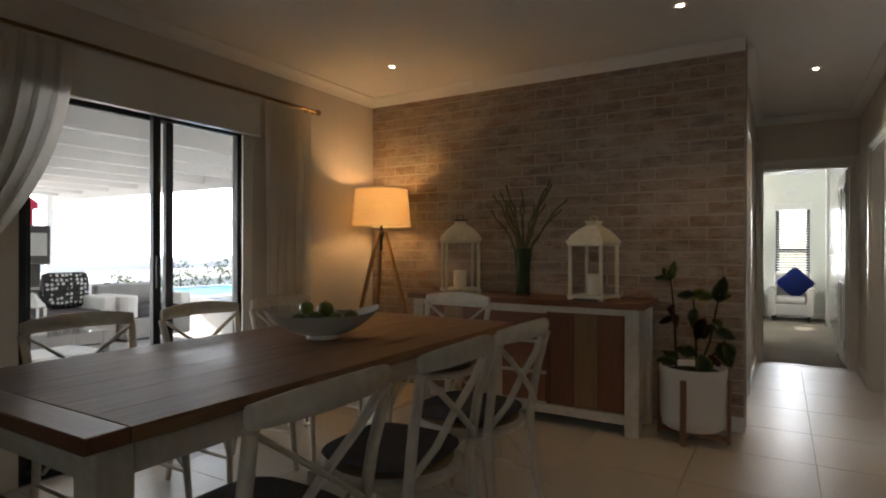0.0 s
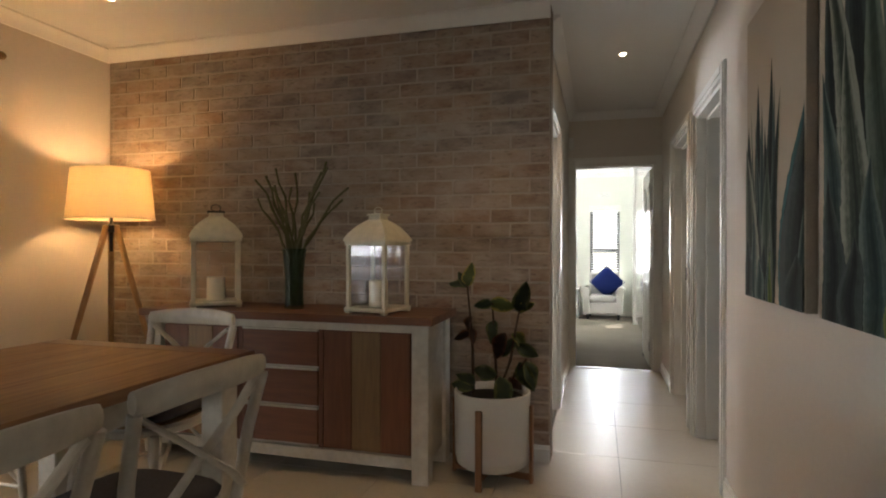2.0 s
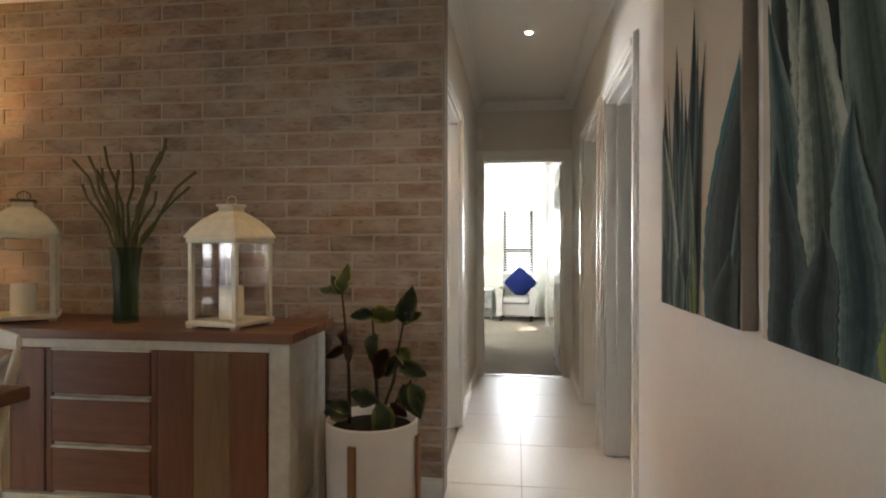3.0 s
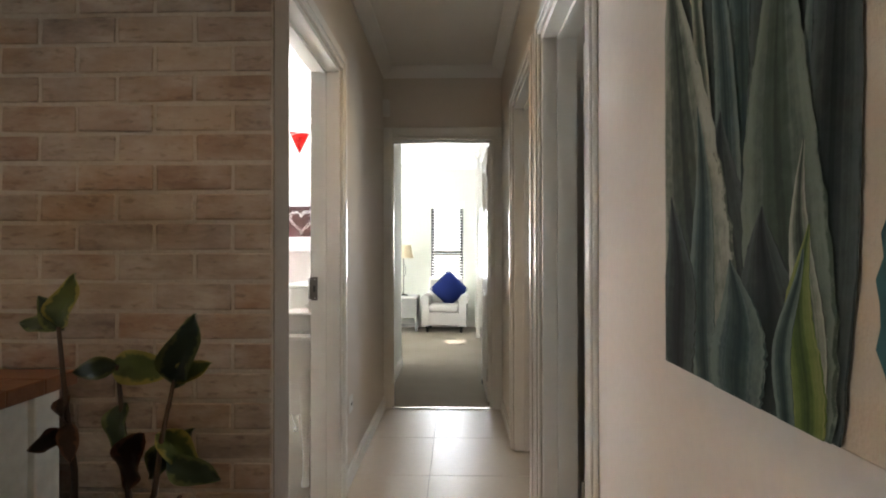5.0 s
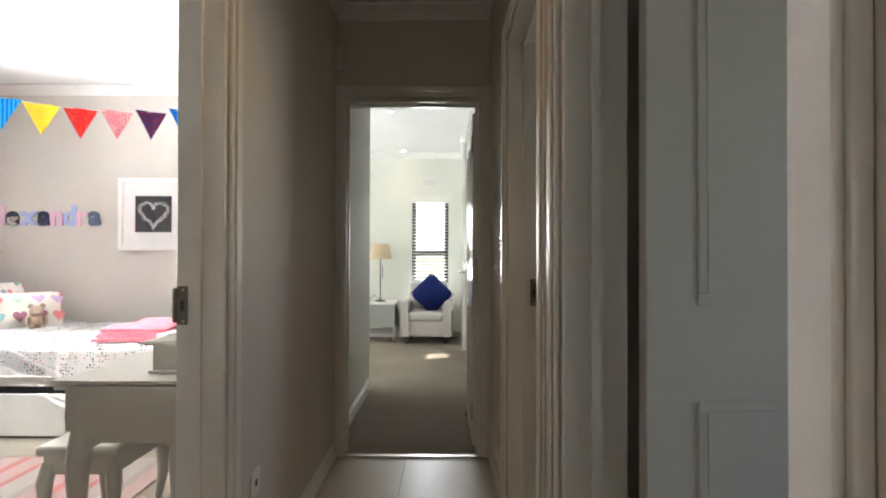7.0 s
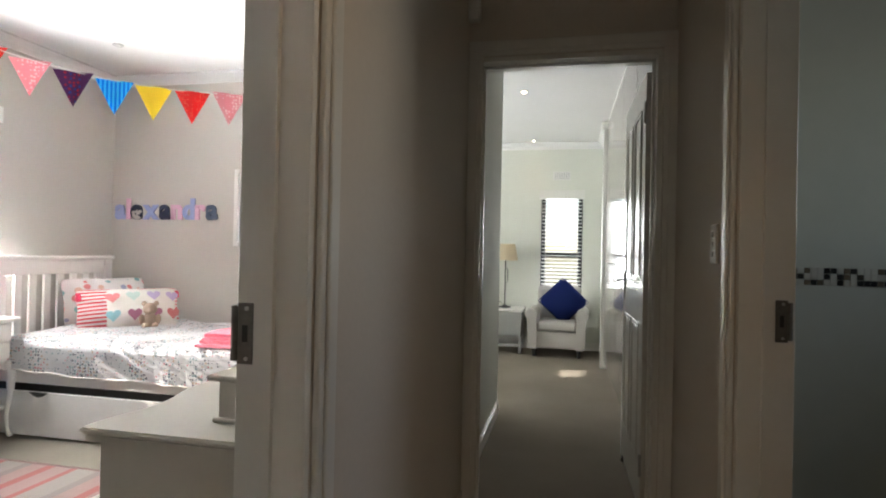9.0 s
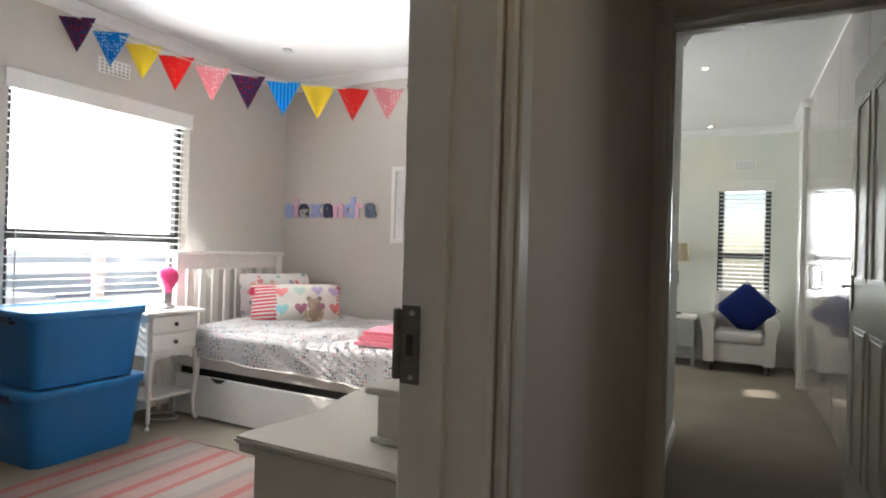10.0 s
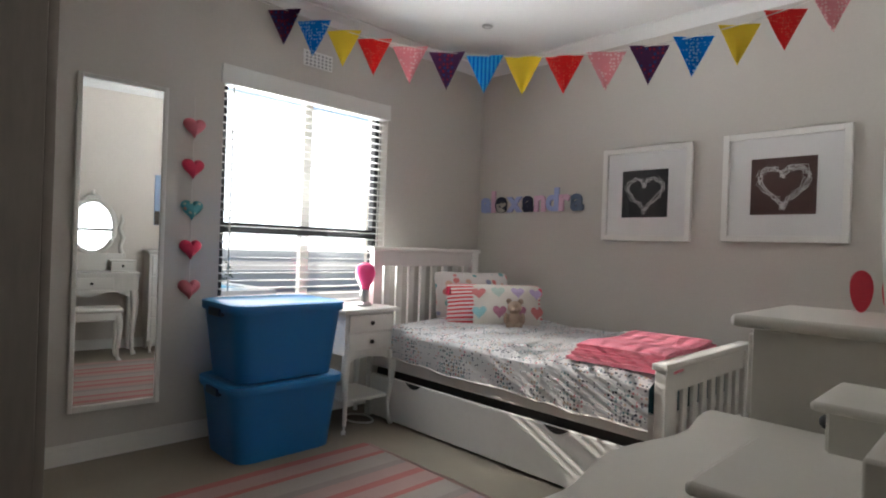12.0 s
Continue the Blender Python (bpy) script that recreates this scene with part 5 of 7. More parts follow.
def slat_board(parent, x0, x1, z0, z1, n, name):
    p = part(name, boxes((x0 + 0.01, BY0 + 0.07, z1 - 0.10, x1 - 0.01, BY1 - 0.07, z1), bevel=0.004), WHITEWOOD, parent)
    for piece, row in (("post", (x0, BY0, 0.003, x1, BY0 + 0.07, z1)), ("post", (x0, BY1 - 0.07, 0.003, x1, BY1, z1)), ("cap_rail", (x0 - 0.008, BY0 - 0.012, z1, x1 + 0.008, BY1 + 0.012, z1 + 0.028)), ("lower_rail", (x0 + 0.01, BY0 + 0.07, z0, x1 - 0.01, BY1 - 0.07, z0 + 0.09))):
        part(piece, boxes(row, bevel=0.004), WHITEWOOD, p)
    step = (BY1 - BY0 - 0.14) / n
    for i in range(n):
        y = BY0 + 0.07 + (i + 0.5) * step
        part("slat", boxes((x0 + 0.016, y - 0.026, z0 + 0.09, x1 - 0.016, y + 0.026, z1 - 0.10), bevel=0.003), WHITEWOOD, p)


slat_board(b, BX0, BX0 + 0.05, 0.42, 1.06, 8, "headboard")
slat_board(b, BX1 - 0.05, BX1, 0.20, 0.63, 8, "footboard")
part("side_rail", boxes((BX0 + 0.05, BY0 + 0.012, 0.325, BX1 - 0.05, BY0 + 0.038, 0.44), bevel=0.004), WHITEWOOD, b)
part("side_rail", boxes((BX0 + 0.05, BY1 - 0.038, 0.325, BX1 - 0.05, BY1 - 0.012, 0.44), bevel=0.004), WHITEWOOD, b)
part("bed_base", boxes((BX0 + 0.05, BY0 + 0.038, 0.36, BX1 - 0.05, BY1 - 0.038, 0.40)), WHITEWOOD, b)
tr = part("trundle_drawer", boxes((BX0 + 0.07, BY0 - 0.005, 0.02, BX1 - 0.07, BY0 + 0.020, 0.280), (BX0 + 0.09, BY0 + 0.02, 0.04, BX1 - 0.09, BY1 - 0.05, 0.06), bevel=0.003), WHITEWOOD, b, "white trundle drawer front")
for x in (-2.95, -1.95):
    part("finger_slot", outline([(x - 0.07 + 0.14 * k / 12, 0.281 - 0.03 * math.sin(math.pi * k / 12)) for k in range(13)], 0.002, place=lambda u, v, w: (u, BY0 - 0.0052 - w, v)), BLACK, tr)
# Black strip stands in for the deep shade between rail and trundle.
part("gap_lining", boxes((BX0 + 0.07, BY0 + 0.040, 0.27, BX1 - 0.07, BY0 + 0.050, 0.335)), BLACK, b, "black strip drawn as the shade inside the open gap")
m = solid("mattress", boxes((BX0 + 0.06, BY0 + 0.045, 0.401, BX1 - 0.06, BY1 - 0.045, 0.545), bevel=0.03), DARKTEAL, "mattress with a dark teal fitted sheet", "mattress")


def duvet():
    x0, x1 = BX0 + 0.20, BX1 - 0.065

    def surf(u, v):
        x = x0 + (x1 - x0) * u
        s = v * 1.36
        wr = 0.010 * math.sin(17 * u + 3 * v) + 0.007 * math.sin(31 * u - 7 * v) + 0.006 * math.sin(11 * v + 5 * u)
        if s < 0.22:
            hem = 0.005 * math.sin(14 * u) + 0.003 * math.sin(37 * u) - 0.03 * u
            q = s / 0.22
            return (x, BY0 - 0.010 - 0.007 * math.sin(40 * u + 2 * math.sin(9 * u)) * (1 - q) - 0.006, 0.405 + hem * (1 - q) + (0.565 - 0.405) * q)
        q = (s - 0.22) / 1.14
        edge = 0.04 * (1 - math.exp(-q * 14))
        return (x, BY0 - 0.012 + 1.05 * q * (BY1 - BY0 - 0.02) / 1.0, 0.565 + edge + wr)
    bm = grid(surf, 90, 60)
    bmesh.ops.solidify(bm, geom=bm.faces[:], thickness=0.012)
    d = thing("duvet", "white duvet with small multicoloured dots spread over the bed", "duvet")
    part("cover", bm, DUVET, d, smooth=True)
    hem = [(x0 + (x1 - x0) * k / 60, BY0 - 0.016 - 0.007 * math.sin(40 * k / 60 + 2 * math.sin(9 * k / 60)), 0.405 + 0.005 * math.sin(14 * k / 60) + 0.003 * math.sin(37 * k / 60) - 0.03 * k / 60) for k in range(61)]
    part("hem", tube(hem, 0.006, 6), PILLOWCREAM, d, "stitched white hem")
    return d


duvet()


def pillow(x, y, z, w, h, tilt, rz, material, label, tassel=None, name="pillow"):
    p = thing(name, label, "pillow", at=(x, y, z), rz=rz, group="pillows on the bed")

    def fn(d):
        a, c = max(-1, min(1, d.x * 1.35)), max(-1, min(1, d.z * 1.35))
        puff = (1 - a ** 4) * (1 - c ** 4)
        k = 1 + 0.05 * abs(a * c)
        return (a * w / 2 * k, d.y * 0.085 * (0.15 + 0.85 * puff), c * h / 2 * k)
    body = part("cover", blob(fn, 32, 20), material, p)
    body.matrix_local = pose(0, 0, h / 2, tilt)
    if tassel:
        for sx in (-1, 1):
            for sz in (0, 1):
                part("tassel", lathe([(0.006, 0.0), (0.014, -0.01), (0.018, -0.05), (0.0, -0.052)], 10, centre=(sx * w / 2, 0.0, 0.03 + sz * (h - 0.05))), tassel, p)
    return p


DZ = 0.585
pillow(-3.20, 7.86, DZ, 0.54, 0.34, -16, 64, PILLOWPRINT, "pastel print pillow propped against the headboard")
pillow(-2.97, 7.83, DZ, 0.64, 0.27, -18, 54, PILLOWSTRIPE, "long red and white striped pillow with red tassels", HEARTRED)
hp = pillow(-2.84, 7.80, DZ, 0.43, 0.28, -22, 50, PILLOWCREAM, "cream pillow appliqued with coloured hearts")


def heart_points(size, n=28):
    pts = []
    for i in range(n):
        a = 2 * math.pi * i / n
        pts.append((size / 34 * 16 * math.sin(a) ** 3, size / 34 * (13 * math.cos(a) - 5 * math.cos(2 * a) - 2 * math.cos(3 * a) - math.cos(4 * a))))
    return pts


HC = [mat("heart_coral", (0.62, 0.20, 0.20), 0.9), mat("heart_mint", (0.50, 0.62, 0.56), 0.9), mat("heart_lilac", (0.50, 0.40, 0.60), 0.9), mat("heart_aqua", (0.30, 0.55, 0.58), 0.9), mat("heart_plum", (0.40, 0.16, 0.24), 0.9)]
cover = hp.children[0]
for i, (u, v, k) in enumerate(((-0.19, 0.07, 0), (-0.065, 0.075, 1), (0.065, 0.075, 2), (0.19, 0.07, 2), (-0.19, -0.06, 3), (-0.06, -0.06, 4), (0.07, -0.06, 4), (0.19, -0.06, 0))):
    bm = bmesh.new()
    pts = heart_points(0.095)

    def on_pillow(x, zz):
        a, c = x / 0.28, zz / 0.145
        return -0.085 * (0.15 + 0.85 * max(0, (1 - a ** 4) * (1 - c ** 4))) * math.sqrt(max(0.05, 1 - (a / 1.35) ** 2 - (c / 1.35) ** 2)) - 0.0045
    c0 = bm.verts.new((u, on_pillow(u, v), v))
    ring = [bm.verts.new((u + p, on_pillow(u + p, v + q), v + q)) for p, q in pts]
    for k2 in range(len(ring)):
        bm.faces.new((c0, ring[k2], ring[(k2 + 1) % len(ring)]))
    part("heart_patch", bm, HC[k], cover)

bm = bmesh.new()
for cx, cy, cz, rx, ry, rz_ in ((0, 0, 0.05, 0.045, 0.04, 0.055), (0, -0.005, 0.128, 0.046, 0.042, 0.042), (-0.036, 0, 0.165, 0.018, 0.010, 0.018), (0.036, 0, 0.165, 0.018, 0.010, 0.018), (0, -0.04, 0.118, 0.02, 0.018, 0.016), (-0.05, -0.02, 0.06, 0.018, 0.02, 0.036), (0.05, -0.02, 0.06, 0.018, 0.02, 0.036), (-0.03, -0.05, 0.02, 0.022, 0.04, 0.019), (0.03, -0.05, 0.02, 0.022, 0.04, 0.019)):
    blob(lambda d: (cx + rx * d.x, cy + ry * d.y, cz + rz_ * d.z), 14, 10, bm)
solid("teddy_bear", bm, BEARFUR, "small beige plush teddy bear sitting against the pillows", "soft toy", at=(-2.66, 7.66, 0.612), rz=40)

bk = thing("folded_blanket", "pink knitted blanket folded in layers at the foot of the bed", "blanket", at=(-1.715, 7.50, 0.600), rz=4)
for k in range(4):
    def layer(u, v, k=k):
        a = 2 * math.pi * v
        w, d = 0.24 - 0.012 * k, 0.36 - 0.01 * k
        x = (u - 0.5) * 2 * d
        cxx = w * max(-1, min(1, 1.25 * math.cos(a)))
        return (cxx + 0.01 * math.sin(7 * u + k), x, 0.010 + 0.019 * k + 0.0100 * max(-1, min(1, 1.3 * math.sin(a))) + 0.004 * math.sin(9 * u + 2 * k))
    bm = grid(layer, 24, 28)
    bmesh.ops.remove_doubles(bm, verts=bm.verts, dist=1e-5)
    bmesh.ops.holes_fill(bm, edges=[e for e in bm.edges if e.is_boundary])
    part("fold", bm, BLANKET, bk)


def cabriole(x, y, h, sx, sy, r0=0.030):
    return tube([(x, y, h), (x + 0.012 * sx, y + 0.012 * sy, h * 0.82), (x + 0.010 * sx, y + 0.010 * sy, h * 0.6), (x - 0.004 * sx, y - 0.004 * sy, h * 0.3), (x + 0.0 * sx, y + 0.0 * sy, h * 0.1), (x + 0.012 * sx, y + 0.012 * sy, 0.015), (x + 0.014 * sx, y + 0.014 * sy, 0.004)], [r0, r0 * 1.05, r0 * 0.8, r0 * 0.55, r0 * 0.5, r0 * 0.7, r0 * 0.6], 10)


def knob(parent, x, y, z, mt, axis=(1, 0)):
    part("knob", blob(lambda d: (x + axis[0] * 0.012 + 0.013 * d.x, y + axis[1] * 0.012 + 0.013 * d.y, z + 0.013 * d.z), 12, 8), mt, parent, "dark round knob")


# bedside table
n = thing("bedside_table", "white bedside table with two small drawers and curved legs", "bedside table", at=(-3.33, 6.925, 0))
part("top", boxes((-0.215, -0.205, 0.695, 0.205, 0.205, 0.72), bevel=0.006), WHITEWOOD, n)
part("case", boxes((-0.19, -0.175, 0.45, 0.165, 0.175, 0.695), bevel=0.002), WHITEWOOD, n)
for z0, z1 in ((0.585, 0.685), (0.475, 0.575)):
    d = part("drawer_front", boxes((0.166, -0.155, z0, 0.182, 0.155, z1), bevel=0.004), WHITEWOOD, n)
    knob(d, 0.182, 0, (z0 + z1) / 2, BLACK)
part("apron", outline([(-0.155, 0.45), (-0.155, 0.40), (-0.10, 0.425), (0, 0.435), (0.10, 0.425), (0.155, 0.40), (0.155, 0.45)], 0.018, place=lambda u, v, w: (0.150 + w, u, v)), WHITEWOOD, n)
for sx in (-1, 1):
    for sy in (-1, 1):
        part("leg", cabriole(0.165 * sx if sx > 0 else -0.175, 0.16 * sy, 0.46, sx, sy, 0.024), WHITEWOOD, n)
part("shelf", boxes((-0.17, -0.155, 0.17, 0.16, 0.155, 0.19), bevel=0.004), WHITEWOOD, n)
bl = thing("bulb_lamp", "novelty table lamp shaped like a pink light bulb", "table lamp", at=(-3.30, 6.98, 0.7205))
bl.scale = (0.88, 0.88, 0.86)
part("base", lathe([(0.05, 0.0), (0.055, 0.006), (0.045, 0.022), (0.025, 0.03)], 24), CHROME, bl)
part("socket", lathe([(0.026, 0.03), (0.030, 0.04), (0.028, 0.05), (0.031, 0.06), (0.028, 0.07), (0.031, 0.08), (0.028, 0.09), (0.031, 0.10), (0.029, 0.115)], 20), CHROME, bl)
part("pink_globe", lathe([(0.029, 0.115), (0.034, 0.14), (0.055, 0.18), (0.068, 0.215), (0.070, 0.24), (0.062, 0.275), (0.045, 0.297), (0.02, 0.309), (0.0, 0.311)], 28), PINKGLASS, bl, "pink plastic globe")
cb = thing("power_cable", "coiled white cable under the bedside table", "cable", at=(-3.32, 6.98, 0))
part("cord", tube([(0.10 * math.cos(k * 0.5) * (1 + 0.1 * math.sin(k)), 0.08 * math.sin(k * 0.5), 0.008 + 0.012 * abs(math.sin(k * 0.23))) for k in range(40)], 0.004, 6), PLASTIC, cb)


def storage_bin(z, label):
    c = thing("storage_bin", label, "storage bin", at=(-3.255, 6.35, z), group="stacked storage bins")
    c.scale = (1.0, 1.0, 1.03)

    def shell(u, v):
        a = 2 * math.pi * u
        q = v
        hx, hy = 0.195 + 0.035 * q, 0.265 + 0.04 * q
        ca, sa = math.cos(a), math.sin(a)
        e = (abs(ca) ** 7 + abs(sa) ** 7) ** (-1 / 7)
        return (hx * ca * e, hy * sa * e, 0.006 + 0.345 * q)
    bm = grid(shell, 72, 10)
    bmesh.ops.remove_doubles(bm, verts=bm.verts, dist=1e-5)
    bmesh.ops.holes_fill(bm, edges=[e for e in bm.edges if e.is_boundary and e.verts[0].co.z < 0.01])
    part("tub", bm, BLUEBIN, c)

    def rim(u, v):
        p = shell(u, 1.0)
        a = 2 * math.pi * v
        k = 1.035 + 0.012 * math.cos(a)
        return (p[0] * k, p[1] * k, 0.352 + 0.016 * math.sin(a))
    bm = grid(rim, 72, 8)
    bmesh.ops.remove_doubles(bm, verts=bm.verts, dist=1e-5)
    part("rim", bm, BLUEBIN, c)
    bm = bmesh.new()
    rings = []
    for s, zz in ((1.05, 0.366), (1.05, 0.378), (0.99, 0.384), (0.93, 0.376), (0.0, 0.378)):
        rings.append([bm.verts.new((shell(i / 72, 1)[0] * max(s, 0.01), shell(i / 72, 1)[1] * max(s, 0.01), zz)) for i in range(72)])
    for a, b_ in zip(rings, rings[1:]):
        for i in range(72):
            bm.faces.new((a[i], a[(i + 1) % 72], b_[(i + 1) % 72], b_[i]))
    part("lid", bm, BLUELID, c, "translucent blue snap-on lid")
    for s in (-1, 1):
        part("clip_handle", boxes((-0.07, s * 0.312 - 0.016, 0.315, 0.07, s * 0.312 + 0.016, 0.355), bevel=0.008), NAVYCLIP, c, "dark navy clip handle")


storage_bin(0.001, "large blue plastic storage bin on the carpet")
storage_bin(0.3925, "blue plastic storage bin stacked on another with a lid")

# rug
rg = tagged(new("rug"), "low pink and grey striped woven rug on the carpet", "rug")
RC = [mat("rug_rose", (0.42, 0.145, 0.135), 0.97, grain=0.2, scale=250, bump=0.7), mat("rug_blush", (0.40, 0.265, 0.24), 0.97, grain=0.2, scale=250, bump=0.7), mat("rug_taupe", (0.30, 0.25, 0.23), 0.97, grain=0.2, scale=250, bump=0.7), mat("rug_sand", (0.36, 0.31, 0.275), 0.97, grain=0.2, scale=250, bump=0.7)]
x, k = -2.95, 0
rnd = random.Random(3)
while x < -1.25:
    w = (0.05, 0.10, 0.035, 0.12, 0.05, 0.09)[k % 6]
    part("stripe", boxes((x, 5.35, 0.005, x + w - 0.0006, 6.75, 0.014)), RC[(0, 1, 0, 3, 2, 1)[k % 6]], rg)
    x += w
    k += 1
bm = bmesh.new()
for i in range(150):
    xx = -2.945 + i * 0.0113
    box(bm, xx, 6.75, 0.006, xx + 0.005, 6.775 + rnd.uniform(0, 0.012), 0.010)
tagged(part("fringe", bm, RC[1], rg), kind="stuff")

# wall mirror
mr = thing("wall_mirror", "tall narrow wall mirror in a thin white frame", "mirror")
MY0, MY1, MZ0, MZ1 = 5.485, 5.885, 0.245, 1.87
for a, c, lo, hi in ((MY0, MY0 + 0.022, MZ0, MZ1), (MY1 - 0.022, MY1, MZ0, MZ1), (MY0 + 0.022, MY1 - 0.022, MZ0, MZ0 + 0.03), (MY0 + 0.022, MY1 - 0.022, MZ1 - 0.022, MZ1)):
    part("frame", boxes((XB + 0.001, a, lo, XB + 0.022, c, hi), bevel=0.003), WHITEWOOD, mr)
part("mirror_glass", boxes((XB + 0.002, MY0 + 0.022, MZ0 + 0.03, XB + 0.010, MY1 - 0.022, MZ1 - 0.022)), MIRROR, mr, "silvered mirror glass")
mr.matrix_world = pose(XB, MY0, 0, 0, 0, -4.2) @ pose(-XB, -MY0, 0)

# heart garland
hg = thing("heart_garland", "string of five padded fabric hearts hanging on the wall", "garland")
part("string", tube([(XB + 0.012, 6.028, 0.80), (XB + 0.010, 6.027, 1.3), (XB + 0.008, 6.027, 1.86)], 0.002, 6), STRING, hg)
for z, mt, lb in ((1.698, HEARTPINK, "pink padded heart"), (1.479, HEARTRED, "red padded heart"), (1.258, HEARTTEAL, "teal printed padded heart"), (1.045, HEARTRED, "red padded heart"), (0.831, HEARTPINK, "pink padded heart")):
    bm = bmesh.new()
    pts = heart_points(0.125, 36)
    rings = []
    for q, dep in ((1.0, 0.0), (0.93, 0.018), (0.7, 0.033), (0.35, 0.040)):
        rings.append([bm.verts.new((XB + 0.014 + dep, 6.027 + p * q, z + 0.006 + (v - 0.006) * q)) for p, v in pts])
    for a, c in zip(rings, rings[1:]):
        for i in range(36):
            bm.faces.new((a[i], a[(i + 1) % 36], c[(i + 1) % 36], c[i]))
    bm.faces.new(rings[-1])
    bm.faces.new(rings[0][::-1])
    part("heart", bm, mt, hg, lb, smooth=True)


def vent(name, place, label):
    """A small plaster air brick: a plate with rows of square holes."""
    v = thing(name, label, "air vent", kind="")
    v.matrix_world = place
    part("plate", boxes((-0.105, 0.001, -0.05, 0.105, 0.006, 0.05), bevel=0.001), CEIL, v)
    bm = bmesh.new()
    for i in range(7):
        for j in range(4):
            box(bm, -0.095 + i * 0.028, 0.006, -0.042 + j * 0.022, -0.095 + i * 0.028 + 0.015, 0.0072, -0.042 + j * 0.022 + 0.013)
    tagged(part("openings", bm, GREYBOX, v), kind="stuff")


vent("air_vent", pose(XB, 6.78, 2.25, 0, 0, -90), "white plaster air vent above the bedroom window")
vent("air_vent", pose(0.055, YM, 2.165, 0, 0, 180), "white plaster air vent above the far window")

# wall letters
LET = [mat("letter_periwinkle", (0.36, 0.42, 0.68), 0.6), mat("letter_pink", (0.72, 0.45, 0.58), 0.6), mat("letter_navy", (0.03, 0.035, 0.075), 0.6), mat("letter_grey_blue", (0.10, 0.13, 0.20), 0.6)]
xs = -3.575
for ch, k in zip("alexandra", (0, 1, 2, 0, 2, 1, 0, 1, 3)):
    cu = bpy.data.curves.new("letter", "FONT")
    cu.body, cu.size, cu.extrude, cu.offset = ch, 0.226, 0.007, 0.0095
    tmp = bpy.data.objects.new("letter_tmp", cu)
    scene.collection.objects.link(tmp)
    bpy.context.view_layer.update()
    me = bpy.data.meshes.new_from_object(tmp.evaluated_get(bpy.context.evaluated_depsgraph_get()))
    w = max(v.co.x for v in me.vertices) - min(v.co.x for v in me.vertices)
    x0 = min(v.co.x for v in me.vertices)
    bpy.data.objects.remove(tmp)
    me.name = "wall_letter"
    me.materials.clear()
    me.materials.append(LET[k])
    o = tagged(new("wall_letter", me), "painted wooden letter in %s fixed to the wall" % ("periwinkle blue", "pale pink", "navy", "grey blue")[k], "letter", "wall letters over the bed")
    o.matrix_world = pose(xs - x0, YN - 0.0085, 1.40, 90, 0, 0)
    xs += w + 0.003


def picture(x0, x1, z0, z1, px0, px1, pz0, pz1, ground, label, seed):
    f = thing("picture_frame", label, "picture", group="heart pictures over the bed")
    y = YN
    for a, c, lo, hi in ((x0, x0 + 0.035, z0, z1), (x1 - 0.035, x1, z0, z1), (x0 + 0.035, x1 - 0.035, z0, z0 + 0.035), (x0 + 0.035, x1 - 0.035, z1 - 0.035, z1)):
        part("frame", boxes((a, y - 0.032, lo, c, y - 0.001, hi), bevel=0.003), WHITEWOOD, f)
    part("mount", boxes((x0 + 0.035, y - 0.012, z0 + 0.035, x1 - 0.035, y - 0.002, z1 - 0.035)), mat("picture_mount", (0.80, 0.79, 0.78), 0.8, grain=0.03), f, "white card mount")
    pr = part("print", boxes((px0, y - 0.0135, pz0, px1, y - 0.012, pz1)), ground, f, "dark square print")
    rnd = random.Random(seed)
    cx, cz, s = (px0 + px1) / 2, (pz0 + pz1) / 2 + 0.01, (px1 - px0) * 0.86
    white = mat("white_paint_stroke", (0.75, 0.73, 0.72), 0.7)
    for k in range(11):
        pts = heart_points(s * (1.04 - 0.022 * k), 48)
        a0 = rnd.randrange(48)
        ln_ = rnd.randrange(22, 44)
        seg = [(cx + pts[(a0 + i) % 48][0] + 0.014 * rnd.uniform(-1, 1), cz + pts[(a0 + i) % 48][1] + 0.013 * rnd.uniform(-1, 1)) for i in range(ln_)]
        part("stroke", tube([(u, y - 0.0140 - 0.0002 * k, v) for u, v in seg], [rnd.uniform(0.0005, 0.0023) for _ in seg], 5, flat=1.0), white, pr)
    p = part("glazing", boxes((x0 + 0.035, y - 0.0205, z0 + 0.035, x1 - 0.035, y - 0.0195, z1 - 0.035)), GLASS, f)
    p.visible_shadow = False


picture(-2.463, -1.868, 1.185, 1.792, -2.325, -2.017, 1.337, 1.642, mat("charcoal_print", (0.03, 0.03, 0.035), 0.7, grain=0.2), "white-framed picture of a white scribbled heart on charcoal", 1)
picture(-1.69, -1.068, 1.190, 1.803, -1.54, -1.22, 1.342, 1.654, mat("maroon_print", (0.075, 0.030, 0.026), 0.7, grain=0.2), "white-framed picture of a white scribbled heart on maroon", 2)

# bunting
bt = thing("bunting", "string of colourful triangular cloth flags hung across the corner", "bunting")
A, B = Vector((-3.59, 6.38, 2.50)), Vector((-0.95, 8.33, 2.545))


def line(q):
    p = A.lerp(B, q)
    p.z -= BUNT_SAG * 4 * q * (1 - q)
    return p


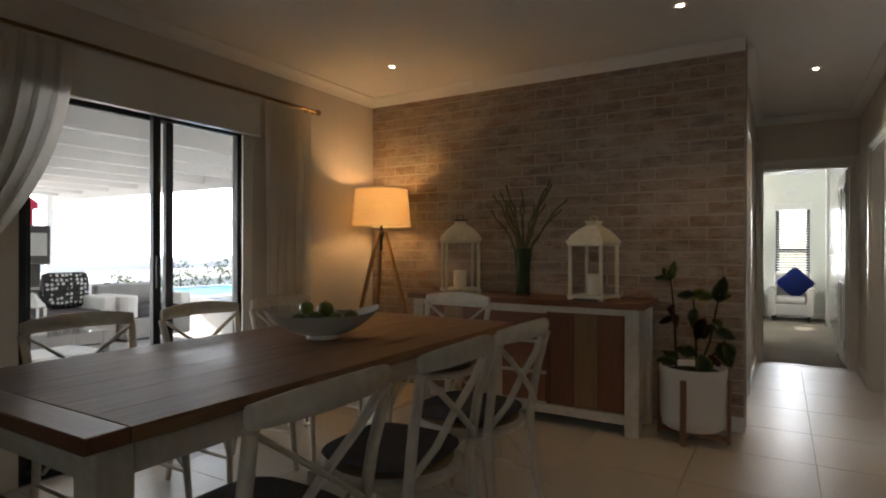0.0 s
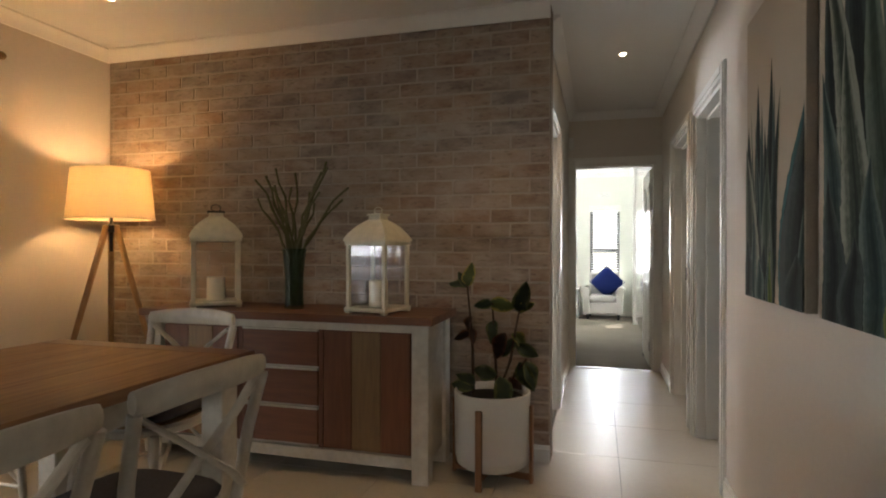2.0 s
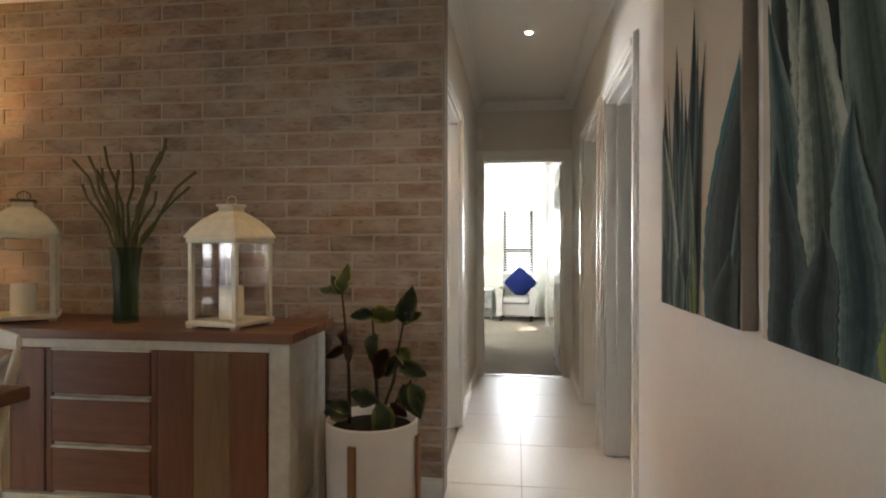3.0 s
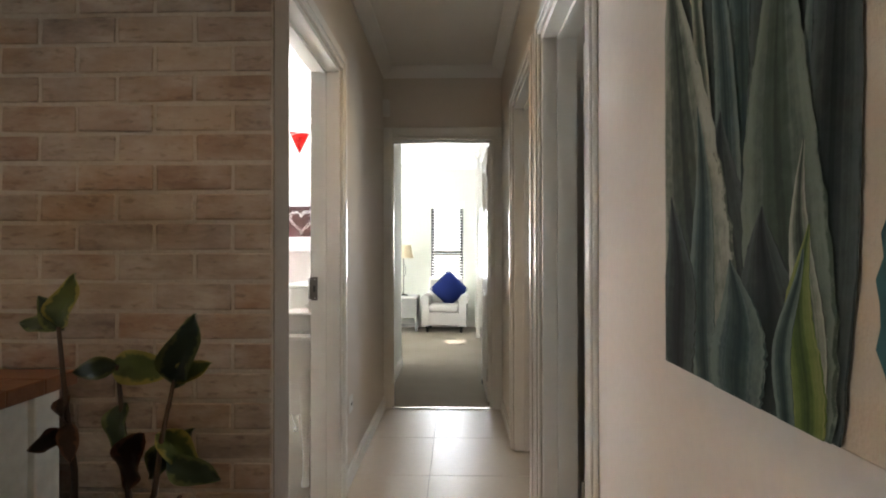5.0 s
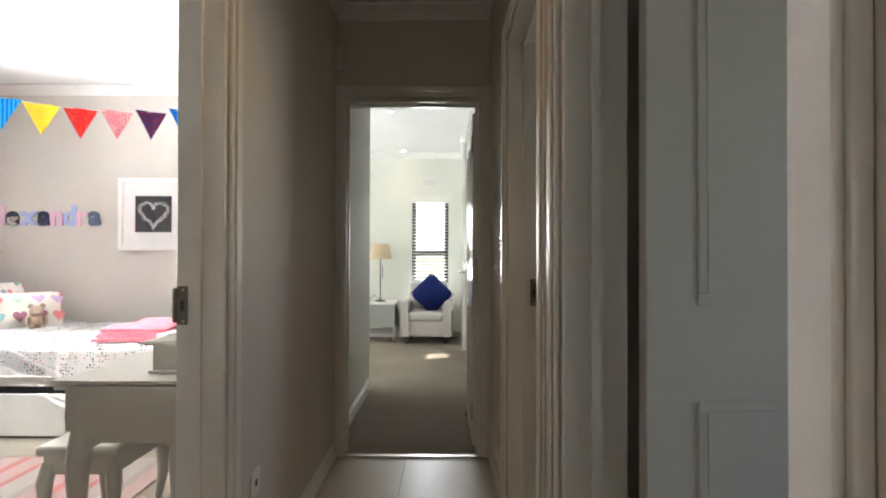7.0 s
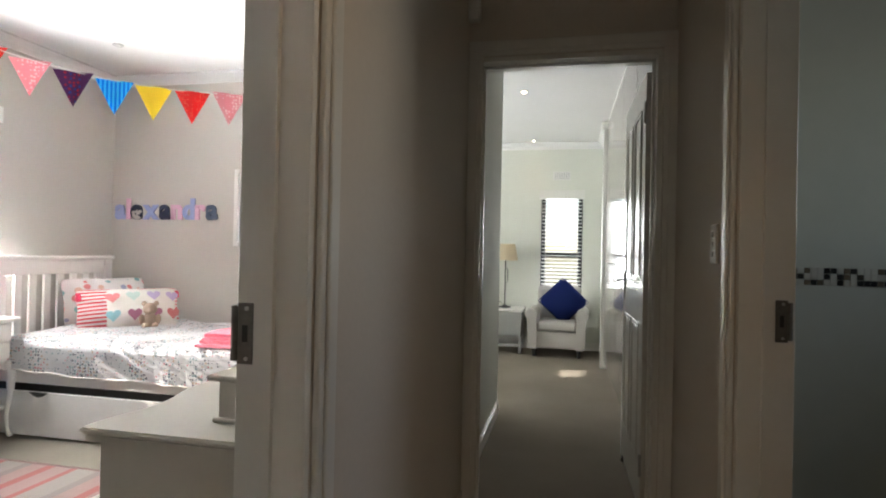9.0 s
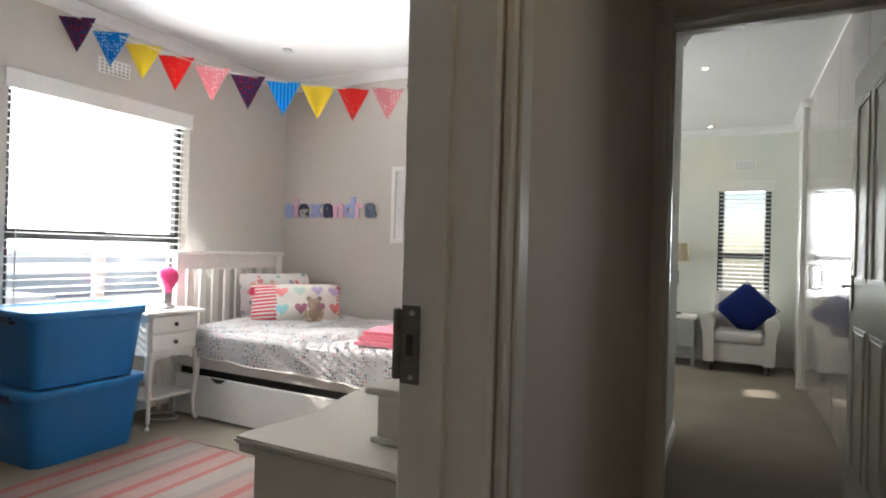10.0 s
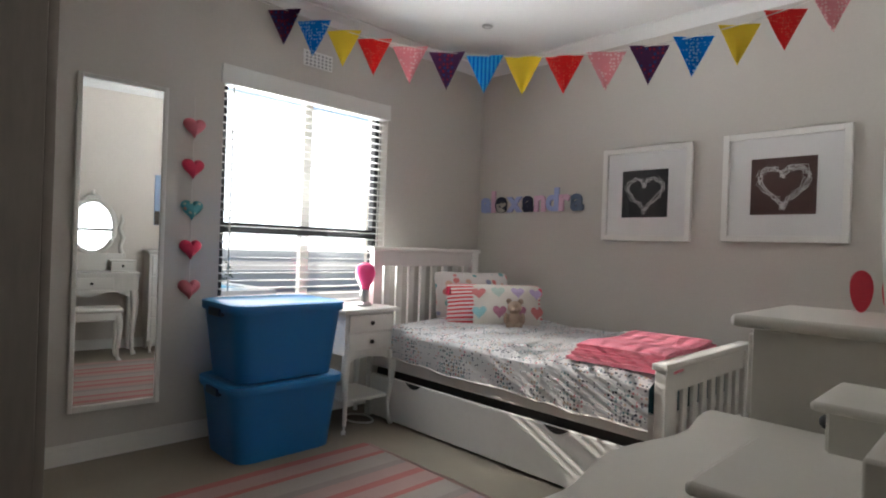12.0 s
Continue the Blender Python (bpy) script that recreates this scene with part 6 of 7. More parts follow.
part("cord", tube([line(k / 40) for k in range(41)], 0.003, 6), STRING, bt)
FM = {
    "purple": pattern_mat("flag_purple", (0.10, 0.035, 0.11), "dots", [(0.35, 0.03, 0.06), (0.04, 0.08, 0.28)], 45),
    "blue": pattern_mat("flag_blue", (0.0, 0.20, 0.58), "dots", [(0.25, 0.5, 0.7), (0.3, 0.5, 0.75)], 55),
    "yellow": cloth_mat("flag_yellow", (0.75, 0.58, 0.06), 0.3),
    "red": pattern_mat("flag_red", (0.65, 0.03, 0.03), "dots", [(0.7, 0.15, 0.1), (0.6, 0.1, 0.08)], 70),
    "pink": pattern_mat("flag_pink", (0.70, 0.30, 0.33), "dots", [(0.8, 0.6, 0.6), (0.75, 0.55, 0.55)], 50),
    "stripe": pattern_mat("flag_blue_stripe", (0.05, 0.45, 0.72), "X", [(0.0, 0.18, 0.55)], 45),
}
seq = ["purple", "blue", "yellow", "red", "pink", "purple", "stripe", "yellow", "red", "pink", "purple", "blue", "yellow", "red", "pink"]
for i, c in enumerate(seq):
    q = 0.035 + i * 0.873 / 14 + np.interp(i, (0, 3, 7, 11, 14), (0.009, -0.012, -0.008, 0.006, 0.018))
    p0, p1 = line(q - 0.031), line(q + 0.031)
    d = p1 - p0
    out = Vector((d.y, -d.x, 0)).normalized()
    w = d.length

    def flag(u, v):
        half = (1 - v) * w / 2 + 0.0006
        return ((u - 0.5) * 2 * half, 0.012 * math.sin(3 * v + i) * v + 0.006 * math.sin(6 * u + i), -v * 0.205)
    bm = grid(flag, 6, 8)
    bmesh.ops.solidify(bm, geom=bm.faces[:], thickness=0.0012)
    o = part("flag", bm, FM[c], bt, {"stripe": "blue striped flag"}.get(c, c + " print flag"))
    o.matrix_local = Matrix.Translation((p0 + p1) / 2) @ Matrix(((d.x / w, -d.y / w, 0), (d.y / w, d.x / w, 0), (0, 0, 1))).to_4x4()

# dressing table with its oval mirror
WX = -0.4905
vt = thing("dressing_table", "cream dressing table with curved front, carved legs and drawer boxes", "dressing table")
VY0, VY1, VX = 5.335, 6.17, -0.945


def van_top(off):
    pts = [(WX - 0.003, VY0)]
    for k in range(25):
        q = k / 24
        y = VY0 + (VY1 - VY0) * q
        bow = 0.030 * math.cos(4 * math.pi * q) - 0.02 * (2 * q - 1) ** 8
        pts.append((VX + 0.018 - bow * 0.6 + off, y))
    pts.append((WX - 0.003, VY1))
    return pts


bm = bmesh.new()
outline(van_top(0.0), 0.014, bm, place=lambda u, v, w: (u, v, 0.746 + w))
bmesh.ops.bevel(bm, geom=[e for e in bm.edges if abs(e.verts[0].co.z - e.verts[1].co.z) < 1e-5], offset=0.005, segments=2, affect="EDGES")
part("top", bm, CREAMWOOD, vt)
part("top_moulding", outline(van_top(0.018), 0.012, place=lambda u, v, w: (u, v, 0.733 + w)), CREAMWOOD, vt)
part("case", outline(van_top(0.040), 0.135, place=lambda u, v, w: (u, v if VY0 < v < VY1 else (VY0 + 0.02 if v <= VY0 else VY1 - 0.02), 0.598 + w)), CREAMWOOD, vt)
part("apron", outline([(VY0 + 0.03, 0.598), (VY0 + 0.03, 0.53)] + [(VY0 + 0.08 + 0.69 * k / 12, 0.545 + 0.028 * math.cos(4 * math.pi * k / 12 + math.pi) + 0.02) for k in range(13)] + [(VY1 - 0.03, 0.53), (VY1 - 0.03, 0.598)], 0.018, place=lambda u, v, w: (VX + 0.075 + w, u, v)), CREAMWOOD, vt)
part("side_apron", outline([(VX + 0.09, 0.598), (VX + 0.09, 0.52), (VX + 0.16, 0.56), (WX - 0.10, 0.56), (WX - 0.03, 0.52), (WX - 0.03, 0.598)], 0.016, place=lambda u, v, w: (u, VY0 + 0.03 + w, v)), CREAMWOOD, vt)
for y in (VY0 + 0.06, VY1 - 0.06):
    s = -1 if y < 5.8 else 1
    part("leg", cabriole(VX + 0.085, y, 0.60, -1, s, 0.034), CREAMWOOD, vt)
    part("leg", cabriole(WX - 0.055, y, 0.60, 0, s, 0.030), CREAMWOOD, vt)
dr = part("drawer_front", boxes((VX + 0.035, 5.60, 0.615, VX + 0.052, 5.95, 0.715), bevel=0.004), CREAMWOOD, vt)
knob(dr, VX + 0.030, 5.775, 0.665, BLACK, (-1, 0))
for y0, y1 in ((5.455, 5.645), (5.945, 6.135)):
    bx = part("drawer_box", boxes((WX - 0.180, y0, 0.7605, WX - 0.012, y1, 0.855), bevel=0.002), CREAMWOOD, vt)
    part("box_top", boxes((WX - 0.202, y0 - 0.018, 0.855, WX - 0.008, y1 + 0.018, 0.870), bevel=0.006), CREAMWOOD, bx)
    part("box_plinth", boxes((WX - 0.190, y0 - 0.010, 0.7605, WX - 0.010, y1 + 0.010, 0.772), bevel=0.003), CREAMWOOD, bx)
    part("box_drawer", boxes((WX - 0.187, y0 + 0.02, 0.785, WX - 0.1805, y1 - 0.02, 0.845), bevel=0.002), CREAMWOOD, bx)
    knob(bx, WX - 0.187, (y0 + y1) / 2, 0.815, BLACK, (-1, 0))
part("back_board", boxes((WX - 0.06, VY0 + 0.12, 0.7605, WX - 0.04, VY1 - 0.12, 0.93), bevel=0.004), CREAMWOOD, vt)
mx = -0.528
CY, CZ = 5.795, 1.18
ring = [(mx, CY + 0.185 * math.cos(2 * math.pi * k / 48), CZ + 0.25 * math.sin(2 * math.pi * k / 48)) for k in range(49)]
fr = part("mirror_frame", tube(ring, 0.024, 10, flat=1.0), CREAMWOOD, vt, "oval cream mirror frame")
bm = bmesh.new()
c0 = bm.verts.new((mx - 0.004, CY, CZ))
rv = [bm.verts.new((mx - 0.004, p[1], p[2])) for p in ring[:-1]]
for k in range(48):
    bm.faces.new((c0, rv[k], rv[(k + 1) % 48]))
bmesh.ops.solidify(bm, geom=bm.faces[:], thickness=0.004)
part("mirror_glass", bm, MIRROR, fr, "oval mirror glass", smooth=False)
part("crest", tube([(mx, CY - 0.09, CZ + 0.24), (mx, CY - 0.05, CZ + 0.275), (mx, CY, CZ + 0.285), (mx, CY + 0.05, CZ + 0.275), (mx, CY + 0.09, CZ + 0.24)], [0.008, 0.018, 0.022, 0.018, 0.008], 8), CREAMWOOD, fr)
part("crest_leaf", blob(lambda d: (mx + 0.012 * d.x, CY + 0.022 * d.y, CZ + 0.315 + 0.032 * d.z), 12, 10), CREAMWOOD, fr)
fr.matrix_local = pose(mx, CY, 0, 0, 0, -4) @ pose(-mx, -CY, 0)
for s in (-1, 1):
    part("mirror_post", tube([(mx + 0.027, CY + s * 0.25, 0.93), (mx + 0.027, CY + s * 0.235, 1.0), (mx + 0.027, CY + s * 0.26, 1.08), (mx + 0.027, CY + s * 0.225, 1.17), (mx + 0.027, CY + s * 0.25, 1.25), (mx + 0.027, CY + s * 0.24, 1.31)], [0.022, 0.018, 0.022, 0.019, 0.018, 0.008], 8), CREAMWOOD, vt)
    part("post_foot", boxes((mx - 0.012, CY + s * 0.25 - 0.03, 0.7605, mx + 0.046, CY + s * 0.25 + 0.03, 0.93), bevel=0.004), CREAMWOOD, vt)
st = thing("dressing_stool", "small cream stool with curved legs in front of the dressing table", "stool", at=(-1.02, 5.80, 0))
part("seat", boxes((-0.15, -0.20, 0.43, 0.15, 0.20, 0.465), bevel=0.012), CREAMWOOD, st)
part("seat_rail", boxes((-0.13, -0.18, 0.36, 0.13, 0.18, 0.43), bevel=0.004), CREAMWOOD, st)
for sx in (-1, 1):
    for sy in (-1, 1):
        part("leg", cabriole(0.115 * sx, 0.165 * sy, 0.40, sx, sy, 0.026), CREAMWOOD, st)

# chest of drawers
ch = thing("chest_of_drawers", "tall narrow cream chest of drawers with dark knobs", "chest of drawers", at=(-0.035, 6.215, 0))
part("body", boxes((-0.838, 0.02, 0.12, WX - 0.006, 0.42, 0.943), bevel=0.003), CREAMWOOD, ch)
part("top", boxes((-0.880, 0.0, 0.943, WX - 0.004, 0.445, 0.971), bevel=0.01), CREAMWOOD, ch)
for i in range(4):
    d = part("drawer_front", boxes((-0.854, 0.045, 0.15 + i * 0.198, -0.8385, 0.395, 0.333 + i * 0.198), bevel=0.004), CREAMWOOD, ch)
    knob(d, -0.854, 0.22, 0.242 + i * 0.198, BLACK, (-1, 0))
for sx, x in ((-1, -0.80), (1, WX - 0.045)):
    for y in (0.05, 0.39):
        part("leg", cabriole(x, y, 0.13, sx if sx < 0 else 0, 0, 0.022), CREAMWOOD, ch)
for k, (dx, rz) in enumerate(((-0.735, 12), (-0.675, -28))):
    so = thing("clog_shoe", "small red rubber clog standing on its heel against its pair", "shoe", at=(dx, 6.59, 0.9715), rz=rz, group="pair of red clogs")
    bm = outline([(0.034 * math.cos(a) * (1 + 0.15 * math.sin(a)), 0.075 + 0.075 * math.sin(a)) for a in [2 * math.pi * i / 24 for i in range(24)]], 0.014)
    so.scale = (0.7, 0.7, 0.7)
    part("sole", bm, SOLE, so, "ridged red sole")
    part("upper", blob(lambda d: (0.034 * d.x, 0.038 + 0.026 * d.y, 0.095 + 0.055 * d.z), 16, 12), SOLE, so)
    for j in range(5):
        part("tread", boxes((-0.022, -0.003, 0.03 + j * 0.022, 0.022, 0.0, 0.04 + j * 0.022)), SOLE, so)
wp = thing("wall_print", "small landscape canvas of a car under a blue sky", "picture")
part("canvas", boxes((-0.473 - 0.022, 6.32, 1.22, -0.473 - 0.002, 6.75, 1.72), bevel=0.002), mat("sky_blue_print", (0.35, 0.45, 0.62), 0.8, grain=0.1, scale=4), wp)
part("painted_ground", boxes((-0.473 - 0.0235, 6.322, 1.222, -0.473 - 0.022, 6.748, 1.36)), mat("dark_ground_print", (0.10, 0.08, 0.06), 0.8, grain=0.3, scale=12), wp)
part("painted_car", outline([(6.43, 1.33), (6.45, 1.40), (6.52, 1.42), (6.56, 1.47), (6.65, 1.47), (6.70, 1.41), (6.72, 1.33)], 0.001, place=lambda u, v, w: (-0.473 - 0.0237 - w, u, v)), BLACK, wp)

CUPBOARD = mat("grey_brown_board", (0.22, 0.19, 0.165), 0.45, grain=0.2, scale=12, bump=0.08, stretch=(6, 6, 1))
# built-in cupboard at the window end
cp = thing("built_in_cupboard", "plain grey-brown built-in cupboard along the bedroom wall", "cupboard")
part("carcass", boxes((XB + 0.004, YB + 0.125, 0.006, -1.805, 5.075, 2.48), bevel=0.002), CUPBOARD, cp)
for i in range(3):
    w = (-1.81 - XB - 0.01) / 3
    d = part("door", boxes((XB + 0.006 + i * w + 0.002, 5.0755, 0.08, XB + 0.006 + (i + 1) * w - 0.002, 5.095, 2.46), bevel=0.003), CUPBOARD, cp)
    part("handle", tube([(XB + 0.06 + i * w, 5.096, 1.0), (XB + 0.06 + i * w, 5.12, 1.0), (XB + 0.06 + i * w, 5.12, 1.15), (XB + 0.06 + i * w, 5.096, 1.15)], 0.005, 8), CHROME, d)

# ---- far bedroom ----
wd = thing("wardrobe", "glossy grey-brown built-in wardrobe with steel D-handles", "wardrobe")
WF = 0.515
part("carcass", boxes((WF + 0.022, YE + 0.17, 0.09, 1.155, 10.38, 2.53)), WARDROBE, wd)
part("plinth", boxes((WF + 0.04, YE + 0.17, 0.006, 1.155, 10.38, 0.09)), WARDROBE, wd)
part("cornice_filler", boxes((WF + 0.01, YE + 0.17, 2.53, 1.155, 10.38, H - 0.001)), GLOSS, wd)
ys = [7.02, 7.86, 8.70, 9.54, 10.375]
for i, (y0, y1) in enumerate(zip(ys, ys[1:])):
    d = part("door", boxes((WF, y0 + 0.002, 0.10, WF + 0.02, y1 - 0.002, 2.52), bevel=0.002), WARDROBE, wd)
    hy = y1 - 0.06 if i % 2 == 0 else y0 + 0.06
    part("handle", tube([(WF, hy, 0.93), (WF - 0.035, hy, 0.935), (WF - 0.038, hy, 0.95), (WF - 0.038, hy, 1.09), (WF - 0.035, hy, 1.105), (WF, hy, 1.11)], 0.007, 8), CHROME, d, "steel D-handle")
setting("pilaster", boxes((0.485, 10.385, 0.006, 0.56, 10.46, H - 0.08), bevel=0.003), GLOSS, "white end panel beside the wardrobe", "pilaster")
setting("pilaster_cap", boxes((0.46, 10.36, H - 0.08, 0.56, 10.47, H - 0.002), bevel=0.02), GLOSS, "white moulded cornice return over the end panel", "cornice")


def armchair():
    a = thing("armchair", "pale grey linen armchair with rolled arms and dark turned feet", "armchair", at=(0.045, 11.14, 0), rz=-3)
    part("seat_base", boxes((-0.25, -0.27, 0.10, 0.25, 0.28, 0.30), bevel=0.02), CHAIRCLOTH, a)
    part("seat_cushion", boxes((-0.225, -0.30, 0.301, 0.225, 0.20, 0.41), bevel=0.035), CHAIRCLOTH, a, "plump linen seat cushion")
    part("backrest", boxes((-0.26, 0.16, 0.30, 0.26, 0.31, 0.80), bevel=0.05), CHAIRCLOTH, a)
    for s in (-1, 1):
        prof = [(0.215, 0.10), (0.315, 0.10), (0.325, 0.40)] + [(0.285 + 0.068 * math.cos(q), 0.485 + 0.068 * math.sin(q)) for q in [(-50 + 260 * k / 14) * math.pi / 180 for k in range(15)]] + [(0.225, 0.42)]
        bm = outline([(s * u, v) for u, v in prof], 0.56, place=lambda u, v, w: (u, -0.31 + w, v))
        part("armrest", bm, CHAIRCLOTH, a, smooth=True)
        for y in (-0.25, 0.24):
            part("foot", lathe([(0.014, 0.006), (0.024, 0.02), (0.018, 0.05), (0.030, 0.08), (0.030, 0.10)], 14, centre=(s * 0.25, y, 0)), BLACK, a, "dark turned foot")
    return a


armchair()
nc = thing("scatter_cushion", "navy blue square cushion standing on its corner on the armchair", "cushion", at=(0.10, 11.16, 0.625), rz=-4)
bm = blob(lambda d: (0.20 * max(-1, min(1, d.x * 1.3)) * (1 + 0.06 * abs(d.x * d.z)), 0.085 * d.y * (1 - max(abs(d.x), abs(d.z)) ** 5) + 0.004 * d.y, 0.20 * max(-1, min(1, d.z * 1.3)) * (1 + 0.06 * abs(d.x * d.z))), 32, 20)
part("cover", bm, BLUECUSH, nc).matrix_local = pose(0, 0, 0, 12, 0, 0) @ pose(0, 0, 0, 0, 45, 0)
part("piping", tube([(0.207 * u, 0, 0.207 * v) for u, v in ((-1, -1), (1, -1), (1, 1), (-1, 1), (-1, -1))], 0.005, 6), BLUECUSH, nc).matrix_local = pose(0, 0, 0, 12, 0, 0) @ pose(0, 0, 0, 0, 45, 0)
ot = thing("side_table", "grey painted side table with a pale top and slim legs", "side table", at=(-0.66, 11.22, 0))
part("tabletop", boxes((-0.30, -0.24, 0.49, 0.30, 0.24, 0.52), bevel=0.006), WHITEWOOD, ot)
part("drawer_case", boxes((-0.28, -0.22, 0.20, 0.28, 0.22, 0.49), bevel=0.004), GREYBOX, ot)
for sx in (-1, 1):
    for sy in (-1, 1):
        part("leg", boxes((sx * 0.27 - 0.018, sy * 0.21 - 0.018, 0.006, sx * 0.27 + 0.018, sy * 0.21 + 0.018, 0.20), bevel=0.003), GREYBOX, ot)
part("stretcher", boxes((-0.252, -0.218, 0.08, 0.252, -0.20, 0.11)), GREYBOX, ot)
tl = thing("table_lamp", "slim dark metal table lamp with a cream tapered shade", "table lamp", at=(-0.60, 11.25, 0.5205))
part("base", lathe([(0.075, 0.0), (0.078, 0.008), (0.03, 0.02), (0.012, 0.03)], 24), BLACK, tl)
part("pole", tube([(0, 0, 0.02), (0, 0, 0.62)], 0.007, 10), BLACK, tl)
part("side_arm", tube([(0.012, 0, 0.30), (0.03, 0, 0.32), (0.03, 0, 0.46), (0.012, 0, 0.48)], 0.005, 8), BLACK, tl)
bm = bmesh.new()
grid(lambda u, w: ((0.15 - 0.035 * w) * math.cos(2 * math.pi * u), (0.15 - 0.035 * w) * math.sin(2 * math.pi * u), 0.575 + 0.20 * w), 32, 4, bm)
bmesh.ops.remove_doubles(bm, verts=bm.verts, dist=1e-5)
bmesh.ops.solidify(bm, geom=bm.faces[:], thickness=0.002)
part("shade", bm, SHADE, tl, "cream tapered shade")
part("cable", tube([(0, -0.01, 0.03), (-0.09, -0.06, 0.09), (-0.13, -0.04, 0.03), (-0.2, 0.02, 0.006)], 0.003, 6), BLACK, tl)

# ---- outdoors: patio and garden ----
setting("ground", boxes((-75, -70, -0.6, -3.60, 80, -0.13)), PAVING, "pale paved patio and garden ground", "ground")
setting("patio", boxes((-9.0, -4.0, -0.13, -3.60, 4.6, -0.03), bevel=0.01), PAVING, "pale paved patio slab outside the sliding door", "patio")
setting("garden_wall", boxes((-14.2, -12, -0.13, -14.0, 18, 0.30), (-14.25, -12, 0.30, -13.95, 18, 0.36)), OUTWHITE, "white plastered garden wall", "wall")
# Emissive sheet added far out so the low sky burns out to white.
setting("backdrop", boxes((-72.0, -70, -0.5, -71.8, 80, 20)), glow("backdrop_glow", (0.93, 0.97, 1.0), 2.6), "glowing white sheet standing in for the bright sky low over the horizon", "backdrop")
pg = thing("pergola", "white-painted patio roof with slatted beams and a deep fascia", "pergola")
for k in range(10):
    x = -4.15 - 0.85 * k
    part("beam", boxes((x - 0.035, -4.0, 2.16, x + 0.035, 5.39, 2.36), bevel=0.004), PERGOLA, pg)
part("roof_sheet", boxes((-12.0, -4.0, 2.365, -3.88, 5.5, 2.39)), PERGOLA, pg)
part("wall_plate", boxes((-3.875, -4.0, 2.16, -3.60, 4.1, 2.39), bevel=0.004), PERGOLA, pg)
part("fascia", boxes((-12.0, 5.395, 2.07, -3.88, 5.455, 2.36), bevel=0.01), PERGOLA, pg)
part("gutter", boxes((-12.0, 5.456, 2.11, -3.88, 5.57, 2.21), bevel=0.01), WICKER, pg)
for y in (-3.6, 5.3):
    part("post", boxes((-11.97, y - 0.06, -0.13, -11.87, y + 0.06, 2.20), bevel=0.005), PERGOLA, pg)
setting("patio_parapet", boxes((-9.6, 5.62, -0.13, -5.5, 5.80, 0.36), (-9.62, 5.60, 0.36, -5.48, 5.82, 0.40)), OUTWHITE, "low white plastered parapet along the patio", "parapet")


def sofa(x, y, rz, w, label):
    s = thing("patio_sofa", label, "sofa", at=(x, y, -0.03), rz=rz, group="patio seating")
    part("base", boxes((-w / 2, -0.42, 0.02, w / 2, 0.40, 0.30), bevel=0.02), WICKER, s)
    part("backrest", boxes((-w / 2, -0.42, 0.30, w / 2, -0.28, 0.72), bevel=0.03), WICKER, s)
    for k in (-1, 1):
        part("armrest", boxes((k * w / 2 - 0.08 - 0.08 * k, -0.28, 0.30, k * w / 2 + 0.08 - 0.08 * k, 0.40, 0.60), bevel=0.025), OUTWHITE, s)
    part("seat_cushion", boxes((-w / 2 + 0.17, -0.27, 0.301, w / 2 - 0.17, 0.39, 0.44), bevel=0.035), CUSHION, s, "dark grey outdoor seat cushion")


sofa(-7.9, 3.30, -90, 1.6, "grey wicker patio sofa with white armrests")
sofa(-7.8, 4.62, -88, 0.95, "small pale wicker patio seat beside the sofa")
c = thing("scatter_cushion", "black and white geometric scatter cushion on the patio sofa", "cushion", at=(-8.06, 3.74, 0.655), rz=-88)
part("cover", blob(lambda d: (0.27 * max(-1, min(1, d.x * 1.42)), 0.09 * d.y, 0.22 * max(-1, min(1, d.z * 1.42))), 20, 14), pattern_mat("black_white_geometric", (0.02, 0.02, 0.022), "dots", [(0.7, 0.7, 0.68), (0.6, 0.6, 0.58)], 17), c)
ct = thing("coffee_table", "low glass-topped patio coffee table", "coffee table", at=(-6.5, 2.75, -0.03))
part("tabletop", boxes((-0.35, -0.55, 0.36, 0.35, 0.55, 0.372), bevel=0.003), GLASS, ct)
for a in (-1, 1):
    for b in (-1, 1):
        part("leg", boxes((a * 0.30 - 0.03, b * 0.50 - 0.03, 0.002, a * 0.30 + 0.03, b * 0.50 + 0.03, 0.36), bevel=0.004), WICKER, ct)
part("shelf", boxes((-0.29, -0.49, 0.14, 0.29, 0.49, 0.16)), OUTWHITE, ct)
br = thing("braai_oven", "tall dark outdoor oven standing at the patio's edge", "oven", at=(-8.75, 3.62, -0.03))
part("stand", boxes((-0.10, -0.10, 0.002, 0.10, 0.10, 1.0), bevel=0.01), BLACK, br)
part("body", boxes((-0.2, -0.25, 1.0, 0.2, 0.18, 1.52), bevel=0.02), BLACK, br)
part("flue_cap", lathe([(0.05, 1.52), (0.05, 1.74), (0.11, 1.75), (0.11, 1.83), (0.02, 1.90)], 16), HEARTRED, br, "red cap")
part("window", boxes((0.2, -0.20, 1.12, 0.206, 0.13, 1.42)), GREYBOX, br)
pl = thing("swimming_pool", "small blue swimming pool behind a low white rim", "pool")
part("rim", boxes((-12.2, 6.7, -0.13, -9.3, 6.9, 0.28), (-12.2, 9.4, -0.13, -9.3, 9.6, 0.28), (-9.5, 6.9, -0.13, -9.3, 9.4, 0.28), (-12.2, 6.9, -0.13, -12.0, 9.4, 0.28)), OUTWHITE, pl)
part("water", boxes((-12.0, 6.9, -0.12, -9.5, 9.4, 0.24)), POOL, pl)
rnd = random.Random(21)
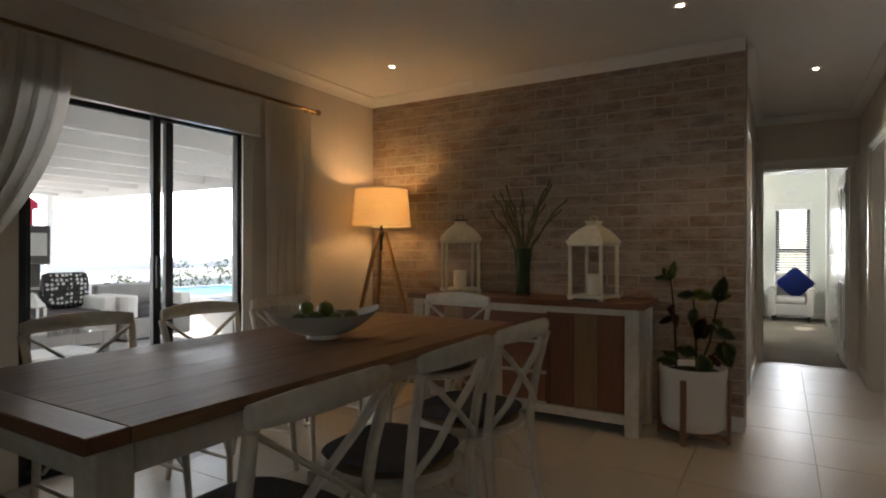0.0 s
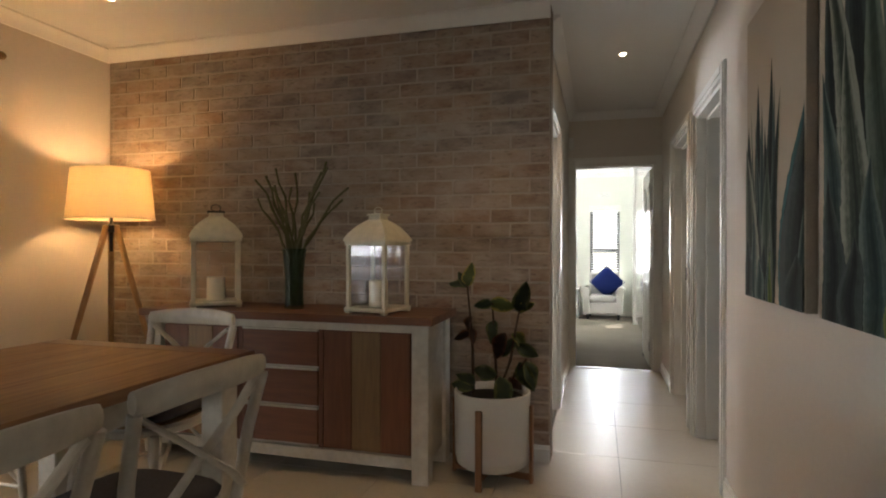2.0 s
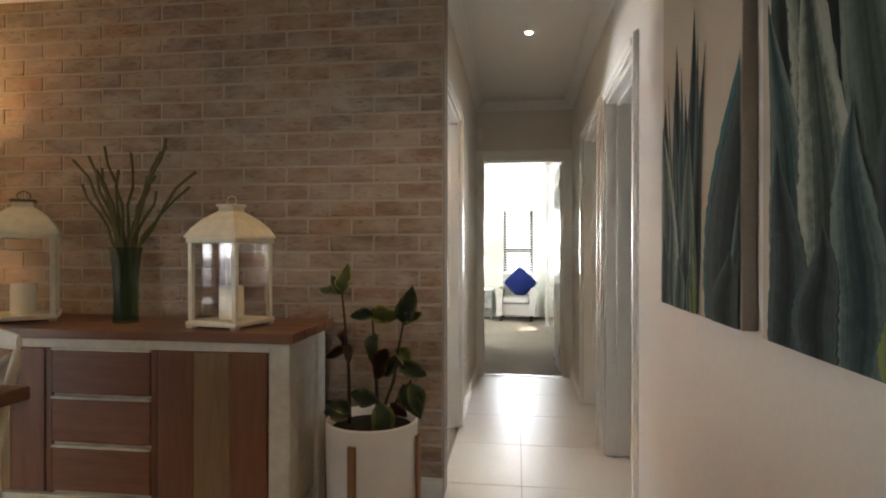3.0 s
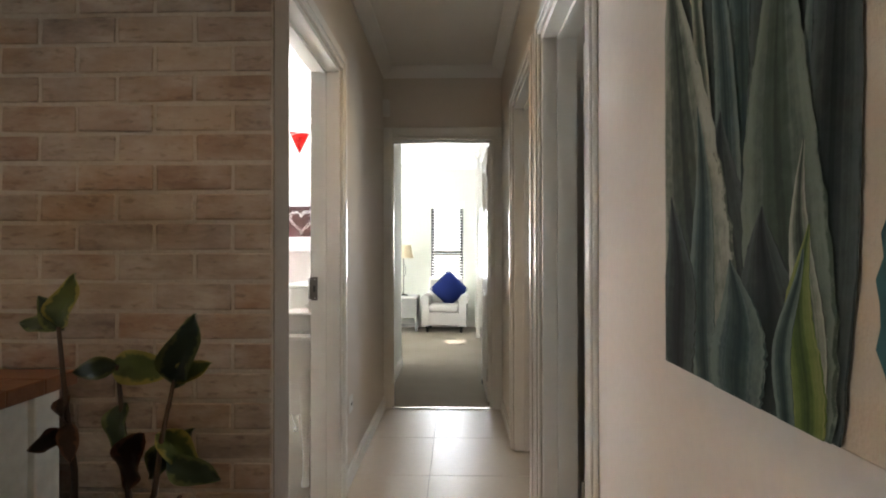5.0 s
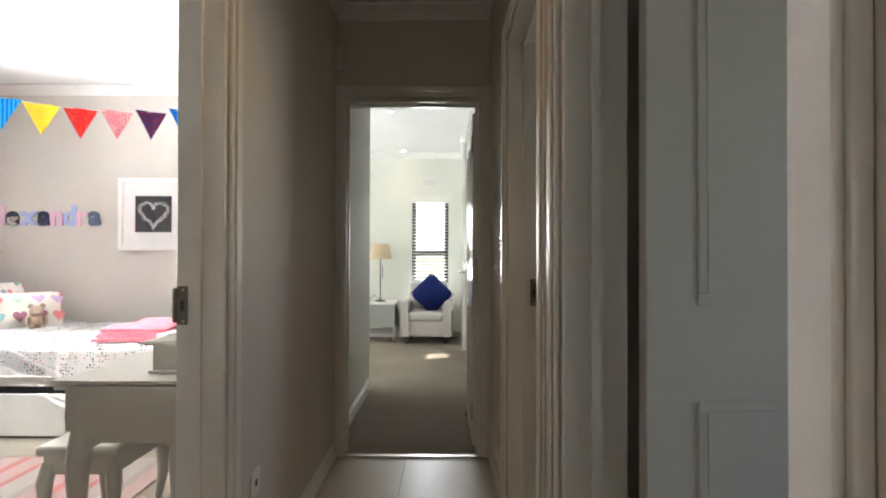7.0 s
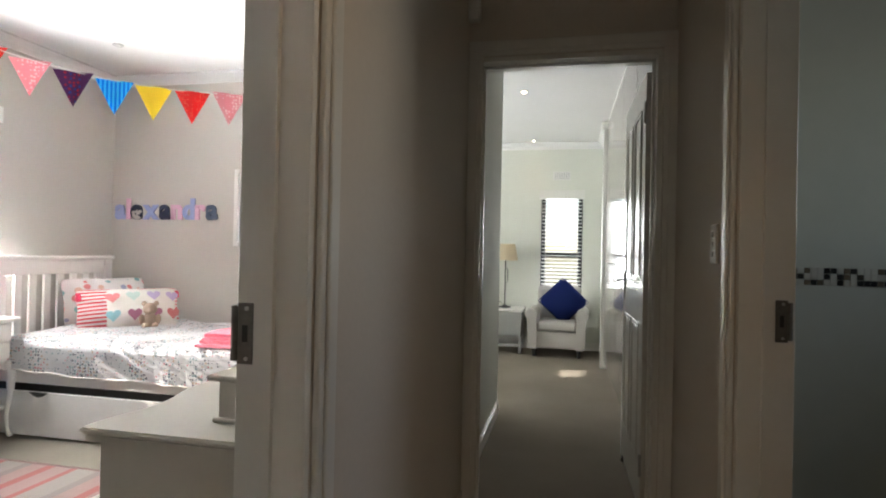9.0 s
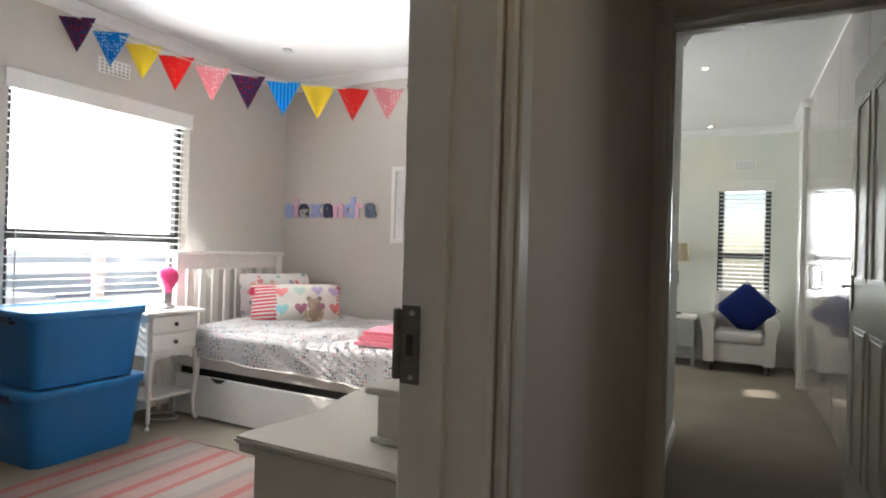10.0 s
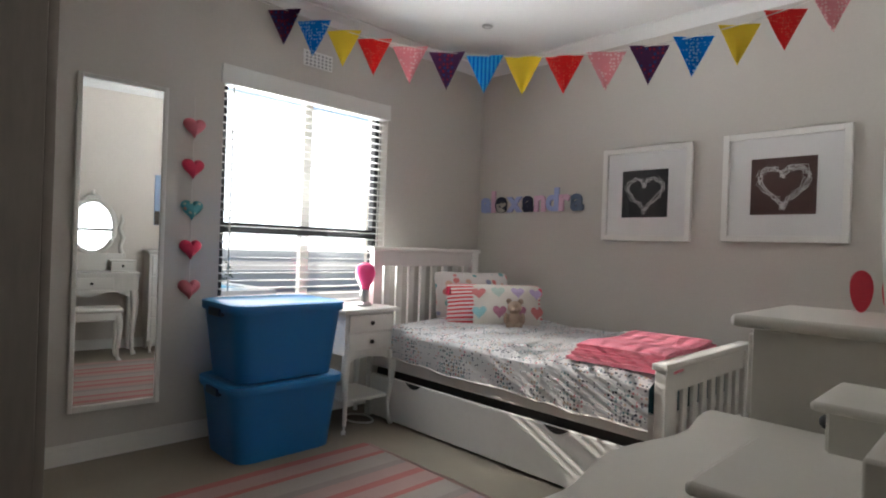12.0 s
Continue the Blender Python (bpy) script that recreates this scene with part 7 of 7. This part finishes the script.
for x, y, r, h in ((-9.9, 5.75, 0.40, 0.72), (-10.2, 6.35, 0.30, 0.66), (-12.8, 8.6, 0.55, 0.95), (-13.0, 9.9, 0.6, 1.05), (-13.2, 7.4, 0.5, 0.7)):
    s = thing("garden_shrub", "low grey-green garden shrub beyond the patio", "shrub", at=(x, y, -0.13), group="garden shrubs")
    bm = bmesh.new()
    for k in range(420):
        d = Vector((rnd.gauss(0, 1), rnd.gauss(0, 1), abs(rnd.gauss(0, 1)))).normalized() * rnd.uniform(0.35, 1.0) ** 0.5
        c0 = Vector((d.x * r, d.y * r, 0.05 + d.z * h))
        a = Vector((rnd.uniform(-1, 1), rnd.uniform(-1, 1), rnd.uniform(-0.3, 1))).normalized() * rnd.uniform(0.06, 0.12)
        b_ = a.cross(Vector((rnd.uniform(-1, 1), rnd.uniform(-1, 1), rnd.uniform(-1, 1)))).normalized() * 0.022
        bm.faces.new([bm.verts.new(c0), bm.verts.new(c0 + a * 0.5 + b_), bm.verts.new(c0 + a), bm.verts.new(c0 + a * 0.5 - b_)])
    tagged(part("foliage", bm, SHRUB, s), kind="stuff")
    part("stem", tube([(0, 0, 0.001), (0.02, 0.01, h * 0.6)], 0.025, 6), STEM, s)
ol = thing("patio_lantern", "white metal lantern standing on the patio table", "lantern", at=(-6.4, 2.66, 0.3425))
part("base", boxes((-0.09, -0.09, 0.0, 0.09, 0.09, 0.02), bevel=0.003), OUTWHITE, ol)
for a in (-1, 1):
    for b in (-1, 1):
        part("post", boxes((a * 0.075 - 0.01, b * 0.075 - 0.01, 0.02, a * 0.075 + 0.01, b * 0.075 + 0.01, 0.27)), OUTWHITE, ol)
part("roof", lathe([(0.12, 0.27), (0.11, 0.29), (0.05, 0.36), (0.03, 0.40), (0.0, 0.41)], 4), OUTWHITE, ol)

# ---- bathroom tiles seen through its doorway ----
setting("trim_tile_cap", boxes((0.70, 6.945, 2.28, 2.4, 6.954, 2.30)), GREYBOX, "thin tile capping strip in the bathroom", "tile trim")
ms = tagged(new("trim_mosaic"), "narrow mosaic strip of dark and pale tiles", "mosaic strip", kind="structure")
MOS = [mat("mosaic_dark", (0.03, 0.03, 0.03), 0.2), mat("mosaic_pale", (0.5, 0.5, 0.45), 0.2), mat("mosaic_brown", (0.14, 0.12, 0.09), 0.2)]
mos_mesh = [mesh_of("mosaic_tile", boxes((-0.0115, -0.004, -0.0115, 0.0115, 0.0, 0.0115), bevel=0.001), m) for m in MOS]
rnd = random.Random(4)
for i in range(50):
    for j in range(3):
        o = new("mosaic_tile", mos_mesh[rnd.choice((0, 0, 1, 1, 2))])
        o.parent = ms
        o.location = (0.735 + i * 0.025, 6.9545, 1.07 + j * 0.025)

# ---- floor tiles ----
P = 0.611
tile_mesh = mesh_of("floor_tile", boxes((0.0015, 0.0015, -0.009, P - 0.0015, P - 0.0015, 0.0), bevel=0.0008), TILE)
fl = bpy.data.objects["floor"]
for i in range(-7, 5):
    for j in range(-12, 7):
        x, y = 0.071 + i * P, 3.717 + (j - 1) * P
        x1, y1 = x + P, y + P
        xa, xb, ya, yb = max(x, XL), min(x1, XR + 0.14 if y > -2.6 else XR), max(y, -2.6), min(y1, YE + 0.008)
        if y + 0.2 > YB and x < HL:
            xa = max(xa, HL - 0.001)
        elif y1 > YB and x1 < HL:
            yb = min(yb, YB + 0.02)
        if xb - xa < 0.01 or yb - ya < 0.01:
            continue
        full = xb - xa > P - 0.002 and yb - ya > P - 0.002
        o = new("floor_tile", tile_mesh if full else mesh_of("floor_tile", boxes((xa - x + 0.0015, ya - y + 0.0015, -0.009, xb - x - 0.0015, yb - y - 0.0015, 0.0)), TILE))
        o.parent = fl
        o.location = (x, y, 0)
for nm, x0, x1, y0, y1 in (("floor_study", XR + 0.14, 3.2, 1.6, 4.95), ("floor_bath", XR + 0.14, 2.4, 5.0, 6.955)):
    setting(nm, boxes((x0, y0, -0.008, x1, y1, -0.001)), TILE, "beige floor tiles of a side room", "floor")

# ---- brick cladding ----
BL, BH = 0.2237, 0.0843
rnd = random.Random(2)
core = bpy.data.objects["wall_brick_core"]
kinds = []
for k in range(6):
    def brick_bm(w, k=k):
        bm = bmesh.new()
        box(bm, 0.005, 0.0055, 0.006, w - 0.005, 0.017, BH - 0.006, bevel=0.003, seg=1)
        r2 = random.Random(k)
        for v_ in bm.verts:
            v_.co.x += r2.uniform(-0.0028, 0.0028)
            v_.co.z += r2.uniform(-0.0028, 0.0028)
            if v_.co.y < 0.012:
                v_.co.y += r2.uniform(-0.0015, 0.002)
        return bm
    kinds.append(mesh_of("brick", brick_bm(BL), BRICK))
rest = bmesh.new()
for row in range(int(H / BH) + 1):
    x = -0.303
    ln_ = BL if row % 2 else 0.115
    while x > XL + 0.02:
        w = min(ln_, x - XL)
        z = row * BH
        top = min(BH, H - z)
        if w > 0.03 and top > 0.03:
            if x > -2.75 and w > BL - 0.001 and top > BH - 0.001:
                o = new("brick", rnd.choice(kinds))
                o.parent = core
                o.location = (x - w, YB - 0.0005 + rnd.uniform(-0.0015, 0.0015), z)
            elif x > -2.75:
                o = new("brick", mesh_of("brick", boxes((0.005, 0.0055, 0.006, w - 0.005, 0.017, top - 0.006), bevel=0.003), BRICK))
                o.parent = core
                o.location = (x - w, YB, z)
            else:
                box(rest, x - w + 0.005, YB + 0.0055, z + 0.006, x - 0.005, YB + 0.017, z + top - 0.006)
        x -= w
        ln_ = BL
ob = part("brick_course", rest, BRICK, core, smooth=False)
tagged(ob, kind="stuff")
